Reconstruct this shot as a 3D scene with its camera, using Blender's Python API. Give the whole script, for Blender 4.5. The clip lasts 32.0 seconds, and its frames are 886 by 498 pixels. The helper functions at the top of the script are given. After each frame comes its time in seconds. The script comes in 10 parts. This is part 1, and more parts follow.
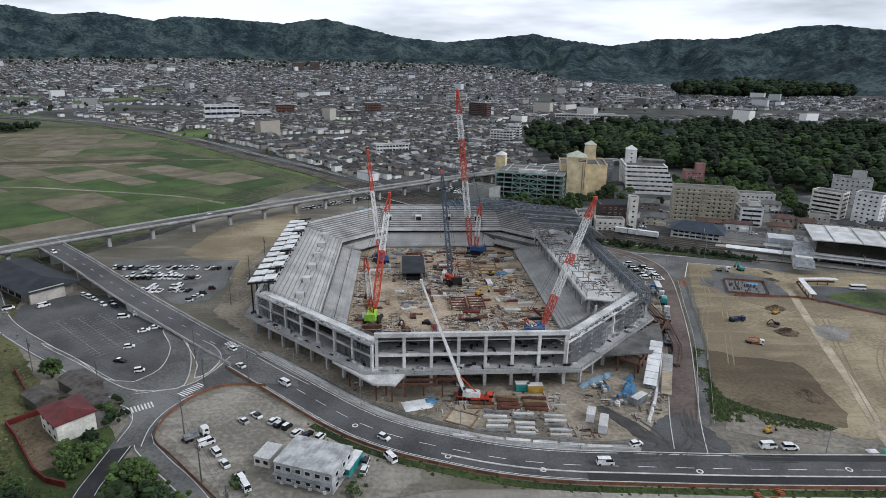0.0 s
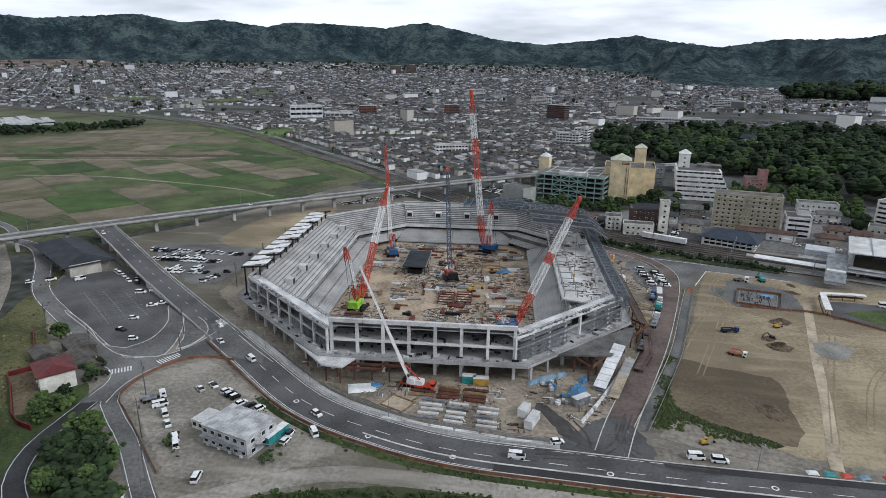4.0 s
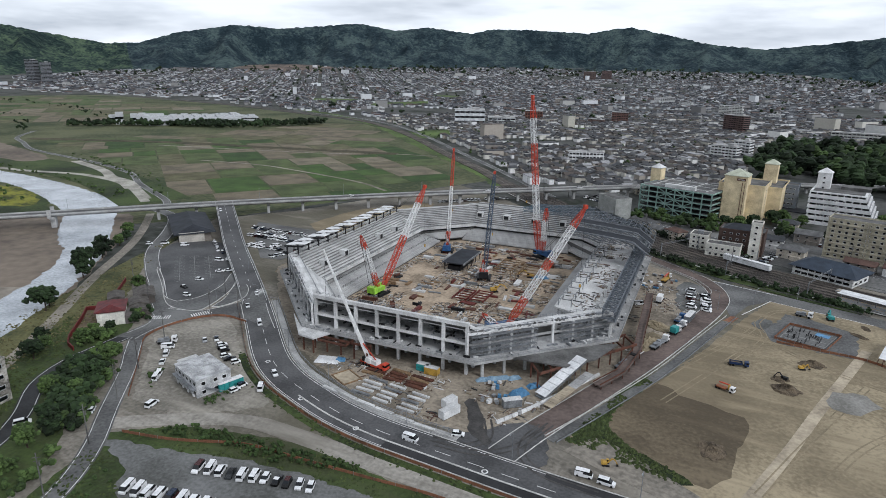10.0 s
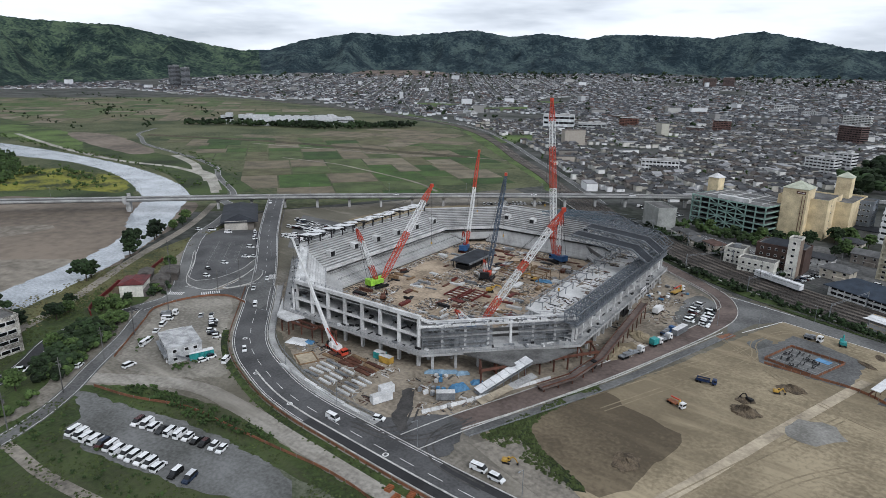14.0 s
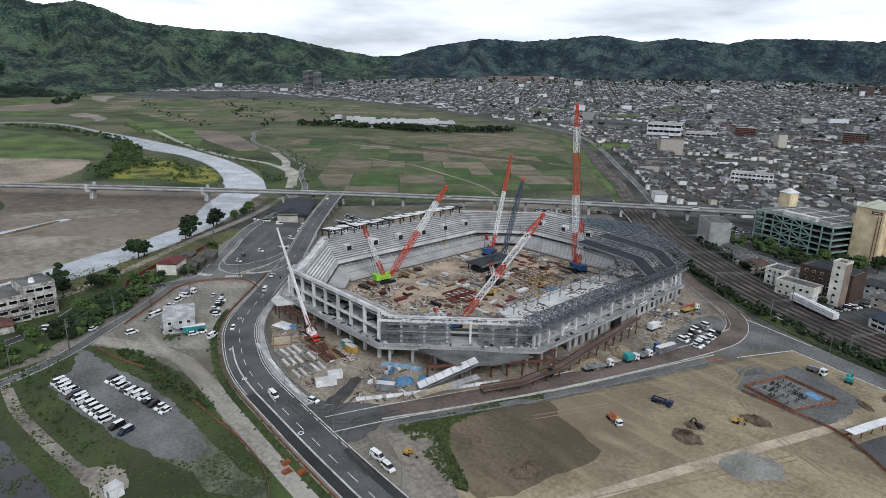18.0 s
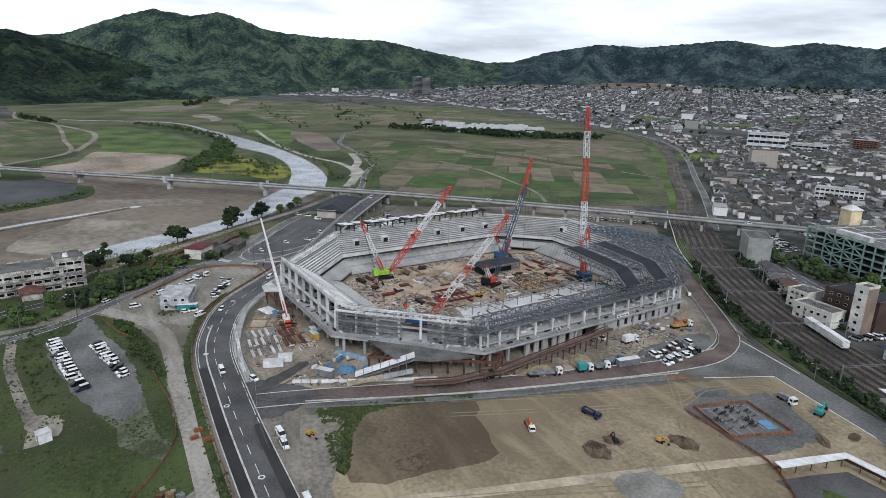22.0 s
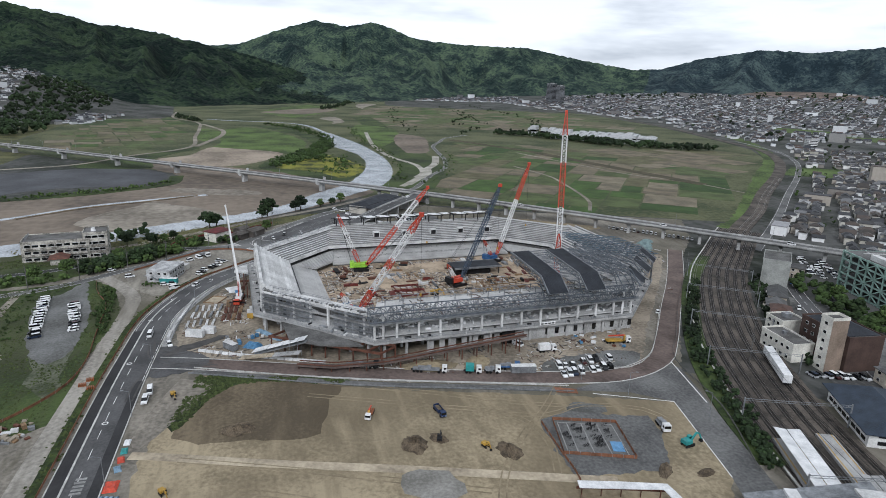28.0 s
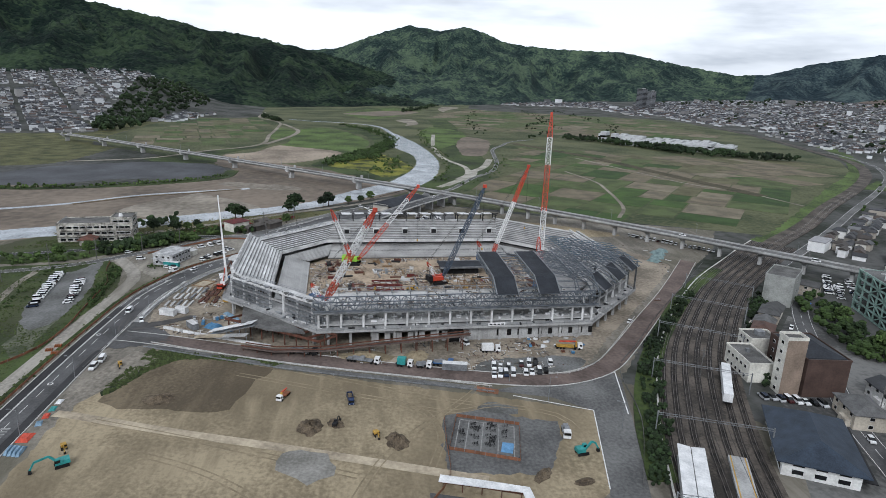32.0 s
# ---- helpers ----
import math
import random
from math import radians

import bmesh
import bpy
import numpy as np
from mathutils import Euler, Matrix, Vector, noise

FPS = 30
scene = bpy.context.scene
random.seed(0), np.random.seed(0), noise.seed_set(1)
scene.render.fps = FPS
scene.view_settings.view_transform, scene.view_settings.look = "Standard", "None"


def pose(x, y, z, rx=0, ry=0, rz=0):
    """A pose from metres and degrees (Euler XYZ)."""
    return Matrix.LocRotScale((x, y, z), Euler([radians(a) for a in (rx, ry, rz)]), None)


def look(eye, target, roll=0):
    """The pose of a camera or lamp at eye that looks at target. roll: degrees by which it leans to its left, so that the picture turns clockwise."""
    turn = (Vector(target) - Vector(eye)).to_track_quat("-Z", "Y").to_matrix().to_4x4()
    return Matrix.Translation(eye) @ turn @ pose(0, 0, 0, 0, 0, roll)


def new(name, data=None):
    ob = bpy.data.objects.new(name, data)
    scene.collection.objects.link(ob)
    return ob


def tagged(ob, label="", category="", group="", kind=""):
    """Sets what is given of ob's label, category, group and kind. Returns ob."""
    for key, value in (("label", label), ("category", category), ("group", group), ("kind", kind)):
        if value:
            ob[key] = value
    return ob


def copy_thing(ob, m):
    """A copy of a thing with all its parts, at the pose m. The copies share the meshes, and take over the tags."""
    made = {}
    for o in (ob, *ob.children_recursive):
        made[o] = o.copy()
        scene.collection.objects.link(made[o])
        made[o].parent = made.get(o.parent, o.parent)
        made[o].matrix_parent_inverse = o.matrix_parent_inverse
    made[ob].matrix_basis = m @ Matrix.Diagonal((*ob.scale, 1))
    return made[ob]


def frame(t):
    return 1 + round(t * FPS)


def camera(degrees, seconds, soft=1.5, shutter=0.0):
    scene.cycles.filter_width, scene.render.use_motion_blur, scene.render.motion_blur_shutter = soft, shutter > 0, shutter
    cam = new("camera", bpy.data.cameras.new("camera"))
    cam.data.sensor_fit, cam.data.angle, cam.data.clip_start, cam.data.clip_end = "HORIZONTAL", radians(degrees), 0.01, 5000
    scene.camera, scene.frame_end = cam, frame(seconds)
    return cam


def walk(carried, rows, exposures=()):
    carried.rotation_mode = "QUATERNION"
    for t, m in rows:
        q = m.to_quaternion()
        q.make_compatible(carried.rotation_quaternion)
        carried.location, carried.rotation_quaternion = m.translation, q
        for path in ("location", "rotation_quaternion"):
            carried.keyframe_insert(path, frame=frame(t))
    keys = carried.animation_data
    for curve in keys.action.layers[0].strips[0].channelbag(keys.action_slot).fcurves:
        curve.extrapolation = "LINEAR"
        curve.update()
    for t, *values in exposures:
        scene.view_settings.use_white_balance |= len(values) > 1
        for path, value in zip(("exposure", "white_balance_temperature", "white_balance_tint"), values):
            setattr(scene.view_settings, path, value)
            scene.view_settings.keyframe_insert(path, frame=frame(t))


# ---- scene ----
cam = camera(71.9, 32.0, soft=0.55)
METRES, EYE, TILT, LEAN, TURN = 434.8, 102.7, 0.0, 0.0, -1.1
ROWS = [
    (0.0, 0.0, 0.0, 0.0, 0.27, -17.08, -0.86),
    (0.5, 0.0135, -0.0019, 0.0003, 1.23, -17.05, -0.83),
    (1.0, 0.0273, -0.0036, 0.0007, 2.27, -17.03, -0.8),
    (1.5, 0.041, -0.0049, 0.0009, 3.35, -17.04, -0.78),
    (2.0, 0.0545, -0.0059, 0.001, 4.46, -17.04, -0.72),
    (2.5, 0.0681, -0.0066, 0.0006, 5.58, -17.04, -0.65),
    (3.0, 0.0815, -0.0071, -0.0002, 6.75, -17.01, -0.62),
    (3.5, 0.0949, -0.0072, -0.0014, 8.07, -16.96, -0.62),
    (5.5, 0.1512, -0.0046, -0.0026, 14.41, -16.95, -0.72),
    (6.0, 0.1657, -0.003, -0.0023, 15.76, -16.95, -0.69),
    (6.5, 0.1804, -0.0013, -0.0018, 17.25, -16.96, -0.69),
    (7.0, 0.1949, 0.001, -0.0012, 19.01, -16.93, -0.71),
    (7.5, 0.2099, 0.0038, -0.0007, 20.64, -16.92, -0.72),
    (8.0, 0.2247, 0.0067, -0.0007, 21.9, -16.87, -0.69),
    (8.5, 0.2393, 0.0104, -0.0005, 23.11, -16.79, -0.74),
    (9.0, 0.2536, 0.0143, -0.0, 24.65, -16.77, -0.77),
    (9.5, 0.268, 0.0184, -0.0, 26.42, -16.73, -0.78),
    (10.0, 0.2823, 0.0232, -0.0003, 28.17, -16.67, -0.83),
    (10.5, 0.2967, 0.0282, -0.0002, 29.52, -16.62, -0.85),
    (11.0, 0.3107, 0.0337, -0.0003, 30.76, -16.58, -0.85),
    (11.5, 0.3246, 0.0397, -0.0007, 31.96, -16.54, -0.86),
    (12.0, 0.3385, 0.0462, -0.0011, 33.16, -16.48, -0.88),
    (12.5, 0.3522, 0.0531, -0.0017, 34.32, -16.43, -0.9),
    (13.0, 0.3656, 0.0604, -0.002, 35.85, -16.37, -0.92),
    (13.5, 0.379, 0.0684, -0.0027, 37.47, -16.32, -0.9),
    (14.0, 0.3925, 0.077, -0.0029, 38.9, -16.3, -0.95),
    (14.5, 0.4058, 0.086, -0.0032, 40.27, -16.25, -0.99),
    (16.5, 0.4583, 0.1253, -0.0021, 46.3, -16.12, -1.09),
    (17.0, 0.4702, 0.136, -0.0021, 47.84, -16.1, -1.13),
    (17.5, 0.4822, 0.1472, -0.002, 49.45, -16.04, -1.17),
    (18.0, 0.494, 0.1586, -0.0023, 50.79, -16.02, -1.18),
    (18.5, 0.5051, 0.1704, -0.0024, 52.1, -15.96, -1.22),
    (19.0, 0.5161, 0.1822, -0.0026, 53.67, -15.94, -1.25),
    (19.5, 0.527, 0.1948, -0.0029, 55.33, -15.89, -1.26),
    (20.0, 0.5376, 0.2077, -0.0031, 56.61, -15.83, -1.28),
    (20.5, 0.548, 0.2209, -0.0034, 57.82, -15.8, -1.29),
    (21.0, 0.5579, 0.2342, -0.0037, 59.16, -15.74, -1.33),
    (21.5, 0.5667, 0.2468, -0.0039, 60.33, -15.71, -1.34),
    (22.0, 0.5761, 0.2607, -0.004, 61.56, -15.68, -1.39),
    (22.5, 0.5854, 0.2748, -0.0041, 62.72, -15.64, -1.39),
    (23.0, 0.5939, 0.289, -0.004, 63.97, -15.62, -1.43),
    (23.5, 0.6025, 0.3037, -0.0044, 65.06, -15.57, -1.4),
    (24.0, 0.6105, 0.3183, -0.0046, 66.07, -15.54, -1.44),
    (24.5, 0.6182, 0.3333, -0.0048, 67.12, -15.51, -1.51),
    (25.0, 0.6256, 0.3485, -0.0049, 68.16, -15.47, -1.53),
    (25.5, 0.6328, 0.3636, -0.0047, 69.5, -15.46, -1.55),
    (27.5, 0.6592, 0.4264, -0.0047, 74.05, -15.39, -1.62),
    (28.0, 0.6647, 0.4421, -0.0048, 75.3, -15.4, -1.66),
    (28.5, 0.67, 0.458, -0.005, 76.84, -15.41, -1.71),
    (29.0, 0.6749, 0.4741, -0.0051, 77.95, -15.37, -1.75),
    (29.5, 0.6796, 0.4902, -0.0053, 78.94, -15.36, -1.81),
    (30.0, 0.6839, 0.506, -0.0053, 79.73, -15.34, -1.86),
    (30.5, 0.6878, 0.5215, -0.0053, 80.54, -15.32, -1.91),
    (31.0, 0.6914, 0.5364, -0.0053, 81.76, -15.31, -1.98),
    (31.5, 0.6947, 0.5508, -0.005, 83.0, -15.31, -2.04),
    (32.0, 0.6976, 0.5644, -0.0048, 84.12, -15.3, -2.09),
]
walk(cam, [(t, pose(0, 0, EYE, TILT, LEAN, TURN) @ pose(METRES * x, METRES * y, METRES * z, 90 + pitch, roll, yaw)) for t, x, y, z, yaw, pitch, roll in ROWS],
     [(0.0, -0.68, 5980, 10.0), (6.0, -0.68, 5980, 10.0), (13.0, -0.66, 5980, 10.0), (32.0, -0.62, 5980, 10.0)])

# ---- world, sun ----
world = bpy.data.worlds.new("overcast_sky")
scene.world = world
world.use_nodes = True
wn, wl = world.node_tree.nodes, world.node_tree.links
wn.clear()
SUN_EL, SUN_ROT = radians(38), radians(110)
w_out = wn.new("ShaderNodeOutputWorld")
w_bg = wn.new("ShaderNodeBackground")
w_sky = wn.new("ShaderNodeTexSky")
w_sky.sky_type, w_sky.sun_disc = "NISHITA", False
w_sky.sun_elevation, w_sky.sun_rotation = SUN_EL, SUN_ROT
w_co = wn.new("ShaderNodeTexCoord")
w_map = wn.new("ShaderNodeMapping")
w_map.inputs["Scale"].default_value = (1.0, 1.0, 5.5)
w_noise = wn.new("ShaderNodeTexNoise")
w_noise.inputs["Scale"].default_value, w_noise.inputs["Detail"].default_value = 2.6, 8
w_noise.inputs["Roughness"].default_value = 0.55
w_ramp = wn.new("ShaderNodeValToRGB")
w_ramp.color_ramp.elements[0].position, w_ramp.color_ramp.elements[0].color = 0.30, (6.6, 7.0, 7.6, 1)
w_ramp.color_ramp.elements[1].position, w_ramp.color_ramp.elements[1].color = 0.52, (13.6, 13.8, 14.0, 1)
w_mix = wn.new("ShaderNodeMixRGB")
w_mix.inputs["Fac"].default_value = 0.93
wl.new(w_co.outputs["Generated"], w_map.inputs["Vector"])
wl.new(w_map.outputs["Vector"], w_noise.inputs["Vector"])
wl.new(w_noise.outputs["Fac"], w_ramp.inputs["Fac"])
wl.new(w_sky.outputs["Color"], w_mix.inputs["Color1"])
wl.new(w_ramp.outputs["Color"], w_mix.inputs["Color2"])
w_sep = wn.new("ShaderNodeSeparateXYZ")
w_low = wn.new("ShaderNodeMapRange")
w_low.inputs["From Min"].default_value, w_low.inputs["From Max"].default_value = 0.0, 0.45
w_low.inputs["To Min"].default_value, w_low.inputs["To Max"].default_value = 1.34, 0.9
w_gain = wn.new("ShaderNodeVectorMath")
w_gain.operation = "SCALE"
wl.new(w_co.outputs["Generated"], w_sep.inputs["Vector"])
wl.new(w_sep.outputs["Z"], w_low.inputs["Value"])
wl.new(w_mix.outputs["Color"], w_gain.inputs["Vector"])
wl.new(w_low.outputs["Result"], w_gain.inputs["Scale"])
wl.new(w_gain.outputs["Vector"], w_bg.inputs["Color"])
wl.new(w_bg.outputs["Background"], w_out.inputs["Surface"])
w_bg.inputs["Strength"].default_value = 0.1
sun_data = bpy.data.lights.new("sun", "SUN")
sun_data.energy, sun_data.angle, sun_data.color = 2.8, radians(20), (1.0, 0.975, 0.94)
sun = new("sun", sun_data)
sun.matrix_world = look((120 + 94, 100 - 34, 78), (120, 100, 0))
scene.view_settings.exposure = 0.0

# ---- materials ----
def deepen(c):
    """Base colour with a little more spread between dark and pale surfaces."""
    g = (max(c) / 0.36) ** 0.42
    return tuple(min(v * g * 0.88, 0.82) for v in c)

def M(name, c1, c2=None, scale=0.3, fine=9.0, rough=0.85, metal=0.0, bump=0.25, rnd=0.0, island=0.0, contrast=0.5, stripe=None, wet=0.0, detail=6, spec=0.3):
    """A surface of two tones mixed by a broad and a fine noise, with relief; rnd / island vary the brightness by object or by island."""
    m = bpy.data.materials.new(name)
    m.use_nodes = True
    n, l = m.node_tree.nodes, m.node_tree.links
    b = n["Principled BSDF"]
    b.inputs["Specular IOR Level"].default_value = spec
    c2 = c2 or tuple(v * 0.7 for v in c1)
    c1, c2 = deepen(tuple(v * 1.07 for v in c1)), deepen(tuple(v * 0.84 for v in c2))
    geo = n.new("ShaderNodeNewGeometry")
    big, small = n.new("ShaderNodeTexNoise"), n.new("ShaderNodeTexNoise")
    for t, s, d in ((big, scale, detail), (small, scale * fine, 4)):
        t.inputs["Scale"].default_value, t.inputs["Detail"].default_value = s, d
        l.new(geo.outputs["Position"], t.inputs["Vector"])
    add = n.new("ShaderNodeMath")
    add.operation = "ADD"
    l.new(big.outputs["Fac"], add.inputs[0])
    sm = n.new("ShaderNodeMath")
    sm.operation, sm.inputs[1].default_value = "MULTIPLY", 0.6
    l.new(small.outputs["Fac"], sm.inputs[0])
    l.new(sm.outputs[0], add.inputs[1])
    ramp = n.new("ShaderNodeMapRange")
    w = 0.23 / max(contrast, 0.05) * 0.5
    ramp.inputs["From Min"].default_value, ramp.inputs["From Max"].default_value = 0.8 - w, 0.8 + w
    l.new(add.outputs[0], ramp.inputs["Value"])
    mix = n.new("ShaderNodeMixRGB")
    mix.inputs["Color1"].default_value, mix.inputs["Color2"].default_value = (*c2, 1), (*c1, 1)
    l.new(ramp.outputs["Result"], mix.inputs["Fac"])
    last = mix.outputs["Color"]
    if rnd or island:
        hsv = n.new("ShaderNodeHueSaturation")
        l.new(last, hsv.inputs["Color"])
        mr = n.new("ShaderNodeMapRange")
        k = rnd or island
        mr.inputs["To Min"].default_value, mr.inputs["To Max"].default_value = 1 - k, 1 + k
        if rnd:
            l.new(n.new("ShaderNodeObjectInfo").outputs["Random"], mr.inputs["Value"])
        else:
            l.new(geo.outputs["Random Per Island"], mr.inputs["Value"])
        l.new(mr.outputs["Result"], hsv.inputs["Value"])
        last = hsv.outputs["Color"]
    l.new(last, b.inputs["Base Color"])
    b.inputs["Metallic"].default_value = metal
    rr = n.new("ShaderNodeMapRange")
    rr.inputs["To Min"].default_value, rr.inputs["To Max"].default_value = max(rough - 0.12, 0.03), min(rough + 0.08, 1)
    l.new(small.outputs["Fac"], rr.inputs["Value"])
    l.new(rr.outputs["Result"], b.inputs["Roughness"])
    if bump:
        bp = n.new("ShaderNodeBump")
        bp.inputs["Strength"].default_value, bp.inputs["Distance"].default_value = bump, 0.4 / (scale * fine)
        l.new(small.outputs["Fac"], bp.inputs["Height"])
        l.new(bp.outputs["Normal"], b.inputs["Normal"])
    return m

def palette(name, colors, rough=0.6, by_object=True, metal=0.0, dirt=0.25, spec=0.4):
    """One surface whose colour is picked from a palette by object or by island, with dirt on it."""
    m = M(name, (0.9, 0.9, 0.9), (0.9 - dirt,) * 3, 0.4, 6, rough, metal, 0.05, spec=spec)
    for x in m.node_tree.nodes:
        if x.type == "MIX_RGB":
            x.inputs["Color1"].default_value, x.inputs["Color2"].default_value = (1 - dirt, 1 - dirt, 1 - dirt, 1), (1, 1, 1, 1)
    n, l = m.node_tree.nodes, m.node_tree.links
    b = n["Principled BSDF"]
    ramp = n.new("ShaderNodeValToRGB")
    ramp.color_ramp.interpolation = "CONSTANT"
    e = ramp.color_ramp.elements
    while len(e) < len(colors):
        e.new(0.5)
    for i, c in enumerate(colors):
        e[i].position, e[i].color = i / len(colors), (*deepen(c), 1)
    if by_object:
        l.new(n.new("ShaderNodeObjectInfo").outputs["Random"], ramp.inputs["Fac"])
    else:
        geo = next(x for x in n if x.type == "NEW_GEOMETRY")
        l.new(geo.outputs["Random Per Island"], ramp.inputs["Fac"])
    mul = n.new("ShaderNodeMixRGB")
    mul.blend_type, mul.inputs["Fac"].default_value = "MULTIPLY", 1.0
    l.new(ramp.outputs["Color"], mul.inputs["Color1"])
    l.new(b.inputs["Base Color"].links[0].from_socket, mul.inputs["Color2"])
    l.new(mul.outputs["Color"], b.inputs["Base Color"])
    return m

m_town_ground = M("town_ground", (0.14, 0.14, 0.135), (0.04, 0.055, 0.03), 0.012, 12, 0.95, contrast=0.7)
m_meadow = M("green_meadow", (0.131, 0.198, 0.0495), (0.072, 0.113, 0.0315), 0.02, 16, 0.95, bump=0.6, contrast=0.8)
m_pond = M("dark_pond", (0.07, 0.078, 0.085), (0.05, 0.055, 0.06), 0.05, 8, 0.14, 0, 0.05, spec=0.6)
m_grass = M("rough_grass", (0.111, 0.16, 0.0451), (0.059, 0.0918, 0.0279), 0.06, 14, 0.95, bump=0.8, contrast=0.8)
m_bank_grass = M("dry_bank_grass", (0.17, 0.165, 0.07), (0.08, 0.1, 0.035), 0.05, 12, 0.95, bump=0.6, contrast=0.7)
def earth(name, c1, c2, c3):
    """Levelled soil: broad damp and dry areas, drawn-out ruts and fine grain."""
    m = M(name, c1, c2, 0.035, 22, 0.95, bump=0.7, contrast=0.9)
    n, l = m.node_tree.nodes, m.node_tree.links
    b = n["Principled BSDF"]
    geo = next(x for x in n if x.type == "NEW_GEOMETRY")
    mp = n.new("ShaderNodeMapping")
    mp.inputs["Rotation"].default_value, mp.inputs["Scale"].default_value = (0, 0, 1.15), (0.35, 2.2, 1)
    l.new(geo.outputs["Position"], mp.inputs["Vector"])
    base = b.inputs["Base Color"].links[0].from_socket
    for src, scale, det, lo, hi, amount, col in ((geo.outputs["Position"], 0.011, 5, 0.48, 0.60, 0.8, c3), (mp.outputs["Vector"], 0.16, 7, 0.50, 0.72, 0.6, c3), (mp.outputs["Vector"], 0.07, 8, 0.55, 0.75, 0.5, tuple(v * 1.25 for v in c1))):
        t = n.new("ShaderNodeTexNoise")
        t.inputs["Scale"].default_value, t.inputs["Detail"].default_value = scale, det
        l.new(src, t.inputs["Vector"])
        r = n.new("ShaderNodeMapRange")
        r.inputs["From Min"].default_value, r.inputs["From Max"].default_value, r.inputs["To Max"].default_value = lo, hi, amount
        l.new(t.outputs["Fac"], r.inputs["Value"])
        x = n.new("ShaderNodeMixRGB")
        x.inputs["Color2"].default_value = (*deepen(col), 1)
        l.new(base, x.inputs["Color1"])
        l.new(r.outputs["Result"], x.inputs["Fac"])
        base = x.outputs["Color"]
    l.new(base, b.inputs["Base Color"])
    return m
m_dirt = earth("site_earth", (0.36, 0.30, 0.20), (0.285, 0.232, 0.15), (0.22, 0.178, 0.115))
m_dirt_dark = M("damp_earth", (0.235, 0.182, 0.12), (0.155, 0.118, 0.078), 0.05, 16, 0.95, bump=0.5, contrast=0.6)
m_dirt_pale = M("pale_packed_earth", (0.45, 0.385, 0.285), (0.34, 0.285, 0.21), 0.08, 9, 0.95, contrast=0.6)
m_pitch = M("pitch_earth", (0.42, 0.335, 0.245), (0.31, 0.245, 0.175), 0.09, 8, 0.95, bump=0.5, contrast=0.7)
m_gravel = M("grey_gravel", (0.33, 0.32, 0.295), (0.25, 0.24, 0.215), 0.08, 14, 0.95, bump=0.6, contrast=0.6)
m_gravel_tan = M("tan_gravel", (0.31, 0.28, 0.235), (0.19, 0.172, 0.145), 0.05, 14, 0.95, bump=0.5, contrast=0.7)
m_asphalt = M("asphalt", (0.16, 0.16, 0.163), (0.115, 0.115, 0.118), 0.06, 22, 0.9, bump=0.15, contrast=0.6)
m_asphalt_new = M("new_asphalt", (0.08, 0.08, 0.084), (0.055, 0.055, 0.058), 0.08, 14, 0.85, bump=0.15)
m_asphalt_old = M("worn_asphalt", (0.215, 0.215, 0.21), (0.15, 0.15, 0.15), 0.05, 20, 0.92, bump=0.2, contrast=0.7)
m_brown_road = M("dusty_road", (0.215, 0.165, 0.145), (0.15, 0.115, 0.102), 0.07, 10, 0.92, bump=0.2, contrast=0.6)
m_line_worn = M("worn_bay_paint", (0.36, 0.36, 0.35), (0.24, 0.24, 0.235), 0.5, 6, 0.85, bump=0.05)
m_cabin = M("cabin_panel", (0.48, 0.485, 0.49), (0.36, 0.365, 0.37), 0.4, 8, 0.7, bump=0.05, contrast=0.7)
m_line = M("road_paint", (0.75, 0.75, 0.73), (0.55, 0.55, 0.53), 0.5, 6, 0.8, bump=0.05)
m_kerb = M("kerb_concrete", (0.55, 0.54, 0.52), (0.4, 0.4, 0.38), 0.3, 8, 0.85, bump=0.1)
m_conc = M("concrete", (0.44, 0.44, 0.435), (0.36, 0.357, 0.35), 0.12, 14, 0.88, bump=0.15, contrast=0.6, rnd=0.1)
m_conc_pale = M("pale_concrete", (0.57, 0.57, 0.565), (0.48, 0.478, 0.472), 0.15, 12, 0.85, bump=0.12, contrast=0.6, rnd=0.1)
# Stained concrete, also the painted shade below the deck and the stands.
m_conc_dark = M("stained_shaded_concrete", (0.21, 0.206, 0.2), (0.13, 0.127, 0.122), 0.15, 12, 0.9, bump=0.15, contrast=0.6)
m_steel = M("galvanised_steel", (0.33, 0.345, 0.36), (0.21, 0.22, 0.235), 0.5, 6, 0.5, 0.35, 0.05)
m_steel_blue = M("blue_grey_steel", (0.215, 0.24, 0.27), (0.14, 0.16, 0.185), 0.5, 6, 0.5, 0.3, 0.05)
m_steel_rust = M("rusty_primer_steel", (0.20, 0.085, 0.055), (0.12, 0.055, 0.04), 0.6, 6, 0.7, 0.1, 0.1)
m_steel_dark = M("dark_steel", (0.05, 0.05, 0.055), (0.03, 0.03, 0.033), 0.5, 6, 0.6, 0.2, 0.05)
m_roof_dark = M("dark_roof_sheet", (0.07, 0.078, 0.095), (0.045, 0.052, 0.066), 0.2, 8, 0.8, 0.0, 0.05)
m_white_sheet = M("white_roof_panel", (0.78, 0.79, 0.80), (0.58, 0.59, 0.6), 0.3, 7, 0.6, 0, 0.05)
m_blue_sheet = M("blue_tarpaulin", (0.10, 0.25, 0.42), (0.05, 0.15, 0.29), 0.6, 5, 0.55, 0, 0.3)
# Pale base tones paint in part of the sky's reflection on the water.
m_water = M("river_water", (0.42, 0.45, 0.48), (0.27, 0.30, 0.33), 0.05, 14, 0.2, 0, 0.3, spec=0.6)
m_sand = M("river_silt", (0.25, 0.205, 0.16), (0.18, 0.145, 0.115), 0.012, 12, 0.9, bump=0.2, contrast=0.7)
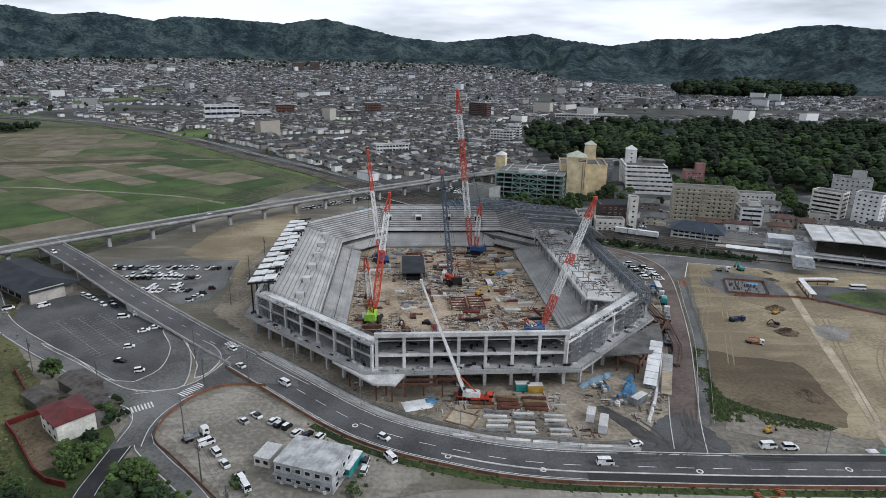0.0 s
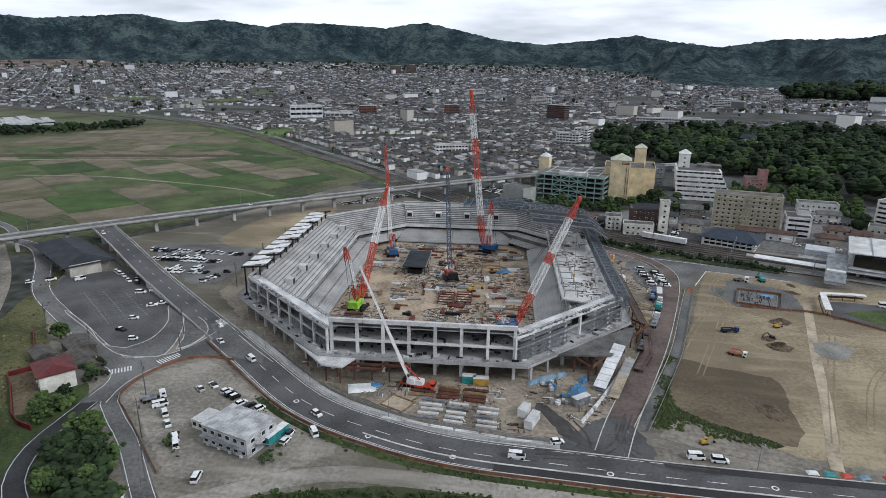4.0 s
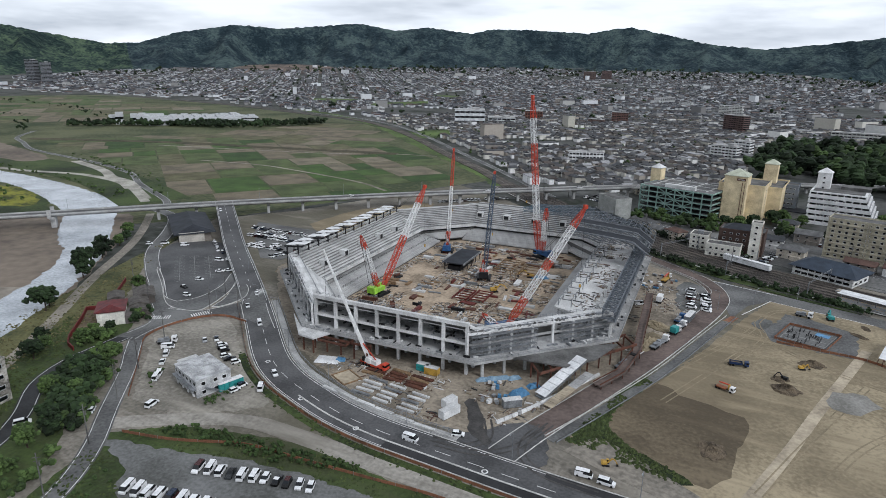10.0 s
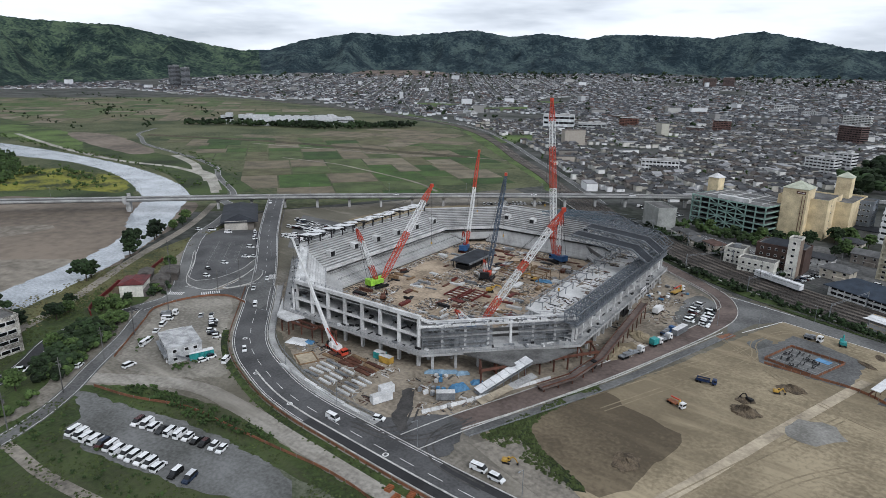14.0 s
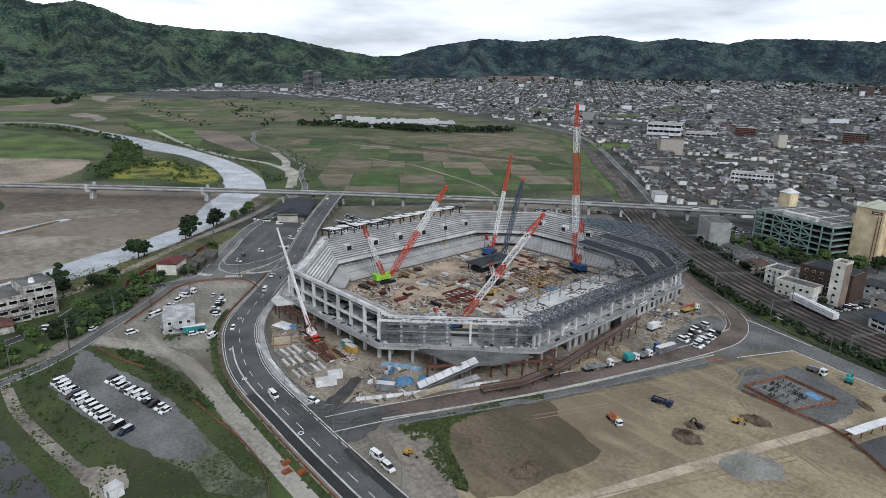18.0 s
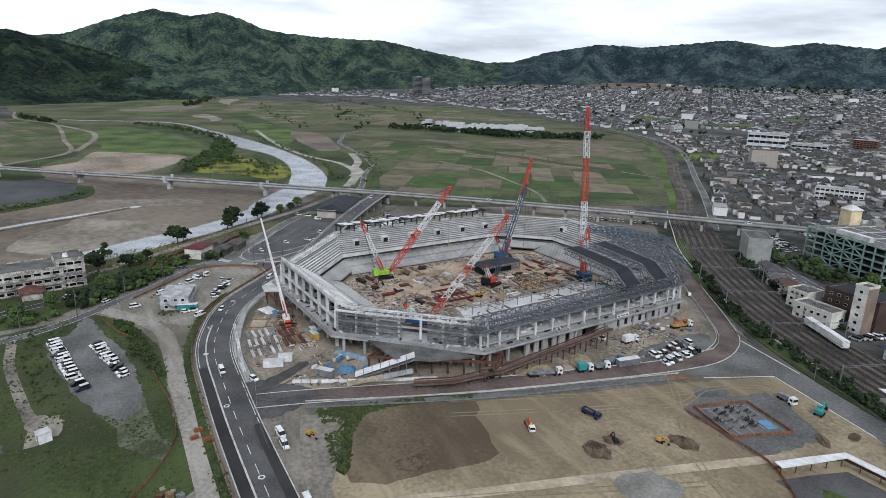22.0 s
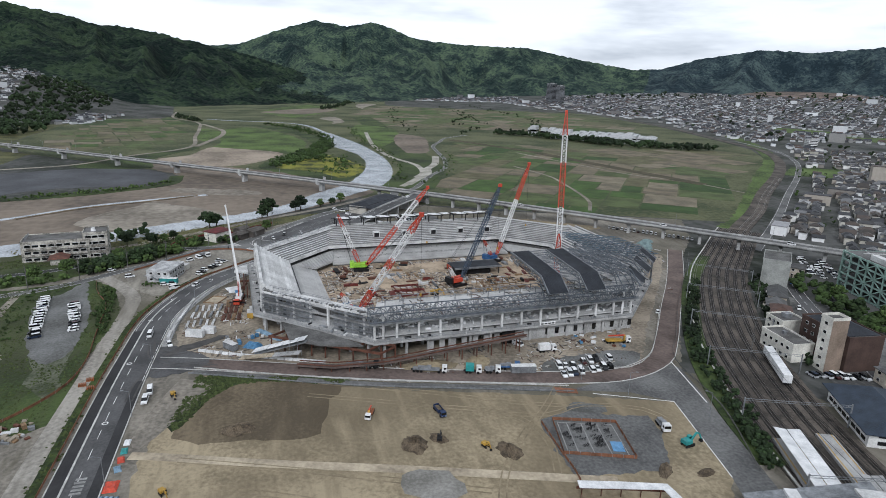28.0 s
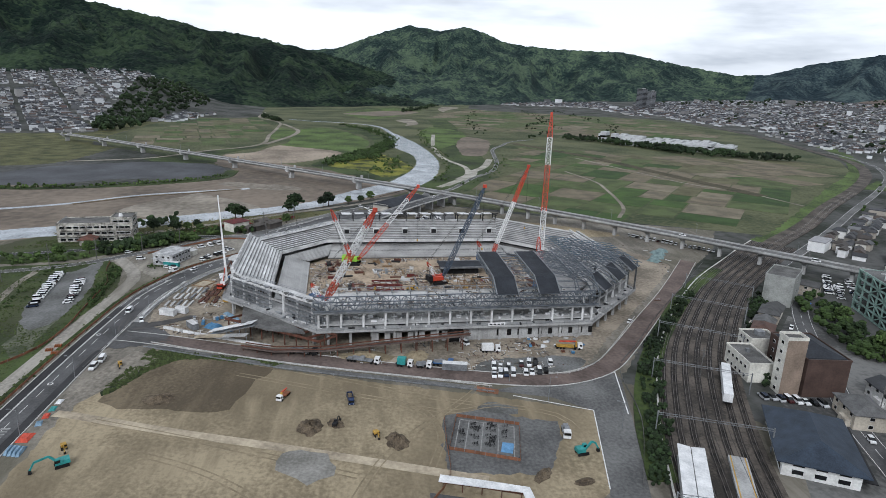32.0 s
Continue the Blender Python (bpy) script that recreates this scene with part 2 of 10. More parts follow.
m_sand_pale = M("pale_river_sand", (0.33, 0.295, 0.245), (0.235, 0.205, 0.165), 0.02, 10, 0.95, contrast=0.7)
def forest(name, low, mid, high):
    """Hillside of tree crowns: broad stands of conifer and broadleaf, single crowns with dark gaps between."""
    m = bpy.data.materials.new(name)
    m.use_nodes = True
    n, l = m.node_tree.nodes, m.node_tree.links
    b = n["Principled BSDF"]
    b.inputs["Roughness"].default_value, b.inputs["Specular IOR Level"].default_value = 0.98, 0.1
    geo = n.new("ShaderNodeNewGeometry")
    vor = n.new("ShaderNodeTexVoronoi")
    vor.inputs["Scale"].default_value = 0.085
    st = n.new("ShaderNodeTexNoise")
    st.inputs["Scale"].default_value, st.inputs["Detail"].default_value, st.inputs["Roughness"].default_value = 0.0065, 8, 0.62
    for t in (vor, st):
        l.new(geo.outputs["Position"], t.inputs["Vector"])
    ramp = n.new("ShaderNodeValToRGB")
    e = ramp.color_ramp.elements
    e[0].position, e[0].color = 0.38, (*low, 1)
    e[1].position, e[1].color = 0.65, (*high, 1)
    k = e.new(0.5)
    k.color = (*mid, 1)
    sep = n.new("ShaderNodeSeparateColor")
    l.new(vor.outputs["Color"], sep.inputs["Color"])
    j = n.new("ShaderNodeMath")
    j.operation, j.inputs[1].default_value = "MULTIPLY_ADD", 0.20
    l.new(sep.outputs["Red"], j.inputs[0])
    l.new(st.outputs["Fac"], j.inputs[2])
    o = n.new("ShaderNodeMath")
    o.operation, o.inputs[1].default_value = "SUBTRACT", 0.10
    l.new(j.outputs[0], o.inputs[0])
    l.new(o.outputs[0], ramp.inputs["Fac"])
    l.new(ramp.outputs["Color"], b.inputs["Base Color"])
    bp = n.new("ShaderNodeBump")
    bp.invert = True
    bp.inputs["Strength"].default_value, bp.inputs["Distance"].default_value = 0.7, 4.0
    l.new(vor.outputs["Distance"], bp.inputs["Height"])
    l.new(bp.outputs["Normal"], b.inputs["Normal"])
    return m
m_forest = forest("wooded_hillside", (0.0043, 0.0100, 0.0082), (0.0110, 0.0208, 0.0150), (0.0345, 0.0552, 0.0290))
# Blue in these two wood colours stands in for distance haze.
m_forest_far = forest("hazed_mountains", (0.0138, 0.0241, 0.031), (0.0284, 0.0447, 0.0525), (0.0688, 0.0963, 0.0929))
m_forest_mid = forest("hazed_mountain_wood", (0.0113, 0.0216, 0.0216), (0.0291, 0.0479, 0.0404), (0.0808, 0.115, 0.0714))
m_leaf = M("tree_foliage", (0.115, 0.18, 0.052), (0.055, 0.095, 0.03), 0.25, 7, 0.95, bump=0.6, island=0.4)
m_leaf_dark = M("dark_tree_foliage", (0.05, 0.088, 0.032), (0.024, 0.046, 0.019), 0.02, 40, 0.95, bump=0.6, island=0.5, contrast=0.8)
m_leaf_mid = M("mixed_tree_foliage", (0.085, 0.14, 0.04), (0.042, 0.078, 0.025), 0.03, 30, 0.95, bump=0.6, island=0.35)
m_bark = M("bark", (0.12, 0.09, 0.065), (0.07, 0.05, 0.04), 1.5, 5, 0.95)
m_glass = M("window_glass", (0.025, 0.03, 0.036), (0.015, 0.018, 0.022), 0.3, 4, 0.12, 0, 0, spec=0.6)
m_red = M("red_paint", (0.55, 0.075, 0.04), (0.42, 0.055, 0.03), 0.5, 6, 0.5)
m_white = M("white_paint", (0.78, 0.78, 0.77), (0.62, 0.62, 0.61), 0.5, 6, 0.5)
m_blue = M("blue_paint", (0.05, 0.14, 0.33), (0.035, 0.1, 0.24), 0.5, 6, 0.5)
m_green = M("lime_paint", (0.32, 0.60, 0.06), (0.24, 0.47, 0.05), 0.5, 6, 0.5)
m_yellow = M("yellow_paint", (0.5, 0.31, 0.06), (0.36, 0.22, 0.045), 0.5, 6, 0.55)
m_orange_net = M("orange_site_fence", (0.31, 0.135, 0.075), (0.2, 0.1, 0.06), 0.3, 7, 0.8)
m_teal = M("teal_paint", (0.05, 0.34, 0.33), (0.04, 0.25, 0.25), 0.5, 6, 0.5)
m_rubber = M("tyre_rubber", (0.02, 0.02, 0.02), None, 2, 4, 0.8)
m_net = M("scaffold_mesh", (0.2, 0.215, 0.225), (0.11, 0.12, 0.13), 0.2, 8, 0.7, 0.1)

# ---- mesh builder ----
class Mesh:
    """Collects boxes, beams, prisms and strips into one mesh."""
    def __init__(self):
        self.v, self.f, self.mi = [], [], []

    def add(self, verts, faces, mi=0):
        o = len(self.v)
        self.v += [tuple(p) for p in verts]
        self.f += [tuple(i + o for i in f) for f in faces]
        self.mi += [mi] * len(faces)
        return self

    def box(self, x, y, z, sx, sy, sz, rot=0.0, mi=0, taper=0.0):
        """A box on its base centre (x, y, z)."""
        c, s = math.cos(rot), math.sin(rot)
        vs = []
        for k, t in ((0, 1.0), (1, 1.0 - taper)):
            for a, b in ((-1, -1), (1, -1), (1, 1), (-1, 1)):
                dx, dy = a * sx / 2 * t, b * sy / 2 * t
                vs.append((x + dx * c - dy * s, y + dx * s + dy * c, z + k * sz))
        return self.add(vs, [(3, 2, 1, 0), (4, 5, 6, 7), (0, 1, 5, 4), (1, 2, 6, 5), (2, 3, 7, 6), (3, 0, 4, 7)], mi)

    def beam(self, p, q, w, h=None, mi=0):
        """A bar of section w x h from p to q."""
        p, q, h = Vector(p), Vector(q), h or w
        d = (q - p)
        if d.length < 1e-6:
            return self
        d.normalize()
        up = Vector((0, 0, 1)) if abs(d.z) < 0.95 else Vector((1, 0, 0))
        a = d.cross(up).normalized() * (w / 2)
        b = a.cross(d).normalized() * (h / 2)
        vs = [e + sa * a + sb * b for e in (p, q) for sa, sb in ((-1, -1), (1, -1), (1, 1), (-1, 1))]
        return self.add(vs, [(0, 1, 2, 3), (7, 6, 5, 4), (4, 5, 1, 0), (5, 6, 2, 1), (6, 7, 3, 2), (7, 4, 0, 3)], mi)

    def cyl(self, p, q, r, r2=None, n=8, mi=0):
        p, q, r2 = Vector(p), Vector(q), r if r2 is None else r2
        d = (q - p).normalized()
        up = Vector((0, 0, 1)) if abs(d.z) < 0.95 else Vector((1, 0, 0))
        a = d.cross(up).normalized()
        b = d.cross(a)
        vs = [e + rr * (math.cos(t) * a + math.sin(t) * b) for e, rr in ((p, r), (q, r2)) for t in [2 * math.pi * i / n for i in range(n)]]
        fs = [(i, (i + 1) % n, n + (i + 1) % n, n + i) for i in range(n)] + [tuple(range(n))[::-1], tuple(range(n, 2 * n))]
        return self.add(vs, fs, mi)

    def prism(self, poly, z0, z1, mi=0):
        """A polygon raised from z0 to z1."""
        n = len(poly)
        area = sum(poly[i][0] * poly[(i + 1) % n][1] - poly[(i + 1) % n][0] * poly[i][1] for i in range(n))
        if area < 0:
            poly = poly[::-1]
        vs = [(x, y, z0) for x, y in poly] + [(x, y, z1) for x, y in poly]
        return self.add(vs, [tuple(range(n))[::-1], tuple(range(n, 2 * n))] + [(i, (i + 1) % n, n + (i + 1) % n, n + i) for i in range(n)], mi)

    def section(self, pts, prof, mi=0, closed=False, flip=False):
        """A cross-section prof of (sideways, up) swept along pts of (x, y, z); sideways is to the left."""
        n, k = len(pts), len(prof)
        vs, fs = [], []
        for i, p in enumerate(pts):
            a, b = pts[max(i - 1, 0)], pts[min(i + 1, n - 1)]
            if closed:
                a, b = pts[i - 1], pts[(i + 1) % n]
            d = Vector((b[0] - a[0], b[1] - a[1]))
            d.normalize()
            vs += [(p[0] - d.y * s, p[1] + d.x * s, p[2] + u) for s, u in prof]
        for i in range(n if closed else n - 1):
            j = (i + 1) % n
            fs += [(i * k + c, j * k + c, j * k + (c + 1) % k, i * k + (c + 1) % k) for c in range(k)]
        if not closed:
            fs += [tuple(range(k)), tuple(range((n - 1) * k, n * k))[::-1]]
        return self.add(vs, fs, mi)

    def gable(self, x, y, z, sx, sy, h, rot=0.0, over=0.5, hip=0.0, mi=0, thick=0.25):
        """A pitched roof over sx x sy, ridge along x, with eaves and thickness; hip: how far the ridge ends draw in."""
        c, s = math.cos(rot), math.sin(rot)
        ex, ey = sx / 2 + over, sy / 2 + over
        base = [(-ex, -ey), (ex, -ey), (ex, ey), (-ex, ey)]
        vs = [(a, b, 0.0) for a, b in base] + [(a, b, thick) for a, b in base] + [(-ex + hip, 0, thick + h), (ex - hip, 0, thick + h)]
        vs = [(x + a * c - b * s, y + a * s + b * c, z + u) for a, b, u in vs]
        return self.add(vs, [(3, 2, 1, 0), (0, 1, 5, 4), (1, 2, 6, 5), (2, 3, 7, 6), (3, 0, 4, 7), (4, 5, 9, 8), (6, 7, 8, 9), (5, 6, 9), (7, 4, 8)], mi)

    def data(self, name, mats, smooth=False):
        me = bpy.data.meshes.new(name)
        me.from_pydata(self.v, [], self.f)
        for m in mats if isinstance(mats, (list, tuple)) else [mats]:
            me.materials.append(m)
        if any(self.mi):
            me.polygons.foreach_set("material_index", self.mi)
        if smooth:
            me.polygons.foreach_set("use_smooth", [True] * len(me.polygons))
        me.update()
        return me

def put(name, mesh, mats, parent=None, label="", category="", group="", kind="", smooth=False):
    """Links a mesh as one object: a thing, a piece of the setting, or a part under parent."""
    ob = new(name, mesh.data(name, mats, smooth))
    if parent:
        ob.parent = parent
    return tagged(ob, label, category, group, kind)

def piece(name, data, parent, x=0, y=0, z=0, rot=0.0, scale=(1, 1, 1)):
    """A part that shares mesh data with its like."""
    ob = new(name, data)
    ob.parent = parent
    ob.matrix_basis = Matrix.LocRotScale((x, y, z), Euler((0, 0, rot)), scale)
    return ob

def thing(name, x, y, z=0.0, rot=0.0, label="", category="", group=""):
    ob = new(name)
    ob.matrix_basis = pose(x, y, z, 0, 0, math.degrees(rot))
    return tagged(ob, label, category, group)

def spline(pts, step=6.0):
    """A smooth line (Catmull-Rom) through points of any dimension."""
    P = [np.array(p, float) for p in pts]
    P = [2 * P[0] - P[1]] + P + [2 * P[-1] - P[-2]]
    out = []
    for i in range(1, len(P) - 2):
        a, b, c, d = P[i - 1:i + 3]
        n = max(2, int(np.linalg.norm(c - b) / step))
        for k in range(n):
            t = k / n
            out.append(0.5 * (2 * b + (c - a) * t + (2 * a - 5 * b + 4 * c - d) * t * t + (3 * b - a - 3 * c + d) * t ** 3))
    out.append(P[-2])
    return [tuple(float(v) for v in p) for p in out]

def smooth_poly(pts, step=8.0):
    q = spline(list(pts) + [pts[0]], step)
    return q[:-1]

def shifted(line, s):
    """The line moved s to its left."""
    out = []
    for i, p in enumerate(line):
        a, b = line[max(i - 1, 0)], line[min(i + 1, len(line) - 1)]
        d = math.hypot(b[0] - a[0], b[1] - a[1]) or 1
        out.append((p[0] - (b[1] - a[1]) / d * s, p[1] + (b[0] - a[0]) / d * s, *p[2:]))
    return out

def along(line, step, start=0.0):
    """Points and headings at even steps along a line."""
    out, left = [], start
    for a, b in zip(line, line[1:]):
        d = math.hypot(b[0] - a[0], b[1] - a[1])
        while left < d:
            t = left / d
            out.append((*[a[k] + (b[k] - a[k]) * t for k in range(len(a))], math.atan2(b[1] - a[1], b[0] - a[0])))
            left += step
        left -= d
    return out

def inside(x, y, poly):
    hit = False
    for (x1, y1), (x2, y2) in zip(poly, poly[1:] + poly[:1]):
        if (y1 > y) != (y2 > y) and x < (x2 - x1) * (y - y1) / (y2 - y1) + x1:
            hit = not hit
    return hit

rng = random.Random(7)

# ---- the land ----
def vnoise(x, y, seed=0):
    """Smooth value noise on arrays."""
    xi, yi = np.floor(x).astype(int), np.floor(y).astype(int)
    xf, yf = x - xi, y - yi
    u, v = xf * xf * (3 - 2 * xf), yf * yf * (3 - 2 * yf)
    def h(a, b):
        n = (a * 374761393 + b * 668265263 + seed * 974634777) & 0x7fffffff
        n = ((n ^ (n >> 13)) * 1274126177) & 0x7fffffff
        return ((n ^ (n >> 16)) & 0xffff) / 65535.0
    return (h(xi, yi) * (1 - u) + h(xi + 1, yi) * u) * (1 - v) + (h(xi, yi + 1) * (1 - u) + h(xi + 1, yi + 1) * u) * v

def grid_mesh(name, V, mat, label, category, kind="structure", smooth=True):
    n, k = V.shape[:2]
    idx = np.arange(n * k).reshape(n, k)
    F = np.stack([idx[:-1, :-1], idx[1:, :-1], idx[1:, 1:], idx[:-1, 1:]], -1).reshape(-1, 4)
    me = bpy.data.meshes.new(name)
    me.from_pydata(V.reshape(-1, 3).tolist(), [], F.tolist())
    me.materials.append(mat)
    if smooth:
        me.polygons.foreach_set("use_smooth", [True] * len(me.polygons))
    return tagged(new(name, me), label, category, "", kind)

CX, CY = 100.0, 150.0
g = Mesh()
g.add([(CX + 4900 * math.cos(a), CY + 4900 * math.sin(a), 0) for a in [2 * math.pi * i / 64 for i in range(64)]], [tuple(range(64))])
put("ground", g, m_town_ground, label="flat valley ground of earth, weeds and pale yards", category="ground", kind="structure")

# ridge heights against the bearing, counted to the left from north
RIDGE = [(-180, 300), (-120, 330), (-60, 340), (-40, 345), (-35, 337), (-32, 367), (-29, 360), (-25, 310), (-19, 321), (-14.6, 252), (-10.6, 288),
         (-7.6, 332), (-4.5, 302), (0, 265), (5, 290), (9, 355), (11, 390), (14.7, 345), (19.4, 368), (23.4, 367), (25, 338), (29, 375), (32, 350),
         (35.5, 395), (42, 345), (46, 365), (50.5, 312), (53.5, 232), (56, 222), (60.5, 275), (65.5, 360), (70.6, 390), (75.7, 412), (79.6, 500),
         (82, 465), (84.9, 495), (88.7, 410), (91.5, 330), (95, 310), (100, 340), (120, 400), (180, 300)]
FOOT = [(-180, 2400), (-60, 2600), (-38, 2600), (-14, 2900), (-8, 3500), (0, 3900), (30, 3900), (52, 3850), (60, 3700), (70, 3300), (78, 2800), (84, 2500), (95, 2300), (180, 2400)]
SLOPE = [(-20, 0), (-12, 25), (-4, 70), (5, 84), (36, 84), (52, 72), (62, 48), (72, 16), (78, 0)]
def village_z(x, y):
    """Height of the gentle slope on which the village across the river stands."""
    dx, dy = np.asarray(x) - CX, np.asarray(y) - CY
    deg, r = np.degrees(np.arctan2(-dx, dy)), np.hypot(dx, dy)
    deg = np.where(deg < -90, deg + 360, deg)
    t = np.clip((r - 1330) / 800, 0, 1.1)
    return np.interp(deg, [97, 101, 104, 108, 118, 140, 152], [0, 22, 62, 92, 80, 60, 0]) * t ** 1.2
def slope_z(x, y):
    """Height of the ground that rises gently behind the town and under the village."""
    dx, dy = np.asarray(x) - CX, np.asarray(y) - CY
    deg, r = np.degrees(np.arctan2(-dx, dy)), np.hypot(dx, dy)
    t = np.clip((r - 2150) / 1800, 0, 1.25)
    return np.interp(deg, [p[0] for p in SLOPE], [p[1] for p in SLOPE]) * t ** 1.3 + village_z(x, y)
def valley_slope():
    A, R = np.meshgrid(np.radians(np.linspace(-22, 80, 160)), np.linspace(2150, 4250, 40), indexing="ij")
    X, Y = CX - R * np.sin(A), CY + R * np.cos(A)
    return np.stack([X, Y, slope_z(X, Y) - 0.05], -1)
grid_mesh("rising_ground", valley_slope(), m_town_ground, "gently rising ground at the back of the town", "ground")
grid_mesh("village_slope", (lambda A, R: np.stack([CX - R * np.sin(A), CY + R * np.cos(A), village_z(CX - R * np.sin(A), CY + R * np.cos(A)) - 0.05], -1))(
    *np.meshgrid(np.radians(np.linspace(97, 152, 90)), np.linspace(1330, 2300, 30), indexing="ij")), m_town_ground, "gently rising ground under the village", "ground")
def spurs(S, T, R, seed, k=1.0):
    """Spurs and gullies that run down a slope: ridged noise drawn out downhill, three sizes and a fine one. 0 in the gullies, 1 on the spurs."""
    bend = 150 * (vnoise(S / 520 + 40, R / 700, seed) - 0.5) + 60 * (vnoise(S / 190 + 9, R / 260, seed + 1) - 0.5)
    out = 0
    for w, length, amp, sd in ((480, 1700, 0.50, 2), (215, 700, 0.30, 3), (96, 280, 0.14, 4), (44, 110, 0.06, 5)):
        f = 1 - np.abs(2 * vnoise((S + bend) / (w * k) + 50, R / (length * k) + (S + bend) / (w * 5 * k), seed + sd) - 1)
        out = out + amp * f ** 1.15
    return out
def hills(a0, a1, n):
    """The range between two bearings."""
    az = np.radians(np.linspace(a0, a1, n))
    rr = np.linspace(0, 1, 170)
    A, T = np.meshgrid(az, rr, indexing="ij")
    deg = np.degrees(A)
    H = np.interp(deg, [p[0] for p in RIDGE], [p[1] for p in RIDGE])
    R0 = np.interp(deg, [p[0] for p in FOOT], [p[1] for p in FOOT]) + 240 * (vnoise(deg * 0.45 + 300, deg * 0, 9) - 0.5) + 90 * (vnoise(deg * 1.7 + 300, deg * 0, 19) - 0.5)
    R = R0 + (4740 - R0) * T
    X, Y = CX - R * np.sin(A), CY + R * np.cos(A)
    base = slope_z(CX - R0 * np.sin(A), CY + R0 * np.cos(A)) - 3
    rise = np.clip(T / 0.93, 0, 1)
    back = 1 - 0.25 * np.clip((T - 0.93) / 0.07, 0, 1)
    sp = spurs(A * 3900, T, R, 31)
    # foothill swell in front of the main slope
    swell = vnoise(A * 3900 / 700 + 20, R / 900, 41)
    prof = np.clip(0.72 * rise ** 1.25 + 0.28 * np.sin(np.clip(rise * 1.7, 0, 1) * math.pi / 2) * (0.35 + 0.9 * swell), 0, 1)
    fade = np.clip((1 - rise) * 3.2, 0, 1) ** 0.8
    Z = base + (H - base) * prof * back * (1 - fade * 1.5 * (0.82 - sp))
    Z += ((vnoise(X / 24, Y / 24, 5) - 0.5) * 9 + (vnoise(X / 11, Y / 11, 6) - 0.5) * 6) * np.clip(rise * 6, 0, 1)
    Z[:, 0] = base[:, 0]
    return np.stack([X, Y, Z], -1)
grid_mesh("far_mountains", hills(-75, 54.5, 900), m_forest_far, "wooded mountain range behind the town, distance haze in its blue-green", "hills")
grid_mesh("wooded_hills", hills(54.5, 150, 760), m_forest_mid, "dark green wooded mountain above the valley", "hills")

# cleared red earth at the foot of the mountains
def cleared():
    A, R = np.meshgrid(np.radians(np.linspace(37.5, 46.5, 60)), np.linspace(3420, 4000, 36), indexing="ij")
    X, Y = CX - R * np.sin(A), CY + R * np.cos(A)
    side = np.sin((A - A[0, 0]) / (A[-1, 0] - A[0, 0]) * math.pi) ** 0.5
    t = (R - 3420) / 580
    bench = np.floor(t * 4 + 0.6 * vnoise(A * 120, R / 200, 71)) / 4
    return np.stack([X, Y, slope_z(X, Y) - 2 + side * (1 + 7 * t + 9 * bench) + 4 * vnoise(X / 40, Y / 40, 72)], -1)
grid_mesh("cleared_slope", cleared(), M("red_cleared_earth", (0.23, 0.175, 0.145), (0.12, 0.1, 0.085), 0.012, 10, 0.95, bump=0.4, contrast=0.8), "cleared slope of reddish earth below the mountains", "slope", smooth=False)

# the nearer wooded hill across the river
FRONT = [(81.5, 0), (83, 50), (86, 125), (88.8, 175), (91.8, 218), (94.5, 248), (97.6, 285), (100.4, 308), (102.6, 312), (104.7, 345), (107.5, 370), (110.4, 400), (113.1, 420), (120, 450), (150, 400)]
def front_hill():
    az = np.radians(np.linspace(81.5, 150, 620))
    A, T = np.meshgrid(az, np.linspace(0, 1, 170), indexing="ij")
    deg = np.degrees(A)
    H = np.interp(deg, [p[0] for p in FRONT], [p[1] for p in FRONT])
    R0 = np.interp(deg, [81.5, 86, 90, 97, 101, 104, 108, 115, 150], [2330, 2230, 2060, 1880, 1850, 1980, 2090, 2130, 2100]) + 60 * (vnoise(deg * 1.2 + 80, deg * 0, 8) - 0.5)
    R = R0 + 2000 * T
    X, Y = CX - R * np.sin(A), CY + R * np.cos(A)
    crest = (3300 - R0) / 2000
    rise = np.clip(T / crest, 0, 1)
    back = 1 - 0.4 * np.clip((T - crest) / 0.3, 0, 1)
    sp = spurs(A * 2700, T, R, 61, 0.85)
    fade = np.clip((1 - rise) * 3.0, 0, 1) ** 0.8
    base = slope_z(CX - R0 * np.sin(A), CY + R0 * np.cos(A)) - 3
    prof = np.clip(0.5 * rise + 0.5 * np.sin(rise * math.pi / 2), 0, 1)
    Z = base + (H - base) * prof * back * (1 - fade * 1.35 * (0.82 - sp))
    Z += ((vnoise(X / 20, Y / 20, 15) - 0.5) * 11 + (vnoise(X / 9, Y / 9, 16) - 0.5) * 8) * np.clip(rise * 10, 0, 1) * np.clip(H / 60, 0, 1)
    Z[:, 0] = base[:, 0]
    Z[0, :] = -3
    return np.stack([X, Y, Z], -1)
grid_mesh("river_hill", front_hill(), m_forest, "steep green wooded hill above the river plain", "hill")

def patch(name, poly, z, mat, label, category="ground", smooth=True, step=8.0, kind="structure", rough=0.0):
    line = smooth_poly(poly, step) if smooth else list(poly)
    if rough:
        rp, out = random.Random(len(poly) * 31 + int(poly[0][0])), []
        for (x0, y0), (x1, y1) in zip(line, line[1:] + line[:1]):
            n = max(1, int(math.hypot(x1 - x0, y1 - y0) / (2.2 * rough)))
            for k in range(n):
                t = k / n
                out.append((x0 + (x1 - x0) * t + rp.gauss(0, 0.45 * rough), y0 + (y1 - y0) * t + rp.gauss(0, 0.45 * rough)))
        line = out
    return put(name, Mesh().prism(line, -0.3, z), mat, label=label, category=category, kind=kind)

m_verge_dark = M("lush_grass", (0.0861, 0.127, 0.0353), (0.041, 0.0672, 0.0213), 0.022, 24, 0.95, bump=0.6, contrast=0.9)
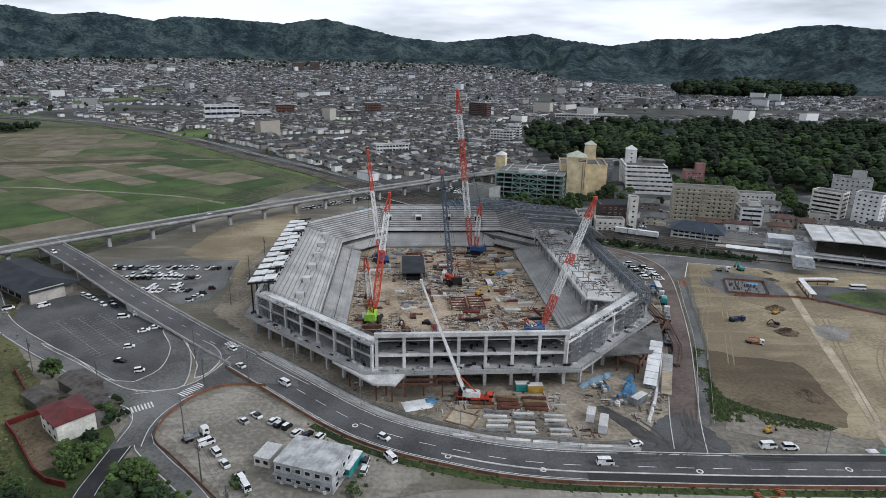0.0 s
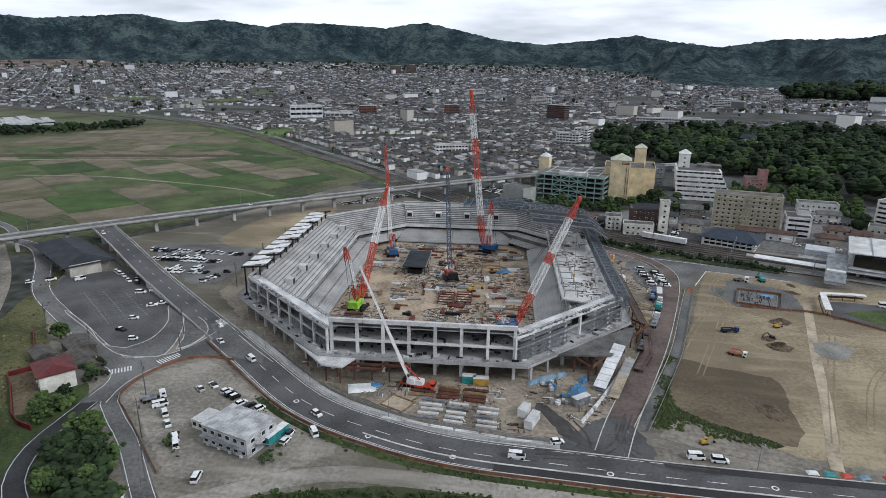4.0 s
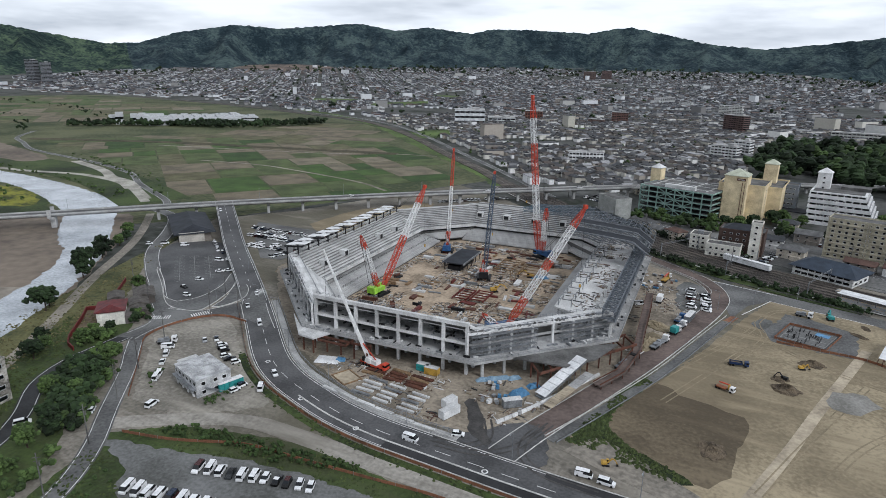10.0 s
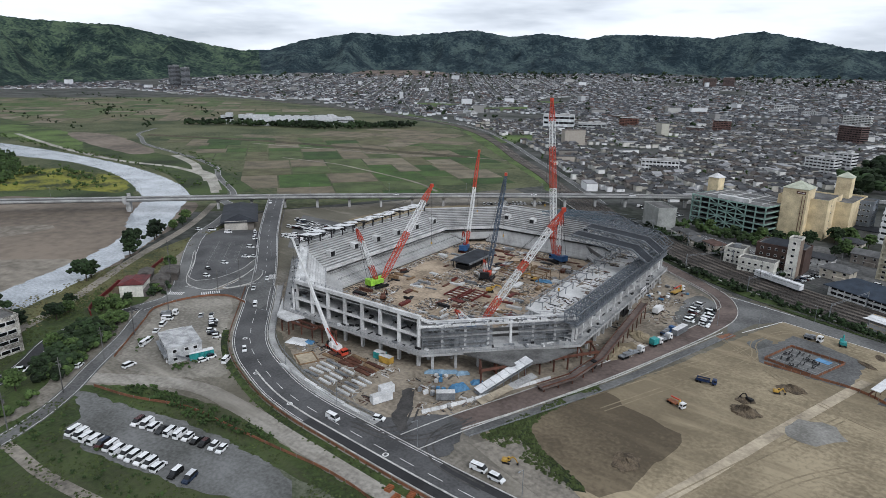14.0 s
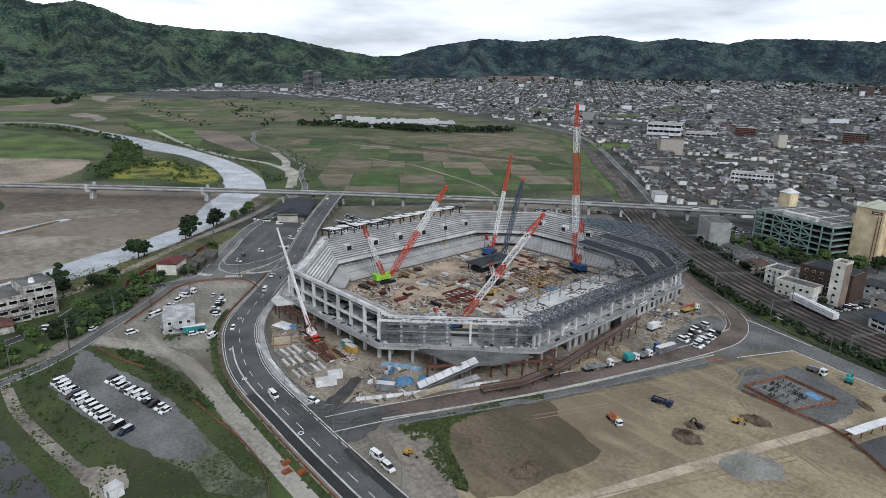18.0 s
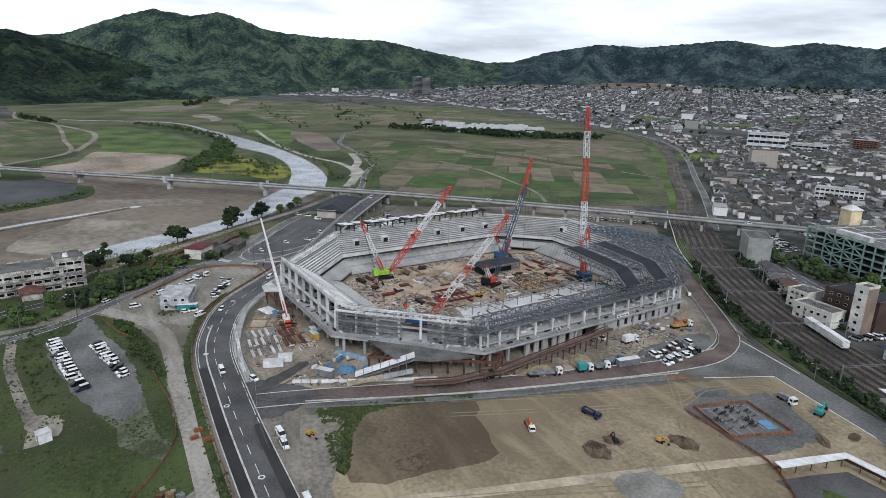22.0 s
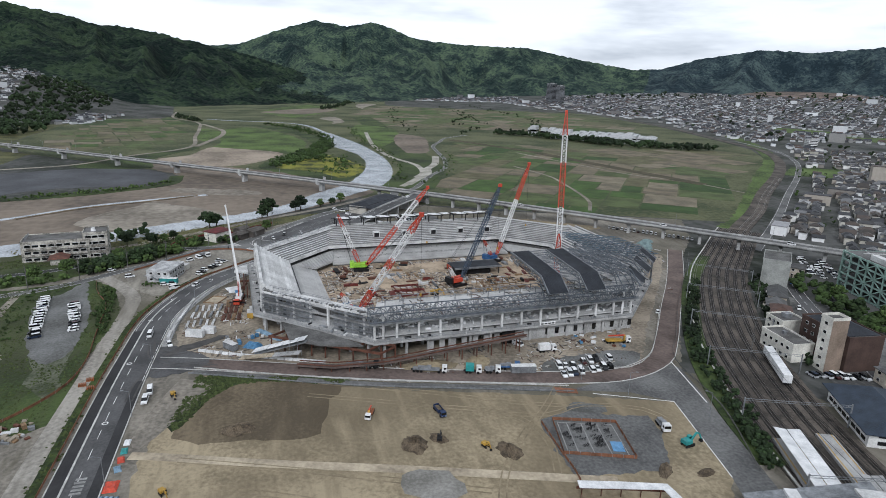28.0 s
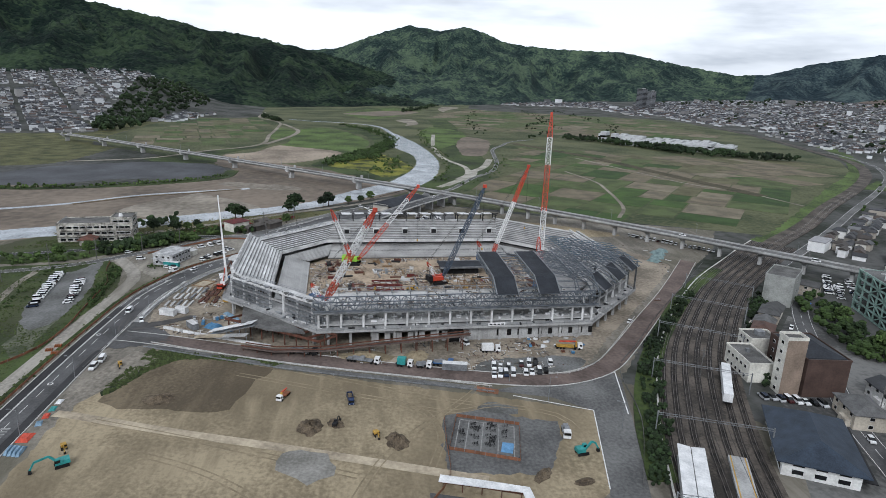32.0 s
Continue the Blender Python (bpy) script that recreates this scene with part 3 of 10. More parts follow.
# plain west of the railway, down to the river and beyond it
patch("farmland", [(-96, 535), (-140, 584), (-218, 664), (-342, 792), (-458, 906), (-592, 998), (-762, 1062), (-1150, 1190), (-1600, 1270), (-2300, 1310), (-2750, 1000), (-2650, 600), (-2450, 150), (-2050, -130), (-1640, -185),
                   (-1000, -180), (-640, -150), (-560, -90), (-350, 145), (-200, 300)], 0.02, M("farm_grass", (0.155, 0.16, 0.08), (0.07, 0.105, 0.036), 0.011, 22, 0.95, bump=0.5, contrast=0.9), "flat farmland of dry grass and paddy banks", smooth=False)
patch("village_meadow", [(-560, -90), (-640, -148), (-1000, -176), (-1040, -150), (-1010, -300), (-780, -205), (-700, -330), (-500, -330), (-390, -200), (-400, -100)], 0.06, m_bank_grass, "rough grass and gardens before the village", "field", rough=2.0)
patch("river_silt", [(-520, 60), (-445, 130), (-400, 190), (-360, 232), (-320, 262), (-285, 262), (-250, 275), (-150, 165), (-105, 95), (-60, 0), (0, -120), (-200, -200), (-330, -150), (-262, -40), (-280, 40), (-330, 96), (-380, 98), (-430, 66)], 0.05, m_sand, "brown silty river bed beside the stream", rough=2.0)
patch("pale_sand", [(-240, 95), (-175, 160), (-150, 140), (-140, 85), (-170, 60)], 0.08, m_sand_pale, "pale sand bar in the river bed", rough=3.0)
patch("pale_sand", [(-300, 110), (-280, 170), (-258, 178), (-262, 140), (-285, 100)], 0.084, m_sand_pale, "pale sand bar in the river bed", rough=3.0)
patch("bare_ground", [(-545, 92), (-645, 120), (-580, 206), (-474, 176), (-440, 132), (-500, 62)], 0.096, M("bare_sports_earth", (0.36, 0.30, 0.235), (0.26, 0.215, 0.165), 0.02, 14, 0.95, bump=0.3, contrast=0.7), "bare brown sports ground by the river", rough=1.5)
patch("sports_meadow", [(-640, 112), (-700, 120), (-790, 112), (-880, 100), (-1000, 140), (-940, 190), (-828, 226), (-690, 246), (-560, 216), (-590, 190)], 0.10, m_meadow, "mown green riverside ground", "field", rough=2.5)
patch("river_meadow", [(-1080, 150), (-1000, 220), (-860, 262), (-740, 292), (-640, 284), (-560, 262), (-450, 292), (-380, 292), (-322, 262), (-300, 262), (-352, 226), (-424, 178), (-480, 190), (-590, 232), (-690, 256), (-850, 236), (-960, 196)], 0.104, m_verge_dark, "rough green grass along the river", "field", rough=3.0)
patch("river_scrub", [(-470, 212), (-560, 246), (-520, 276), (-455, 292), (-405, 294), (-345, 262), (-390, 236), (-424, 196)], 0.11, M("yellow_green_scrub", (0.25, 0.25, 0.035), (0.065, 0.09, 0.025), 0.045, 9, 0.95, bump=0.8, contrast=0.9), "scrub with yellow flowers by the river", rough=3.0)
patch("gravel_works", [(-375, -95), (-425, -16), (-421, 54), (-380, 88), (-331, 84), (-312, 51), (-305, 3), (-262, -50), (-290, -120)], 0.09, M("dark_gravel", (0.13, 0.135, 0.15), (0.085, 0.09, 0.1), 0.03, 10, 0.8), "dark gravel yard across the river", "yard", rough=2.0)
patch("levee_green", [(-538, 22), (-610, 78), (-640, 86), (-625, 96), (-511, 56), (-430, 62), (-440, -10), (-470, -16)], 0.108, m_verge_dark, "green levee slope", "bank", rough=1.0)
patch("levee_green", [(-710, 100), (-760, 82), (-860, 72), (-960, 66), (-905, 104), (-800, 116)], 0.112, m_meadow, "green corner between the levee roads", "bank", rough=1.0)
def ribbon(name, line, wl, wr, z, mat, label="", category="road", kind="structure", parent=None, drop=0.4):
    """A flat strip along a line, wl wide to its left and wr to its right."""
    m = Mesh().section([(p[0], p[1], (p[2] if len(p) > 2 else 0) + z) for p in line], [(-wr, 0), (wl, 0), (wl, -drop), (-wr, -drop)])
    return put(name, m, mat, parent, label, category, "", kind)
def road(name, pts, width, mat, label, z=0.15, edge=True, dash=True, kerb=0.0):
    line = spline([(*p, 0.0) if len(p) == 2 else p for p in pts], 5)
    ob = ribbon(name, line, width / 2, width / 2, z, mat, label, "road", drop=0.6)
    if edge:
        for s in (width / 2 - 0.6, -width / 2 + 0.6):
            ribbon("edge_line", shifted(line, s), 0.09, 0.09, z + 0.015, m_line, parent=ob, category="", kind="", drop=0.01)
    if dash:
        m = Mesh()
        for q in along(line, 10.0, 2.0):
            m.box(q[0], q[1], q[2] + z + 0.002, 5.0, 0.18, 0.014, q[-1])
        put("centre_line", m, m_line, ob)
    if kerb:
        for s in (width / 2 + 0.15, -width / 2 - 0.15):
            ribbon("kerb", shifted(line, s), 0.15, 0.15, z + kerb, m_kerb, parent=ob, category="", kind="", drop=0.5)
    return line

patch("river", [(-905, 296), (-850, 306), (-700, 326), (-578, 334), (-470, 333), (-375, 320), (-303, 300), (-258, 266), (-215, 232), (-180, 200), (-136.5, 142), (-123, 118), (-90, 60), (-45, -40), (35, -180),
                (5, -180), (-75, -40), (-120, 60), (-160, 132), (-182, 170), (-210, 200), (-255, 225), (-300, 258), (-325, 268), (-390, 290), (-465, 304), (-550, 305), (-610, 292), (-690, 276), (-800, 282), (-900, 286)], 0.14, m_water, "pale grey rippled shallow river", "water", rough=1.2)
patch("track_verge", [(-85, 513), (-129, 567), (-323, 762), (-476, 916), (-704, 1081), (-938, 1196), (-894, 1207), (-663, 1082), (-474, 946), (-351, 826), (-177, 633), (-79, 523)], 0.06, m_meadow, "weedy green strip between the fields and the railway", "verge", rough=2.0)
# River reach in sand colour, which stands in for its bright water surface.
patch("gravel_bar", [(-1830, 505), (-2000, 545), (-2230, 620), (-2290, 590), (-2200, 540), (-2000, 508)], 0.30, m_sand_pale, "far river reach at the foot of the hills, in pale sand colour", "ground", rough=1.5)
patch("gravel_bar", [(-1120, 330), (-1190, 366), (-1360, 362), (-1310, 318), (-1200, 340)], 0.28, m_sand_pale, "pale gravel bar in the meadows", "ground", rough=1.5)
ribbon("river_reach", spline([(-900, 291, 0), (-1060, 270, 0), (-1150, 215, 0), (-1190, 110, 0), (-1230, 60, 0)], 12), 5, 5, 0.13, m_water, "narrow upper reach of the river", "water")
ribbon("river_branch", spline([(-262, 135, 0), (-244, 95, 0), (-222, 53, 0), (-187, 16, 0), (-165, -20, 0), (-140, -80, 0)], 8), 3.0, 3.0, 0.13, m_water, "narrow side channel of grey water", "water")
ribbon("silt_ridge", spline([(-258, 128, 0), (-236, 92, 0), (-216, 54, 0), (-182, 18, 0)], 6), 1.5, 1.5, 0.5, m_dirt_dark, "dark ridge of river debris", "bank")
ribbon("silt_bank", spline([(-372, 100, 0), (-322, 98, 0), (-288, 60, 0), (-265, 18, 0), (-247, -42, 0), (-250, -110, 0)], 6), 5, 8, 0.30, m_verge_dark, "green bank between the yard and the river bed", "bank")

# paddies
PADDY = [M("paddy_" + n, c, tuple(v * 0.78 for v in c), 0.05, 18, 0.95, bump=0.4, contrast=0.7) for n, c in (("brown", (0.225, 0.19, 0.13)), ("green", (0.085, 0.155, 0.035)), ("pale", (0.255, 0.22, 0.155)), ("moss", (0.125, 0.165, 0.06)), ("deep_green", (0.065, 0.125, 0.03)), ("olive", (0.18, 0.17, 0.09)))]
fields = tagged(new("paddy_fields"), "brown and green rectangular paddy fields divided by banks", "field", "", "structure")
def parcels(o, ax, ay, w, h, poly, lo, hi, seed, gap=1.3, odds=(3, 4, 2, 4, 3, 2)):
    """Splits a slanted rectangle into paddies of uneven size and lays those that lie inside poly."""
    r = random.Random(seed)
    def cut(x0, y0, x1, y1):
        W, H = x1 - x0, y1 - y0
        if max(W, H) > r.uniform(lo, hi) or (W > 1.6 * lo or H > lo):
            if W > H * 1.5 or (W > H and r.random() < 0.5):
                m = x0 + W * r.uniform(0.35, 0.65)
                cut(x0, y0, m, y1), cut(m, y0, x1, y1)
            else:
                m = y0 + H * r.uniform(0.35, 0.65)
                cut(x0, y0, x1, m), cut(x0, m, x1, y1)
            return
        q = [o + ax * a + ay * b for a, b in ((x0 + gap, y0 + gap), (x1 - gap, y0 + gap), (x1 - gap, y1 - gap), (x0 + gap, y1 - gap))]
        if all(inside(p.x, p.y, poly) for p in q):
            put("paddy", Mesh().prism([tuple(p) for p in q], -0.2, 0.08 + r.random() * 0.08), r.choices(PADDY, odds)[0], fields)
    cut(-w / 2, -h / 2, w / 2, h / 2)
DX, DY = Vector((0.80, -0.60)), Vector((0.60, 0.80))
FIELD = [(-100, 500), (-105, 538), (-150, 588), (-228, 664), (-300, 735), (-500, 712), (-830, 500), (-560, 432), (-400, 388), (-285, 322), (-200, 322), (-125, 395)]
parcels(Vector((-420, 500)), DX, DY, 1000, 620, FIELD, 52, 105, 4, 0.8)
NORTH_FIELD = [(-690, 530), (-555, 592), (-383, 630), (-255, 660), (-330, 778), (-560, 1000), (-610, 830), (-640, 690), (-700, 590)]
parcels(Vector((-470, 760)), Vector((0.96, 0.28)), Vector((-0.28, 0.96)), 700, 620, NORTH_FIELD, 70, 150, 14, 0.7, (5, 1, 2, 2, 0, 4))
FAR_FIELD = [(-850, 640), (-1100, 380), (-1600, 420), (-2150, 620), (-2250, 1230), (-1600, 1200), (-1000, 1100)]
parcels(Vector((-1550, 820)), DX, DY, 1800, 1300, FAR_FIELD, 75, 150, 5, 1.4, (2, 2, 1, 4, 1, 5))
WEST_FIELD = [(-560, -80), (-618, -114), (-800, -140), (-1274, -178), (-1435, -91), (-1147, 36), (-960, 60), (-803, 66), (-660, 78), (-600, 12)]
parcels(Vector((-1000, -40)), Vector((0.96, 0.27)), Vector((-0.27, 0.96)), 1100, 420, WEST_FIELD, 46, 120, 6, 1.2, (3, 1, 1, 4, 1, 5))
for pts, w in (([(-1500, -40, 0), (-1269, -18, 0), (-1120, 48, 0), (-960, 66, 0), (-800, 74, 0), (-640, 82, 0), (-538, 22, 0), (-463, -16, 0), (-420, -90, 0)], 3.0), ([(-1080, 60, 0), (-985, 92, 0), (-905, 112, 0), (-810, 113, 0), (-715, 100, 0), (-650, 90, 0)], 4.0)):
    ribbon("levee_road", spline(pts, 8), w, w, 0.24, m_sand_pale, "pale road on the levee", "road")
ribbon("field_track", spline([(-416, 483, 0), (-340, 492, 0), (-292, 486, 0), (-200, 466, 0), (-153, 443, 0)], 8), 1.6, 1.6, 0.205, m_sand_pale, "thin pale track between the paddies", "path")
ribbon("field_track", spline([(-560, 545, 0), (-424, 577, 0), (-335, 600, 0), (-286, 634, 0), (-212, 650, 0)], 8), 1.6, 1.6, 0.206, m_sand_pale, "thin pale track between the paddies", "path")
road("field_road", [(-262, 312), (-284, 327), (-352, 358), (-408, 390), (-486, 412), (-560, 424), (-650, 440), (-720, 470), (-787, 500), (-850, 560)], 6.0, m_asphalt_old, "worn grey road between the fields and the flood bank", z=0.2, dash=False)
for pts, w in (([(-286, 312, 0), (-332, 338, 0), (-380, 356, 0), (-430, 362, 0), (-455, 359, 0), (-527, 345, 0), (-646, 346, 0), (-760, 356, 0), (-900, 372, 0)], 3.4), ([(-295, 319, 0), (-350, 348, 0), (-400, 366, 0), (-446, 388, 0), (-520, 409, 0)], 4.6), ([(-340, 342, 0), (-372, 358, 0), (-410, 366, 0)], 6.5)):
    ribbon("flood_track", spline(pts, 6), w, w, 0.215 + w * 0.001, M("pale_concrete_track", (0.42, 0.40, 0.35), (0.3, 0.285, 0.245), 0.06, 12, 0.95, contrast=0.7), "pale worn concrete track on the flood bank", "path")
ribbon("farm_bank", spline([(-760, 500), (-660, 540), (-555, 578), (-383, 614), (-262, 642)], 12), 9, 9, 0.22, M("dry_reeds", (0.14, 0.12, 0.07), (0.07, 0.07, 0.035), 0.05, 9, 0.95, bump=0.8), "strip of dry reeds between the fields", "bank")
# grass of different greens between the fields and along the river
ribbon("flood_bank", spline([(-280, 312, 0), (-330, 332, 0), (-410, 358, 0), (-520, 372, 0), (-640, 376, 0), (-800, 375, 0), (-950, 400, 0), (-1150, 420, 0), (-1400, 430, 0)], 10), 22, 30, 0.16, m_verge_dark, "green flood bank beside the river", "bank")
patch("green_field", [(-620, 352), (-900, 345), (-1090, 385), (-1000, 440), (-820, 420)], 0.178, m_meadow, "bright green river meadow", "field", rough=3.0)
patch("brown_field", [(-560, 378), (-720, 392), (-860, 428), (-800, 462), (-640, 430), (-560, 405)], 0.184, m_sand, "strip of bare brown farmland", "field", rough=2.0)
patch("green_field", [(-1300, 250), (-1500, 330), (-1950, 440), (-2050, 330), (-1600, 180)], 0.1, m_meadow, "green field beyond the river", "field", rough=4.0)
patch("brown_field", [(-1462, 286), (-1556, 175), (-1811, 329), (-1800, 418), (-1600, 360)], 0.104, m_sand, "wide bare brown field beyond the river", "field", rough=3.0)

# green plots left between the houses
GREENS = [[(-385, 880), (-345, 945), (-288, 850), (-318, 800)], [(-1001, 2149), (-962, 2365), (-782, 1902), (-839, 1817)], [(-860, 1491), (-778, 1686), (-676, 1494), (-783, 1369)], [(-193, 1093), (-137, 1125), (-129, 1062), (-182, 1034)], [(-1135, 1579), (-998, 1635), (-903, 1473), (-1015, 1432)]]
for q in GREENS:
    patch("town_field", q, 0.11, m_meadow, "green field between the houses", "field", smooth=False, rough=2.0)

# ---- roads and the building site's ground ----
m_near = earth("site_surround", (0.285, 0.26, 0.22), (0.21, 0.19, 0.158), (0.155, 0.142, 0.10))
patch("near_plain", [(-200, 300), (-150, 180), (-110, 100), (-60, 0), (0, -110), (300, -110), (420, 0), (420, 420), (200, 420), (120, 330), (20, 400), (-60, 470), (-110, 500), (-170, 345)], 0.04, m_near, "bare gravel and earth round the building site", smooth=False, rough=1.0)
patch("dirt_field", [(86, 160), (104, 205), (128, 281), (142, 322), (168, 312), (186, 296), (240, 300), (300, 280), (330, 148), (134, 150), (110, 153)], 0.09, m_dirt, "wide levelled field of bare brown earth", smooth=False, rough=1.0)
patch("grass_strip", [(86, 160), (91, 182), (100, 210), (103, 207), (98, 192), (95, 180), (97, 171), (104, 165), (114, 161), (121, 157), (117, 154.5), (100, 158)], 0.13, m_verge_dark, "weedy verge at the edge of the bare field", rough=1.0)
m_damp = earth("damp_earth_field", (0.21, 0.168, 0.11), (0.165, 0.13, 0.085), (0.135, 0.106, 0.068))
patch("damp_soil", [(94, 168), (95, 182), (103, 207), (112, 204), (122, 201), (131, 197), (134, 190), (132, 182), (129, 168), (125, 157), (114, 158), (106, 160), (99, 164)], 0.12, m_damp, "dark damp patch of levelled earth", rough=1.2)
m_plot = earth("plot_gravel", (0.34, 0.315, 0.27), (0.26, 0.24, 0.205), (0.19, 0.178, 0.14))
m_lane = earth("lane_gravel", (0.36, 0.338, 0.298), (0.285, 0.264, 0.23), (0.22, 0.2, 0.165))
m_weedy = earth("weedy_grass", (0.0918, 0.135, 0.0394), (0.0615, 0.0943, 0.0279), (0.102, 0.105, 0.0558))
m_gravel_dark = M("dark_parking_gravel", (0.23, 0.232, 0.23), (0.155, 0.158, 0.146), 0.06, 18, 0.95, bump=0.5, contrast=0.6)
m_yard = M("worn_yards", (0.22, 0.218, 0.21), (0.125, 0.125, 0.122), 0.03, 18, 0.92, bump=0.2, contrast=0.8)
patch("town_paving", [(60, 438), (100, 402), (130, 384), (190, 352), (330, 318), (430, 300), (430, 480), (330, 500), (180, 470), (110, 462)], 0.056, m_yard, "worn asphalt yards and streets by the station", smooth=False)
road("station_street", [(420, 318), (320, 342), (250, 360), (205, 376), (178, 386), (150, 396), (120, 412), (85, 430), (55, 448), (20, 474)], 8.0, m_asphalt, "grey street behind the station", z=0.12)
avenue = road("avenue", [(262, 360), (268, 400), (276, 450), (284, 500), (290, 540)], 10.0, m_asphalt, "grey avenue lined with trees", z=0.11)
ribbon("haul_track", spline([(131, 147), (133, 154), (143, 183), (153, 215), (164.6, 250), (172, 272)], 6), 1.7, 1.7, 0.14, m_dirt_pale, "pale packed track across the bare field", "path")
patch("west_yard", [(-136, 321), (-132, 369), (-112, 400), (-93, 418), (-85, 330), (-83, 290), (-82, 252), (-84, 235), (-92, 241), (-99, 289)], 0.07, m_dirt, "bare tan earth between the ramp and the stadium", rough=1.0)
patch("stadium_yard", [(-60, 205), (-20, 170), (10, 156), (36, 149), (64, 150), (74, 162), (96, 215), (106, 262), (112, 300), (108, 322), (80, 342), (40, 375), (-20, 420), (-75, 400), (-95, 330), (-92, 240)], 0.08, M("yard_earth", (0.35, 0.30, 0.235), (0.24, 0.205, 0.16), 0.05, 14, 0.95, bump=0.6, contrast=0.75), "packed earth yard round the stadium site", smooth=False, rough=1.0)
patch("weedy_plot", [(-32, 100), (-18, 112), (0, 118), (26, 124), (50, 121), (78, 121), (95, 123), (112, 118), (112, 60), (60, 20), (-10, 40), (-25, 80)], 0.1, m_weedy, "weedy grass plot beside the lane", rough=1.0)
patch("weedy_gravel", [(47, 98), (58, 101), (70, 104), (84, 108), (92, 116), (80, 117), (62, 114), (50, 113)], 0.13, M("weeds_in_gravel", (0.17, 0.18, 0.13), (0.09, 0.115, 0.055), 0.12, 9, 0.95, bump=0.6, contrast=0.7), "thin gravel grown over with weeds", rough=1.6)
patch("van_park", [(-29, 97.5), (-22, 101), (-3, 105), (12, 110), (28, 112), (48, 113.5), (60, 112.5), (66, 108), (60, 102), (47, 96.5), (30, 91.5), (17, 88), (-4, 84.5), (-9, 88), (-14, 93)], 0.14, m_gravel_dark, "grey gravel parking ground with weeds", "parking ground", rough=0.9)
patch("west_verge", [(-200, 300), (-175, 225), (-150, 165), (-128, 108), (-95, 40), (-75, 60), (-92, 110), (-112, 160), (-150, 205), (-180, 250)], 0.1, m_bank_grass, "grassy river bank", rough=1.0)
patch("house_plots", [(-125, 168), (-106, 172), (-90, 152), (-60, 112), (-30, 78), (-28, 30), (-80, 40), (-98, 100), (-110, 140)], 0.11, m_weedy, "overgrown house plots along the lane", rough=1.0)
patch("pond", [(23.5, 69.5), (48, 73.8), (68.7, 78), (84, 72), (80, 40), (40, 20), (0, 40)], 0.117, m_pond, "still dark grey pond beside the plot", "water", smooth=False, rough=0.5)
ribbon("footpath", spline([(-20, 70, 0), (-12.7, 73.3, 0), (10, 74.6, 0), (39, 80, 0), (52.6, 83.3, 0), (62, 87, 0), (66, 85, 0)], 4), 1.7, 1.7, 0.124, m_gravel_tan, "worn gravel path through the weeds", "path")
patch("path_end", [(50, 81), (60, 83), (70, 83), (66, 91), (57.6, 92), (52, 87)], 0.129, m_gravel_tan, "bare gravel by the white shed", "path", rough=0.7)
ribbon("bank_path", spline([(-75, 70, 0), (-104, 115.6, 0), (-126, 144, 0), (-157, 181, 0), (-192, 228, 0), (-218, 257, 0), (-250, 288, 0)], 6), 2.6, 2.6, 0.135, m_gravel_tan, "pale earth path along the river bank", "path")
main_road = road("main_road", [(430, 141), (300, 138), (190, 137), (127, 136.8), (86, 137), (54, 138), (36, 138.8), (20, 141.2), (4, 146), (-10, 151.5), (-25, 161), (-50, 183), (-66, 197)], 12.6, m_asphalt, "grey asphalt road curving round the site", kerb=0.16)
ramp = road("bridge_ramp", [(-66, 197, 0), (-85, 213, 0.2), (-105, 229, 1.6), (-134, 252, 4.2), (-170, 283, 7.0), (-208, 316, 8.0)], 11.0, m_asphalt, "asphalt ramp rising to the bridge", z=0.154, kerb=0.5)
site_road = road("site_road", [(72.5, 144.5), (77, 160), (85, 183), (97, 218), (108, 256), (116, 288), (117.5, 308), (110, 327), (94, 342), (62, 367), (24, 397), (-30, 436)], 8.5, m_brown_road, "dusty brown site road along the stadium", z=0.16, edge=False, dash=False, kerb=0.14)
road("riverside_lane", [(-70, 186), (-79, 170), (-82, 152), (-73, 140.5), (-60.5, 129), (-43, 109.5), (-27, 92), (-16, 72), (-4, 30), (10, -40)], 6.0, m_asphalt_old, "worn grey lane along the plots", z=0.166, dash=False)
# Dark asphalt with the shadow on the house lane mixed into its colour.
m_lane_dark = M("dark_shaded_asphalt", (0.085, 0.087, 0.092), (0.055, 0.057, 0.06), 0.06, 20, 0.8, bump=0.2, contrast=0.7)
road("house_lane", [(-84.5, 158), (-84.8, 146), (-84.6, 135), (-83.6, 122), (-77, 108), (-62, 94), (-52, 78), (-44, 50), (-36, 0)], 6.0, m_lane_dark, "worn grey lane past the red-roofed house", z=0.172, dash=False)
road("side_lane", [(-84, 160), (-95, 171.5), (-110, 181.5), (-126, 193.5), (-145, 206.5), (-173, 229), (-202, 264), (-230, 290), (-262, 300)], 8.0, m_asphalt_old, "worn grey lane beside the car park", z=0.178, dash=False)
patch("junction", [(-101, 172), (-92, 175), (-80, 178.5), (-75, 186), (-71.5, 198), (-80, 210), (-70, 206), (-58, 196), (-46, 187), (-43, 178.5), (-55, 181), (-66, 181), (-75, 174.5), (-80, 161), (-79, 150), (-82, 146), (-88, 144), (-88.5, 160), (-97, 168)], 0.196, m_asphalt_old, "grey asphalt road junction", "road", smooth=False)
def kerbed(name, poly, z, mat, label, cat):
    """A raised paved area with a pale kerb round it."""
    ob = patch(name, poly, z, mat, label, cat, step=3.0)
    ln = smooth_poly(poly, 3.0)
    ribbon("kerb", [(p[0], p[1], 0.0) for p in ln + ln[:1]], 0.16, 0.16, z + 0.05, m_kerb, parent=ob, category="", kind="", drop=0.4)
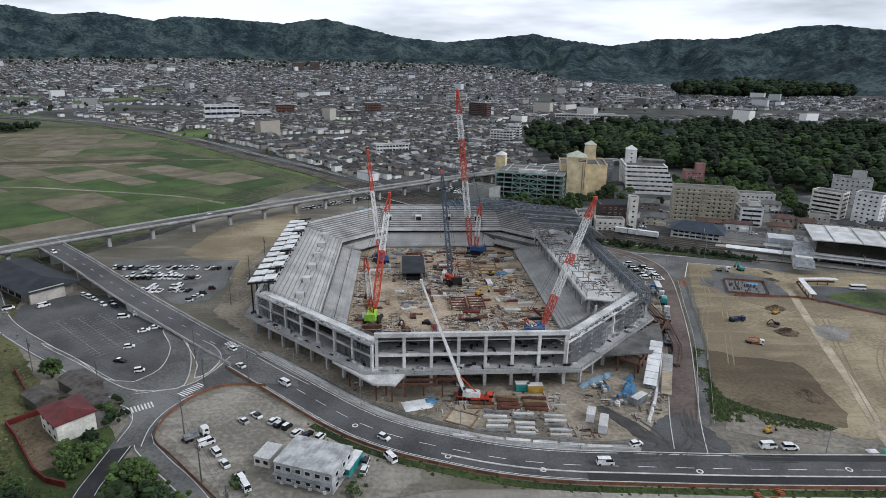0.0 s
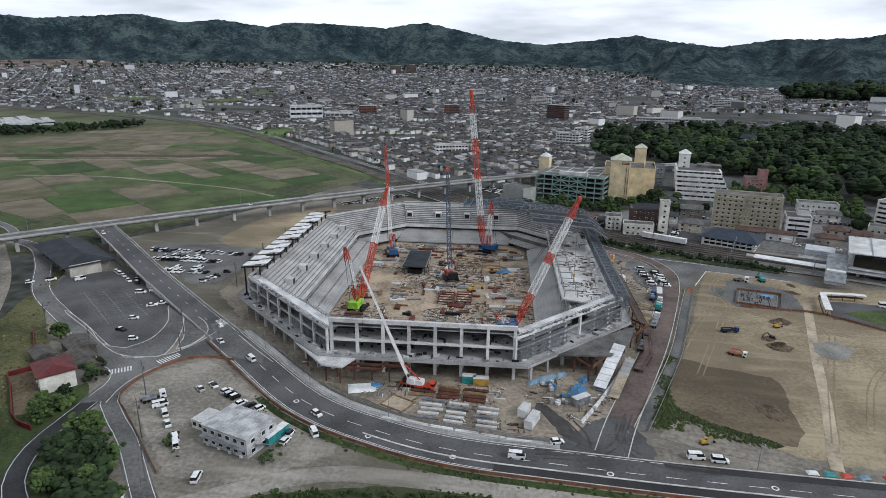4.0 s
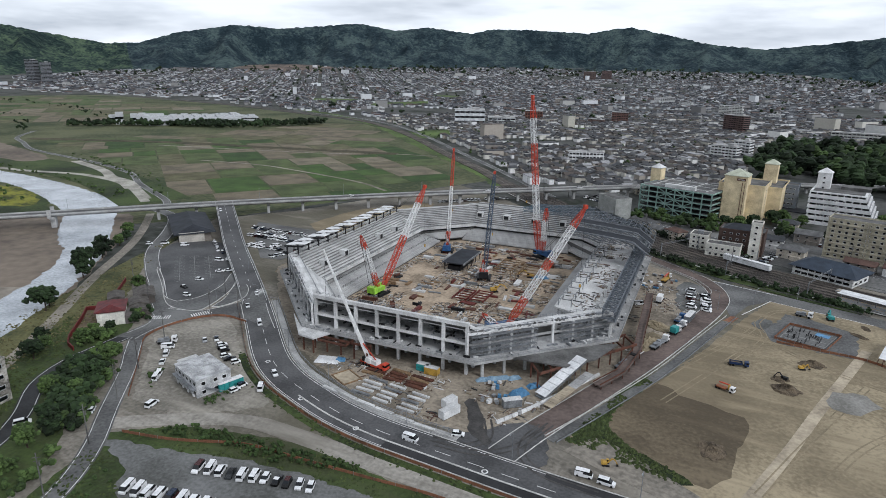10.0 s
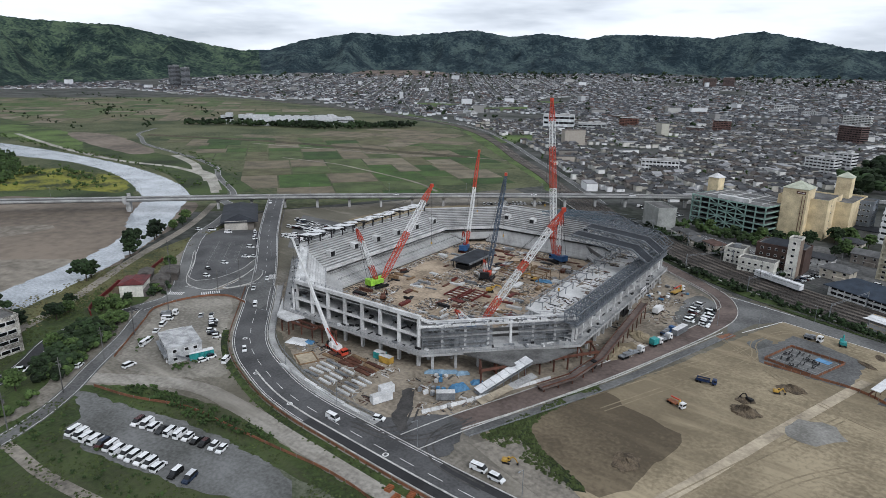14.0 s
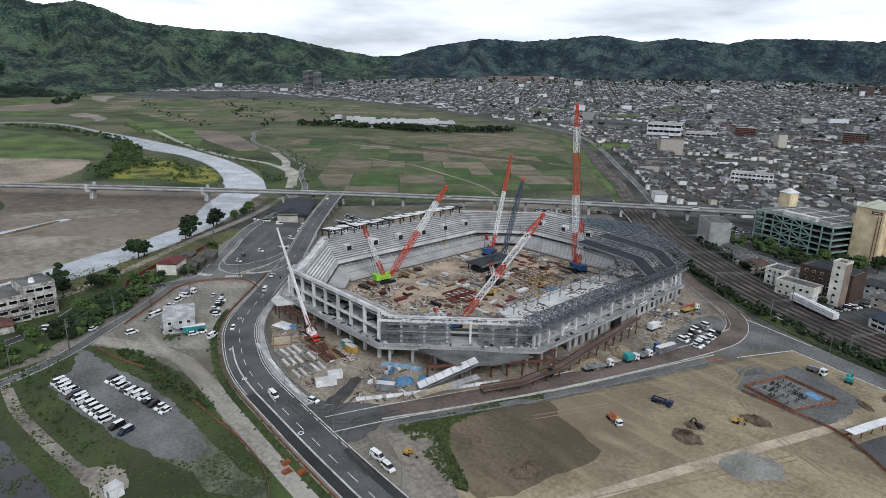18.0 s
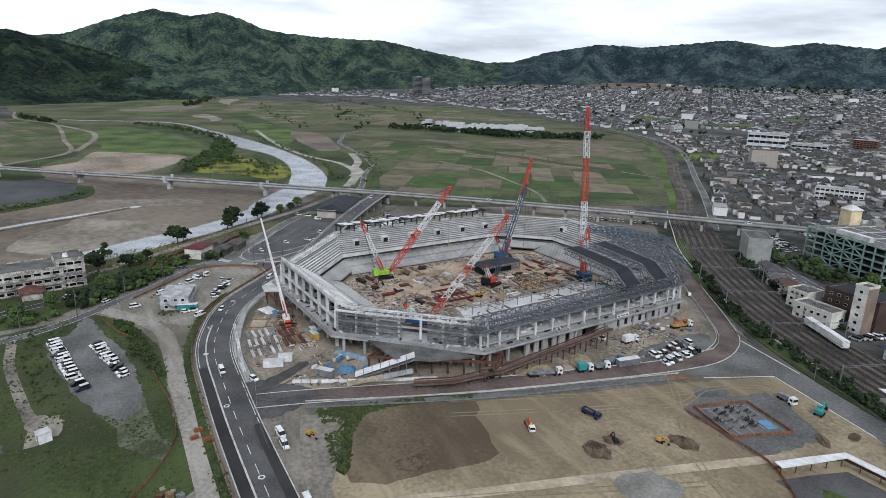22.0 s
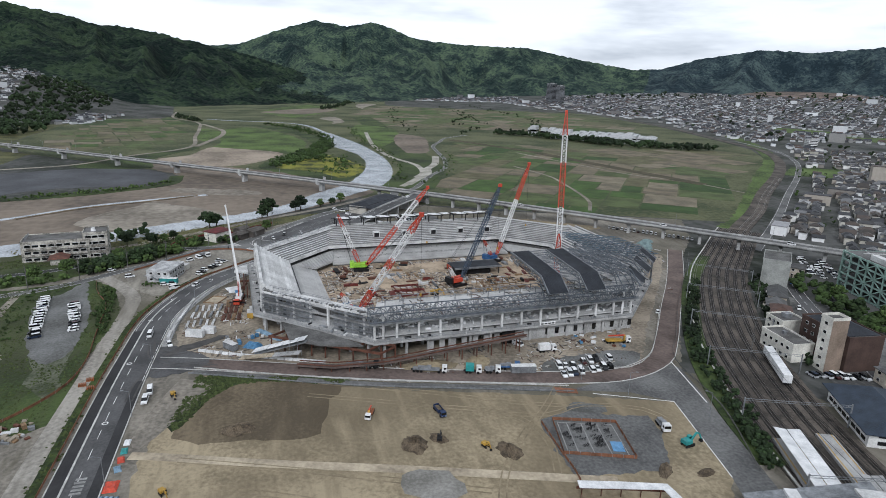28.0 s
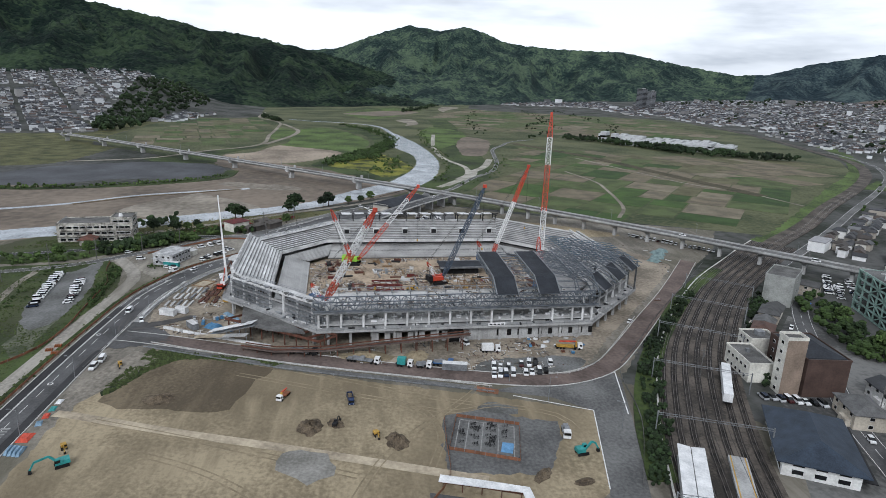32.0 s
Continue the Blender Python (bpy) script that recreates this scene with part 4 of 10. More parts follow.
kerbed("pavement", [(-97.5, 181), (-93, 190), (-96, 206), (-105, 221), (-103.5, 226), (-92, 211), (-85, 197), (-81, 183), (-82, 177), (-94, 175.5), (-104, 180), (-122, 193), (-142, 206.5), (-143, 208.5), (-124, 196), (-108, 183)], 0.3, m_asphalt_old, "grey pavement round the car park", "pavement")
kerbed("traffic_island", [(-100, 222), (-92, 215.5), (-82, 209), (-75, 199), (-75.5, 188), (-79, 184), (-81, 192), (-86, 201), (-94, 213)], 0.32, m_asphalt_old, "kerbed traffic island at the junction", "traffic island")
patch("car_park", [(-175, 246), (-160, 258), (-144, 257), (-125, 240), (-106, 221), (-96, 206), (-93, 192), (-97.5, 181), (-107, 182), (-124, 196), (-143, 208.5), (-170, 232)], 0.19, m_asphalt, "asphalt car park beside the ramp", "car park")
patch("ramp_car_park", [(-169, 308), (-102, 310), (-97, 270), (-99, 251), (-111, 248), (-150, 284)], 0.125, m_asphalt_old, "worn asphalt car park beside the stadium", "car park", smooth=False)
patch("island_lot", [(-42, 117), (-76, 152), (-80, 160), (-74, 168), (-62, 177), (-51, 170), (-33, 155), (-8, 138), (-2, 133), (-22, 117)], 0.104, m_plot, "earth and gravel plot with site offices", "yard", rough=1.0)
ribbon("gravel_lane", spline([(-36, 104), (-22, 114), (-2, 124), (18, 125.5), (50, 125), (90, 124.5), (140, 124), (220, 124)], 6), 3.2, 3.2, 0.132, m_lane, "pale gravel lane beside the road", "path")
patch("station_forecourt", [(124, 282), (118, 308), (112, 329), (118, 331), (147, 323), (190, 310), (186, 300), (175, 304), (139, 313), (130, 302)], 0.11, m_asphalt_old, "grey asphalt forecourt beside the railway", "road", smooth=False)
ribbon("verge_strip", spline([(82, 158, 0), (92, 182, 0), (104, 214, 0), (115, 252, 0), (124, 283, 0)], 6), 1.6, 1.6, 0.148, m_asphalt_old, "grey pavement strip along the site road", "pavement")

patch("van_yard", [(102, 283), (99, 300), (100, 321), (108, 320), (114, 311), (117, 297), (117.5, 288), (112, 278.5)], 0.13, m_gravel_dark, "dark gravel parking yard by the site road", "parking ground", rough=1.2)

# ---- viaduct ----
VIA = spline([(-640, -190, 9), (-554, -85, 9), (-400, 88, 9), (-300, 200, 9), (-205, 308, 8.6), (-129, 383, 8.6), (-70, 438, 8.6), (-30, 472, 8.6), (41, 530, 8.6), (150, 612, 7.5), (260, 690, 3.0), (330, 735, 0.2)], 6)
via = tagged(new("viaduct"), "long pale concrete road viaduct on hammerhead piers", "bridge", "", "structure")
put("deck", Mesh().section(VIA, [(-5.2, 0), (5.2, 0), (5.2, -0.5), (3.4, -1.5), (-3.4, -1.5), (-5.2, -0.5)]), m_conc, via)
put("carriageway", Mesh().section([(x, y, z + 0.04) for x, y, z in VIA], [(-4.8, 0), (4.8, 0), (4.8, -0.1), (-4.8, -0.1)]), m_asphalt_old, via)
for s in (5.05, -5.05):
    put("parapet", Mesh().section(shifted(VIA, s), [(-0.15, -0.4), (-0.15, 0.95), (0.15, 0.95), (0.15, -0.4)]), m_conc, via)
pier_me = Mesh().box(0, 0, -0.2, 1.8, 2.6, 6.2).add([(-1, -1.4, 5.4), (1, -1.4, 5.4), (1, 1.4, 5.4), (-1, 1.4, 5.4), (-1, -4.2, 7.1), (1, -4.2, 7.1), (1, 4.2, 7.1), (-1, 4.2, 7.1)],
    [(3, 2, 1, 0), (4, 5, 6, 7), (0, 1, 5, 4), (1, 2, 6, 5), (2, 3, 7, 6), (3, 0, 4, 7)]).data("pier", m_conc)
for q in along(VIA, 24.0, 215.0 % 24):
    if -235 < q[0] < 190:
        piece("pier", pier_me, via, q[0], q[1], q[2] - 8.6, q[3])
big_pier = Mesh().box(0, 0, -0.5, 3.0, 5.0, 8.2).box(-1.2, -5.8, 7.2, 2.2, 1.4, 5.0).box(-1.2, 5.8, 7.2, 2.2, 1.4, 5.0).box(0, 0, 6.4, 3.0, 12.6, 1.2).data("river_pier", m_conc)
for q in along(VIA, 92.0, 10):
    if q[0] < -235:
        piece("river_pier", big_pier, via, q[0], q[1], q[2] - 9.0, q[3])

# ---- railway ----
RAIL = spline([(230, 318, 0), (184, 333, 0), (147, 347, 0), (92, 375, 0), (25, 424, 0), (-22, 470, 0), (-70, 520, 0), (-130, 590, 0), (-207, 670, 0), (-330, 806, 0), (-450, 920, 0), (-585, 1012, 0), (-760, 1075, 0), (-1100, 1190, 0), (-1600, 1300, 0)], 8)
RAIL = [(420, 270, 0.0), (320, 292, 0.0)] + RAIL
SPLIT = next(i for i, p in enumerate(RAIL) if p[1] > 520)
m_ballast = M("track_ballast", (0.165, 0.14, 0.118), (0.09, 0.078, 0.067), 0.07, 16, 0.95, bump=0.5, contrast=0.8)
m_sleeper = M("sleepers", (0.085, 0.072, 0.064), (0.035, 0.031, 0.028), 0.4, 9, 0.95, contrast=0.9)
m_rail = M("rail_steel", (0.25, 0.22, 0.2), None, 1, 4, 0.4, 0.5)
rail_ob = ribbon("railway_bed", RAIL[:SPLIT], 15, 15, 0.35, m_ballast, "brown ballast bed of the railway yard", "railway")
ribbon("railway_bed", RAIL[SPLIT - 1:], 7, 7, 0.5, m_ballast, "railway embankment curving away past the fields", "railway")
for s in (-12.4, -8.4, -4.2, 0.2, 4.4, 8.4, 12.2):
    ln = shifted(RAIL[:SPLIT + 40] if abs(s) < 4.3 else RAIL[:SPLIT], s)
    put("sleeper_bed", Mesh().section([(p[0], p[1], 0.37) for p in ln], [(-1.1, 0), (1.1, 0), (1.1, -0.1), (-1.1, -0.1)]), m_sleeper, rail_ob)
    for g2 in (-0.53, 0.53):
        put("rail", Mesh().section([(p[0], p[1], 0.38) for p in shifted(ln, g2)], [(-0.06, 0), (-0.06, 0.17), (0.06, 0.17), (0.06, 0)]), m_rail, rail_ob)
put("cable_trough", Mesh().section([(p[0], p[1], 0.4) for p in shifted(RAIL[:SPLIT], 14.3)], [(-0.3, 0), (-0.3, 0.3), (0.3, 0.3), (0.3, 0)]), m_kerb, rail_ob)
road("trackside_road", [(-20, 490), (-62, 540), (-120, 606), (-197, 690), (-318, 824), (-438, 940), (-575, 1032), (-750, 1098)], 7.0, m_asphalt_old, "grey road beside the railway", dash=False)
ribbon("rail_weeds", spline([(176, 318, 0), (140, 330, 0), (95, 354, 0), (30, 402, 0), (-15, 445, 0)], 8), 3.6, 4.6, 0.4, m_verge_dark, "weedy green verge of the railway", "verge")

# ---- stadium under construction (its own frame: u along the south front, v inwards) ----
OX, OY, TH = 13.5, 180.1, radians(3.0)
stadium = thing("stadium", OX, OY, 0, TH, "half-built octagonal concrete stadium with steel roof trusses and scaffolding", "stadium")

def octa(s, e, n, w, cs, ce=None, cn=None, cw=None):
    """The corners of an octagon, from the south side's west end on, anticlockwise: lines v=s, u=e, v=n, u=w and corner cuts SE, NE, NW, SW."""
    cs = cs if isinstance(cs, tuple) else (cs,) * 4
    return [(w + cs[3], s), (e - cs[0], s), (e, s + cs[0]), (e, n - cs[1]), (e - cs[1], n), (w + cs[2], n), (w, n - cs[2]), (w, s + cs[3])]

DECK = octa(-3.7, 76.5, 188, -84, (41, 39, 40, 49))
WALL = octa(0.0, 72.8, 184, -79, (41.5, 38, 38, 46.5))

# pitch
put("pitch", Mesh().prism(octa(26, 46, 162, -50, 12), 0.0, 0.16), m_pitch, stadium, "bare brown earth pitch")
# deck: slab with an upstand, swept round
deck_line = [(u, v, 7.0) for u, v in DECK]
put("concourse_deck", Mesh().section(deck_line, [(0, -0.75), (0, 0.12), (0.35, 0.12), (0.35, 0.0), (13, 0.0), (13, -0.6), (1.2, -0.6)], closed=True), m_conc, stadium, "pale concrete concourse slab")
# posts below the deck
post = Mesh().box(0, 0, 0, 0.95, 0.95, 6.0).data("ground_column", m_conc)
slim = Mesh().box(0, 0, 0, 0.8, 0.8, 5.6).data("upper_column", m_conc_pale)
for i, (a, b) in enumerate(zip(DECK, DECK[1:] + DECK[:1])):
    d = Vector(b) - Vector(a)
    n = max(2, round(d.length / 8.86))
    nrm = Vector((-d.y, d.x)).normalized()
    for k in range(n):
        for off in (2.5, 10.0):
            if i == 0 and off < 5:
                continue
            p = Vector(a) + d * ((k + 0.5) / n) + nrm * off
            piece("ground_column", post, stadium, p.x, p.y, 0.1, math.atan2(d.y, d.x))
# walls set back under the deck, its shade put into their darker concrete
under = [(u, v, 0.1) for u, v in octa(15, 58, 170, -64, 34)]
put("ground_floor_wall", Mesh().section(under, [(0, 0), (0, 5.9), (0.5, 5.9), (0.5, 0)], closed=True), m_conc_dark, stadium, "concrete wall below the deck, darkened for shade")

# south front: eight tall columns, beams, floors
SX = [-31 + 8.857 * i for i in range(8)]
tall = Mesh().box(0, 0, 0, 1.05, 1.05, 19.0).data("front_column", m_conc_pale)
for u in SX:
    piece("front_column", tall, stadium, u, 0.5, 0.1)
for name, z, h, d, v in (("top_beam", 18.0, 1.35, 1.3, 0.4), ("rail_beam", 16.0, 0.35, 0.4, 1.4), ("floor_beam", 11.2, 0.75, 0.9, 0.3)):
    put(name, Mesh().box(0, v, z, 63.4, d, h), m_conc_pale, stadium)
put("upper_floor", Mesh().box(0, 5.0, 11.3, 62, 8.4, 0.45), m_conc, stadium, "bare concrete floor slab")
# The inner wall's dark tone paints in the front's shaded interior.
put("inner_wall", Mesh().box(0, 12.6, 7.0, 62, 0.4, 2.6), m_conc_dark, stadium)
for u in SX:
    m = Mesh().beam((u, 0.6, 16.7), (u, 16.3, 6.8), 0.6, 1.1)
    put("raker_beam", m, m_conc, stadium)

# Riser tone darker than the treads: step shading put into the colour.
m_riser = M("shaded_riser_concrete", (0.31, 0.308, 0.302), (0.24, 0.238, 0.233), 0.2, 10, 0.92, bump=0.1, contrast=0.6)
# stands: stepped rows between a front and a back line
def stand(name, front, back, z0, z1, rows, parts, mat, label="", gaps=()):
    m, steps = Mesh(), []
    for i in parts:
        j = (i + 1) % 8
        A, B, C, D = (Vector(p) for p in (front[i], front[j], back[j], back[i]))
        L = (B - A).length
        for k in range(rows):
            s, t = k / rows, (k + 1) / rows
            a, b, c, d = A.lerp(D, s), B.lerp(C, s), B.lerp(C, t), A.lerp(D, t)
            za, zb = z0 + (z1 - z0) * s, z0 + (z1 - z0) * t
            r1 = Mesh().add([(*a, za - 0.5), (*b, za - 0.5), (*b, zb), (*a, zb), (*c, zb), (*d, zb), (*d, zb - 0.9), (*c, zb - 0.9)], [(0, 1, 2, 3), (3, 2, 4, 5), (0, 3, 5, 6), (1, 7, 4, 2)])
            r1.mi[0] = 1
            steps.append(r1)
        # underside, its shade painted in with the darker concrete
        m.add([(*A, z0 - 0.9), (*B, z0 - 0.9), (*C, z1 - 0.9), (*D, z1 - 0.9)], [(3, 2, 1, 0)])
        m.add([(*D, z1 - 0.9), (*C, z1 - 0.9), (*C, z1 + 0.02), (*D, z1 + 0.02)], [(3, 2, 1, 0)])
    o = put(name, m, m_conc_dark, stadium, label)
    for r1 in steps:
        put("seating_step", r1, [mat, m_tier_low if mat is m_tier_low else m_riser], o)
    return o

LOW_F = octa(31, 40.5, 157, -45, 10)
LOW_B = octa(18, 61, 169, -59, 26)
UP_F = octa(16.5, 60, 167, -55, 24)
UP_B = octa(0.6, 74, 187, -75.5, (42, 40, 40, 44))
m_tier = M("tier_concrete", (0.50, 0.498, 0.49), (0.43, 0.427, 0.42), 0.1, 16, 0.88, bump=0.1, contrast=0.5, rnd=0.12)
m_tier_white = M("new_tier_concrete", (0.6, 0.6, 0.595), (0.5, 0.5, 0.495), 0.12, 14, 0.85, bump=0.1, contrast=0.5, rnd=0.14)
m_tier_low = M("lower_tier_concrete", (0.46, 0.458, 0.45), (0.41, 0.407, 0.40), 0.1, 16, 0.88, bump=0.1, contrast=0.5, rnd=0.05)
for i, nm in ((0, "south"), (2, "east"), (4, "north"), (6, "west")):
    stand("lower_stand", LOW_F, LOW_B, 1.2, 5.9 if i != 2 else 8.0, 14, [i], m_tier_low, "bare stepped concrete lower stand")
for i in (3, 5, 7):
    stand("lower_stand", LOW_F, LOW_B, 2.8, 5.9, 9, [i], m_tier_low, "stepped concrete corner stand")
stand("upper_stand", UP_F, UP_B, 8.2, 18.2, 12, [0], m_tier_white, "new pale stepped upper stand")
stand("upper_stand", UP_F, UP_B, 8.2, 15.6, 10, [7], m_tier_white, "new pale stepped corner stand")
stand("upper_stand", UP_F, UP_B, 8.2, 15.8, 12, [6], m_tier, "stepped concrete upper stand")
stand("upper_stand", UP_F, UP_B, 8.2, 17.0, 12, [5], m_tier, "stepped concrete corner upper stand")
stand("upper_stand", UP_F, UP_B, 8.4, 18.5, 13, [4], m_tier, "stepped concrete upper stand")
stand("upper_stand", UP_F, UP_B, 8.4, 17.5, 12, [3], m_tier, "stepped concrete corner upper stand")
# front walls of the upper stands and the wall beneath, toned dark for shade
for i in (0, 3, 4, 5, 6, 7):
    a, b = UP_F[i], UP_F[(i + 1) % 8]
    put("balcony_front", Mesh().beam((*a, 8.3), (*b, 8.3), 0.35, 1.7), m_conc_pale, stadium)
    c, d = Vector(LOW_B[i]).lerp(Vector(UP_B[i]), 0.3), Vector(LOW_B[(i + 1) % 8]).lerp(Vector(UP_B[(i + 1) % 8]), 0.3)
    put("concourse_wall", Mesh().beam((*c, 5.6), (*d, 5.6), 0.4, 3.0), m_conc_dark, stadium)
for i in (2,):
    put("balcony_front", Mesh().beam((*LOW_B[2], 8.3), (*LOW_B[3], 8.3), 0.4, 1.2), m_conc_pale, stadium)
# doorways in the upper stands: solid dark boxes paint the shade of the openings
dw = Mesh().box(0, 0, 0, 2.8, 2.8, 2.3).data("vomitory", m_steel_dark)
lip = Mesh().box(0, 1.5, 0, 3.7, 0.35, 2.9).box(-1.65, 0, 0, 0.35, 3.2, 2.9).box(1.65, 0, 0, 0.35, 3.2, 2.9).box(0, 0.1, 2.35, 3.6, 2.9, 0.3)
for k in range(6):
    v = 52 + k * 17.5
    o = piece("vomitory", dw, stadium, -63.0, v, 11.2, math.pi / 2)
    put("vomitory_kerb", lip, m_conc_pale, o)
for k in range(4):
    o = piece("vomitory", dw, stadium, -30 + k * 17.5, 174.6, 12.0, 0)
    put("vomitory_kerb", lip, m_conc_pale, o)

# outer columns and beams above the deck, side by side
def facade(i, top, inset=0.0):
    a, b = Vector(WALL[i]), Vector(WALL[(i + 1) % 8])
    d = b - a
    n = max(2, round(d.length / 8.86))
    for k in range(n + 1):
        p = a + d * (k / n)
        piece("upper_column", slim, stadium, p.x, p.y, 7.0, math.atan2(d.y, d.x), (1, 1, (top - 7.0) / 5.6))
    put("ring_beam", Mesh().beam((*a, top), (*b, top), 0.8, 0.9), m_conc_pale, stadium)
    put("ring_beam", Mesh().beam((*a, 11.3), (*b, 11.3), 0.6, 0.7), m_conc, stadium)
for i, top in ((1, 15.2), (3, 16.5), (4, 17.5), (5, 16.5), (6, 15.4), (7, 15.4)):
    facade(i, top)
# rim slab over the chamfers
for i in (1, 7):
    a, b = Vector(WALL[i]), Vector(WALL[(i + 1) % 8])
    n = Vector((-(b - a).y, (b - a).x)).normalized()
    put("rim_slab", Mesh().prism([tuple(a), tuple(b), tuple(b + n * 4.5), tuple(a + n * 4.5)], 15.0, 15.5), m_conc_pale, stadium)
    m = Mesh()
    for q in (0.1, 4.4):
        for z in (16.0, 16.6):
            m.beam((*(a + n * q), z), (*(b + n * q), z), 0.1)
    for k in range(24):
        p = a + (b - a) * (k / 23)
        for q in (0.1, 4.4):
            m.beam((*(p + n * q), 15.4), (*(p + n * q), 16.6), 0.1)
    put("guard_rail", m, m_steel, stadium)

# scaffolding with mesh on the chamfers and parts of the sides
def scaffold(a, b, z0, z1, depth=1.6, net=0.14):
    a, b = Vector(a), Vector(b)
    d = (b - a)
    L, u = d.length, d.normalized()
    n = Vector((u.y, -u.x))
    m, planks, nets = Mesh(), Mesh(), Mesh()
    cols = int(L / 1.9)
    for k in range(cols + 1):
        for q in (0, depth):
            p = a + u * (k * L / cols) + n * q
            m.beam((*p, z0), (*p, z1 + rng.random() * 1.2), 0.09)
    for r in range(int((z1 - z0) / 1.8) + 1):
        z = z0 + 1.8 * r
        for q in (0, depth):
            m.beam((*(a + n * q), z + 0.9), (*(b + n * q), z + 0.9), 0.08)
        planks.beam((*(a + n * depth / 2), z), (*(b + n * depth / 2), z), depth * 0.9, 0.08)
        for k in range(cols):
            if rng.random() < 0.5:
                p, q = a + u * (k * L / cols) + n * depth, a + u * ((k + 1) * L / cols) + n * depth
                m.beam((*p, z), (*q, z + 1.8), 0.06)
            if rng.random() < net:
                p = a + u * ((k + 0.5) * L / cols) - n * 0.12
                nets.box(p.x, p.y, z, L / cols, 0.03, 1.75, math.atan2(u.y, u.x))
    s = put("scaffolding", m, m_steel, stadium, "grey tube scaffolding", kind="stuff")
    put("scaffold_planks", planks, m_steel, s, kind="stuff")
    put("scaffold_net", nets, m_net, s, "grey scaffold sheeting", kind="stuff")
sw0, sw1, se0, se1 = (Vector(WALL[k]) for k in (7, 0, 1, 2))
scaffold(sw1 + (sw0 - sw1) * 0.02, sw1 + (sw0 - sw1) * 0.30, 7.0, 14.6)
scaffold(sw1 + (sw0 - sw1) * 0.55, sw1 + (sw0 - sw1) * 0.98, 7.0, 14.6)
scaffold(se0 + (se1 - se0) * 0.02, se0 + (se1 - se0) * 0.45, 7.0, 14.6)
scaffold(se0 + (se1 - se0) * 0.62, se0 + (se1 - se0) * 0.98, 7.0, 14.6, net=0.2)
scaffold((-79.5, 52), (-79.5, 140), 7.0, 14.0, net=0.3)

# west gallery: frames with white roof panels
gal = [48 + 8.2 * k for k in range(13)]
frame_me = Mesh().beam((-81, 0, 7), (-81, 0, 19.2), 0.5).beam((-74.5, 0, 7), (-74.5, 0, 20.0), 0.5).beam((-82.5, 0, 19.0), (-71.5, 0, 20.0), 0.4, 0.7).data("gallery_frame", m_steel_dark)
def gallery_panel(u0, u1, v0, v1, lift):
    za, zb = 19.5 + (u0 + 82.6) * 0.088 + lift, 19.5 + (u1 + 82.6) * 0.088 + lift
    return Mesh().add([(u0, v0, za), (u1, v0, zb), (u1, v1, zb), (u0, v1, za), (u0, v0, za - 0.2), (u1, v0, zb - 0.2), (u1, v1, zb - 0.2), (u0, v1, za - 0.2)],
        [(0, 1, 2, 3), (7, 6, 5, 4), (0, 4, 5, 1), (1, 5, 6, 2), (2, 6, 7, 3), (3, 7, 4, 0)])
panels = [gallery_panel(-82.4, -77.4, 1.0, 6.6, 0.0).data("roof_panel", m_white_sheet), gallery_panel(-77.0, -72.0, 1.6, 7.2, 0.25).data("roof_panel", m_white_sheet), gallery_panel(-77.0, -74.4, 1.2, 4.2, 0.2).data("roof_panel", m_white_sheet)]
for k, v in enumerate(gal):
    piece("gallery_frame", frame_me, stadium, 0, v, 0)
    if k < len(gal) - 1:
        piece("roof_panel", panels[0], stadium, 0, v, 0)
        piece("roof_panel", panels[1 if (k * 5) % 7 < 5 else 2], stadium, 0, v, 0)
put("gallery_purlin", Mesh().beam((-80, 46, 19.3), (-80, 150, 19.3), 0.3).beam((-73, 46, 19.9), (-73, 150, 19.9), 0.3), m_steel_dark, stadium)

# east side: floor slabs, columns, steel truss band
EV = [38 + 8.6 * k for k in range(14)]
put("east_floor", Mesh().prism([(61, 38), (73, 38), (73, 150), (61, 150)], 7.8, 8.3), m_conc, stadium)
put("east_upper_slab", Mesh().prism([(50.5, 44), (68.5, 38), (68.5, 150), (50.5, 146)], 12.4, 13.0), m_tier, stadium, "pale freshly cast upper slab")
for v in EV:
    piece("upper_column", slim, stadium, 73, v, 7.0, 0, (1, 1, 1.05))
    piece("upper_column", slim, stadium, 62.5, v, 8.0, 0, (1, 1, 0.8))
    piece("upper_column", slim, stadium, 53, v, 6.0, 0, (0.9, 0.9, 1.15))
    if v < 104:
        piece("upper_column", slim, stadium, 66.5, v, 12.8, 0, (1.3, 1.3, 0.62))
put("edge_beam", Mesh().box(73, 94, 12.6, 0.9, 114, 0.9), m_conc_pale, stadium)
put("edge_beam", Mesh().box(50.6, 95, 12.0, 0.6, 102, 1.3), m_conc_pale, stadium)
truss = Mesh()
for u0, z0 in ((74.6, 14.4), (74.6, 18.0), (70.0, 15.0), (70.0, 18.6)):
    truss.beam((u0, 36, z0), (u0, 152, z0), 0.38)
for k in range(52):
    v, w = 36 + k * 2.231, 36 + (k + 1) * 2.231
    for (ua, za), (ub, zb) in (((74.6, 14.4), (74.6, 18.0)), ((70.0, 15.0), (70.0, 18.6)), ((74.6, 18.0), (70.0, 18.6)), ((74.6, 14.4), (70.0, 15.0))):
        a, b = ((ua, v, za), (ub, w, zb)) if k % 2 else ((ub, v, zb), (ua, w, za))
        truss.beam(a, b, 0.2)
        truss.beam((ua, v, za), (ub, v, zb), 0.18)
put("edge_truss", truss, m_steel_blue, stadium, "grey steel lattice girder along the edge")
put("truss_walkway", Mesh().box(73.5, 94, 13.6, 3.2, 116, 0.25), m_steel, stadium)

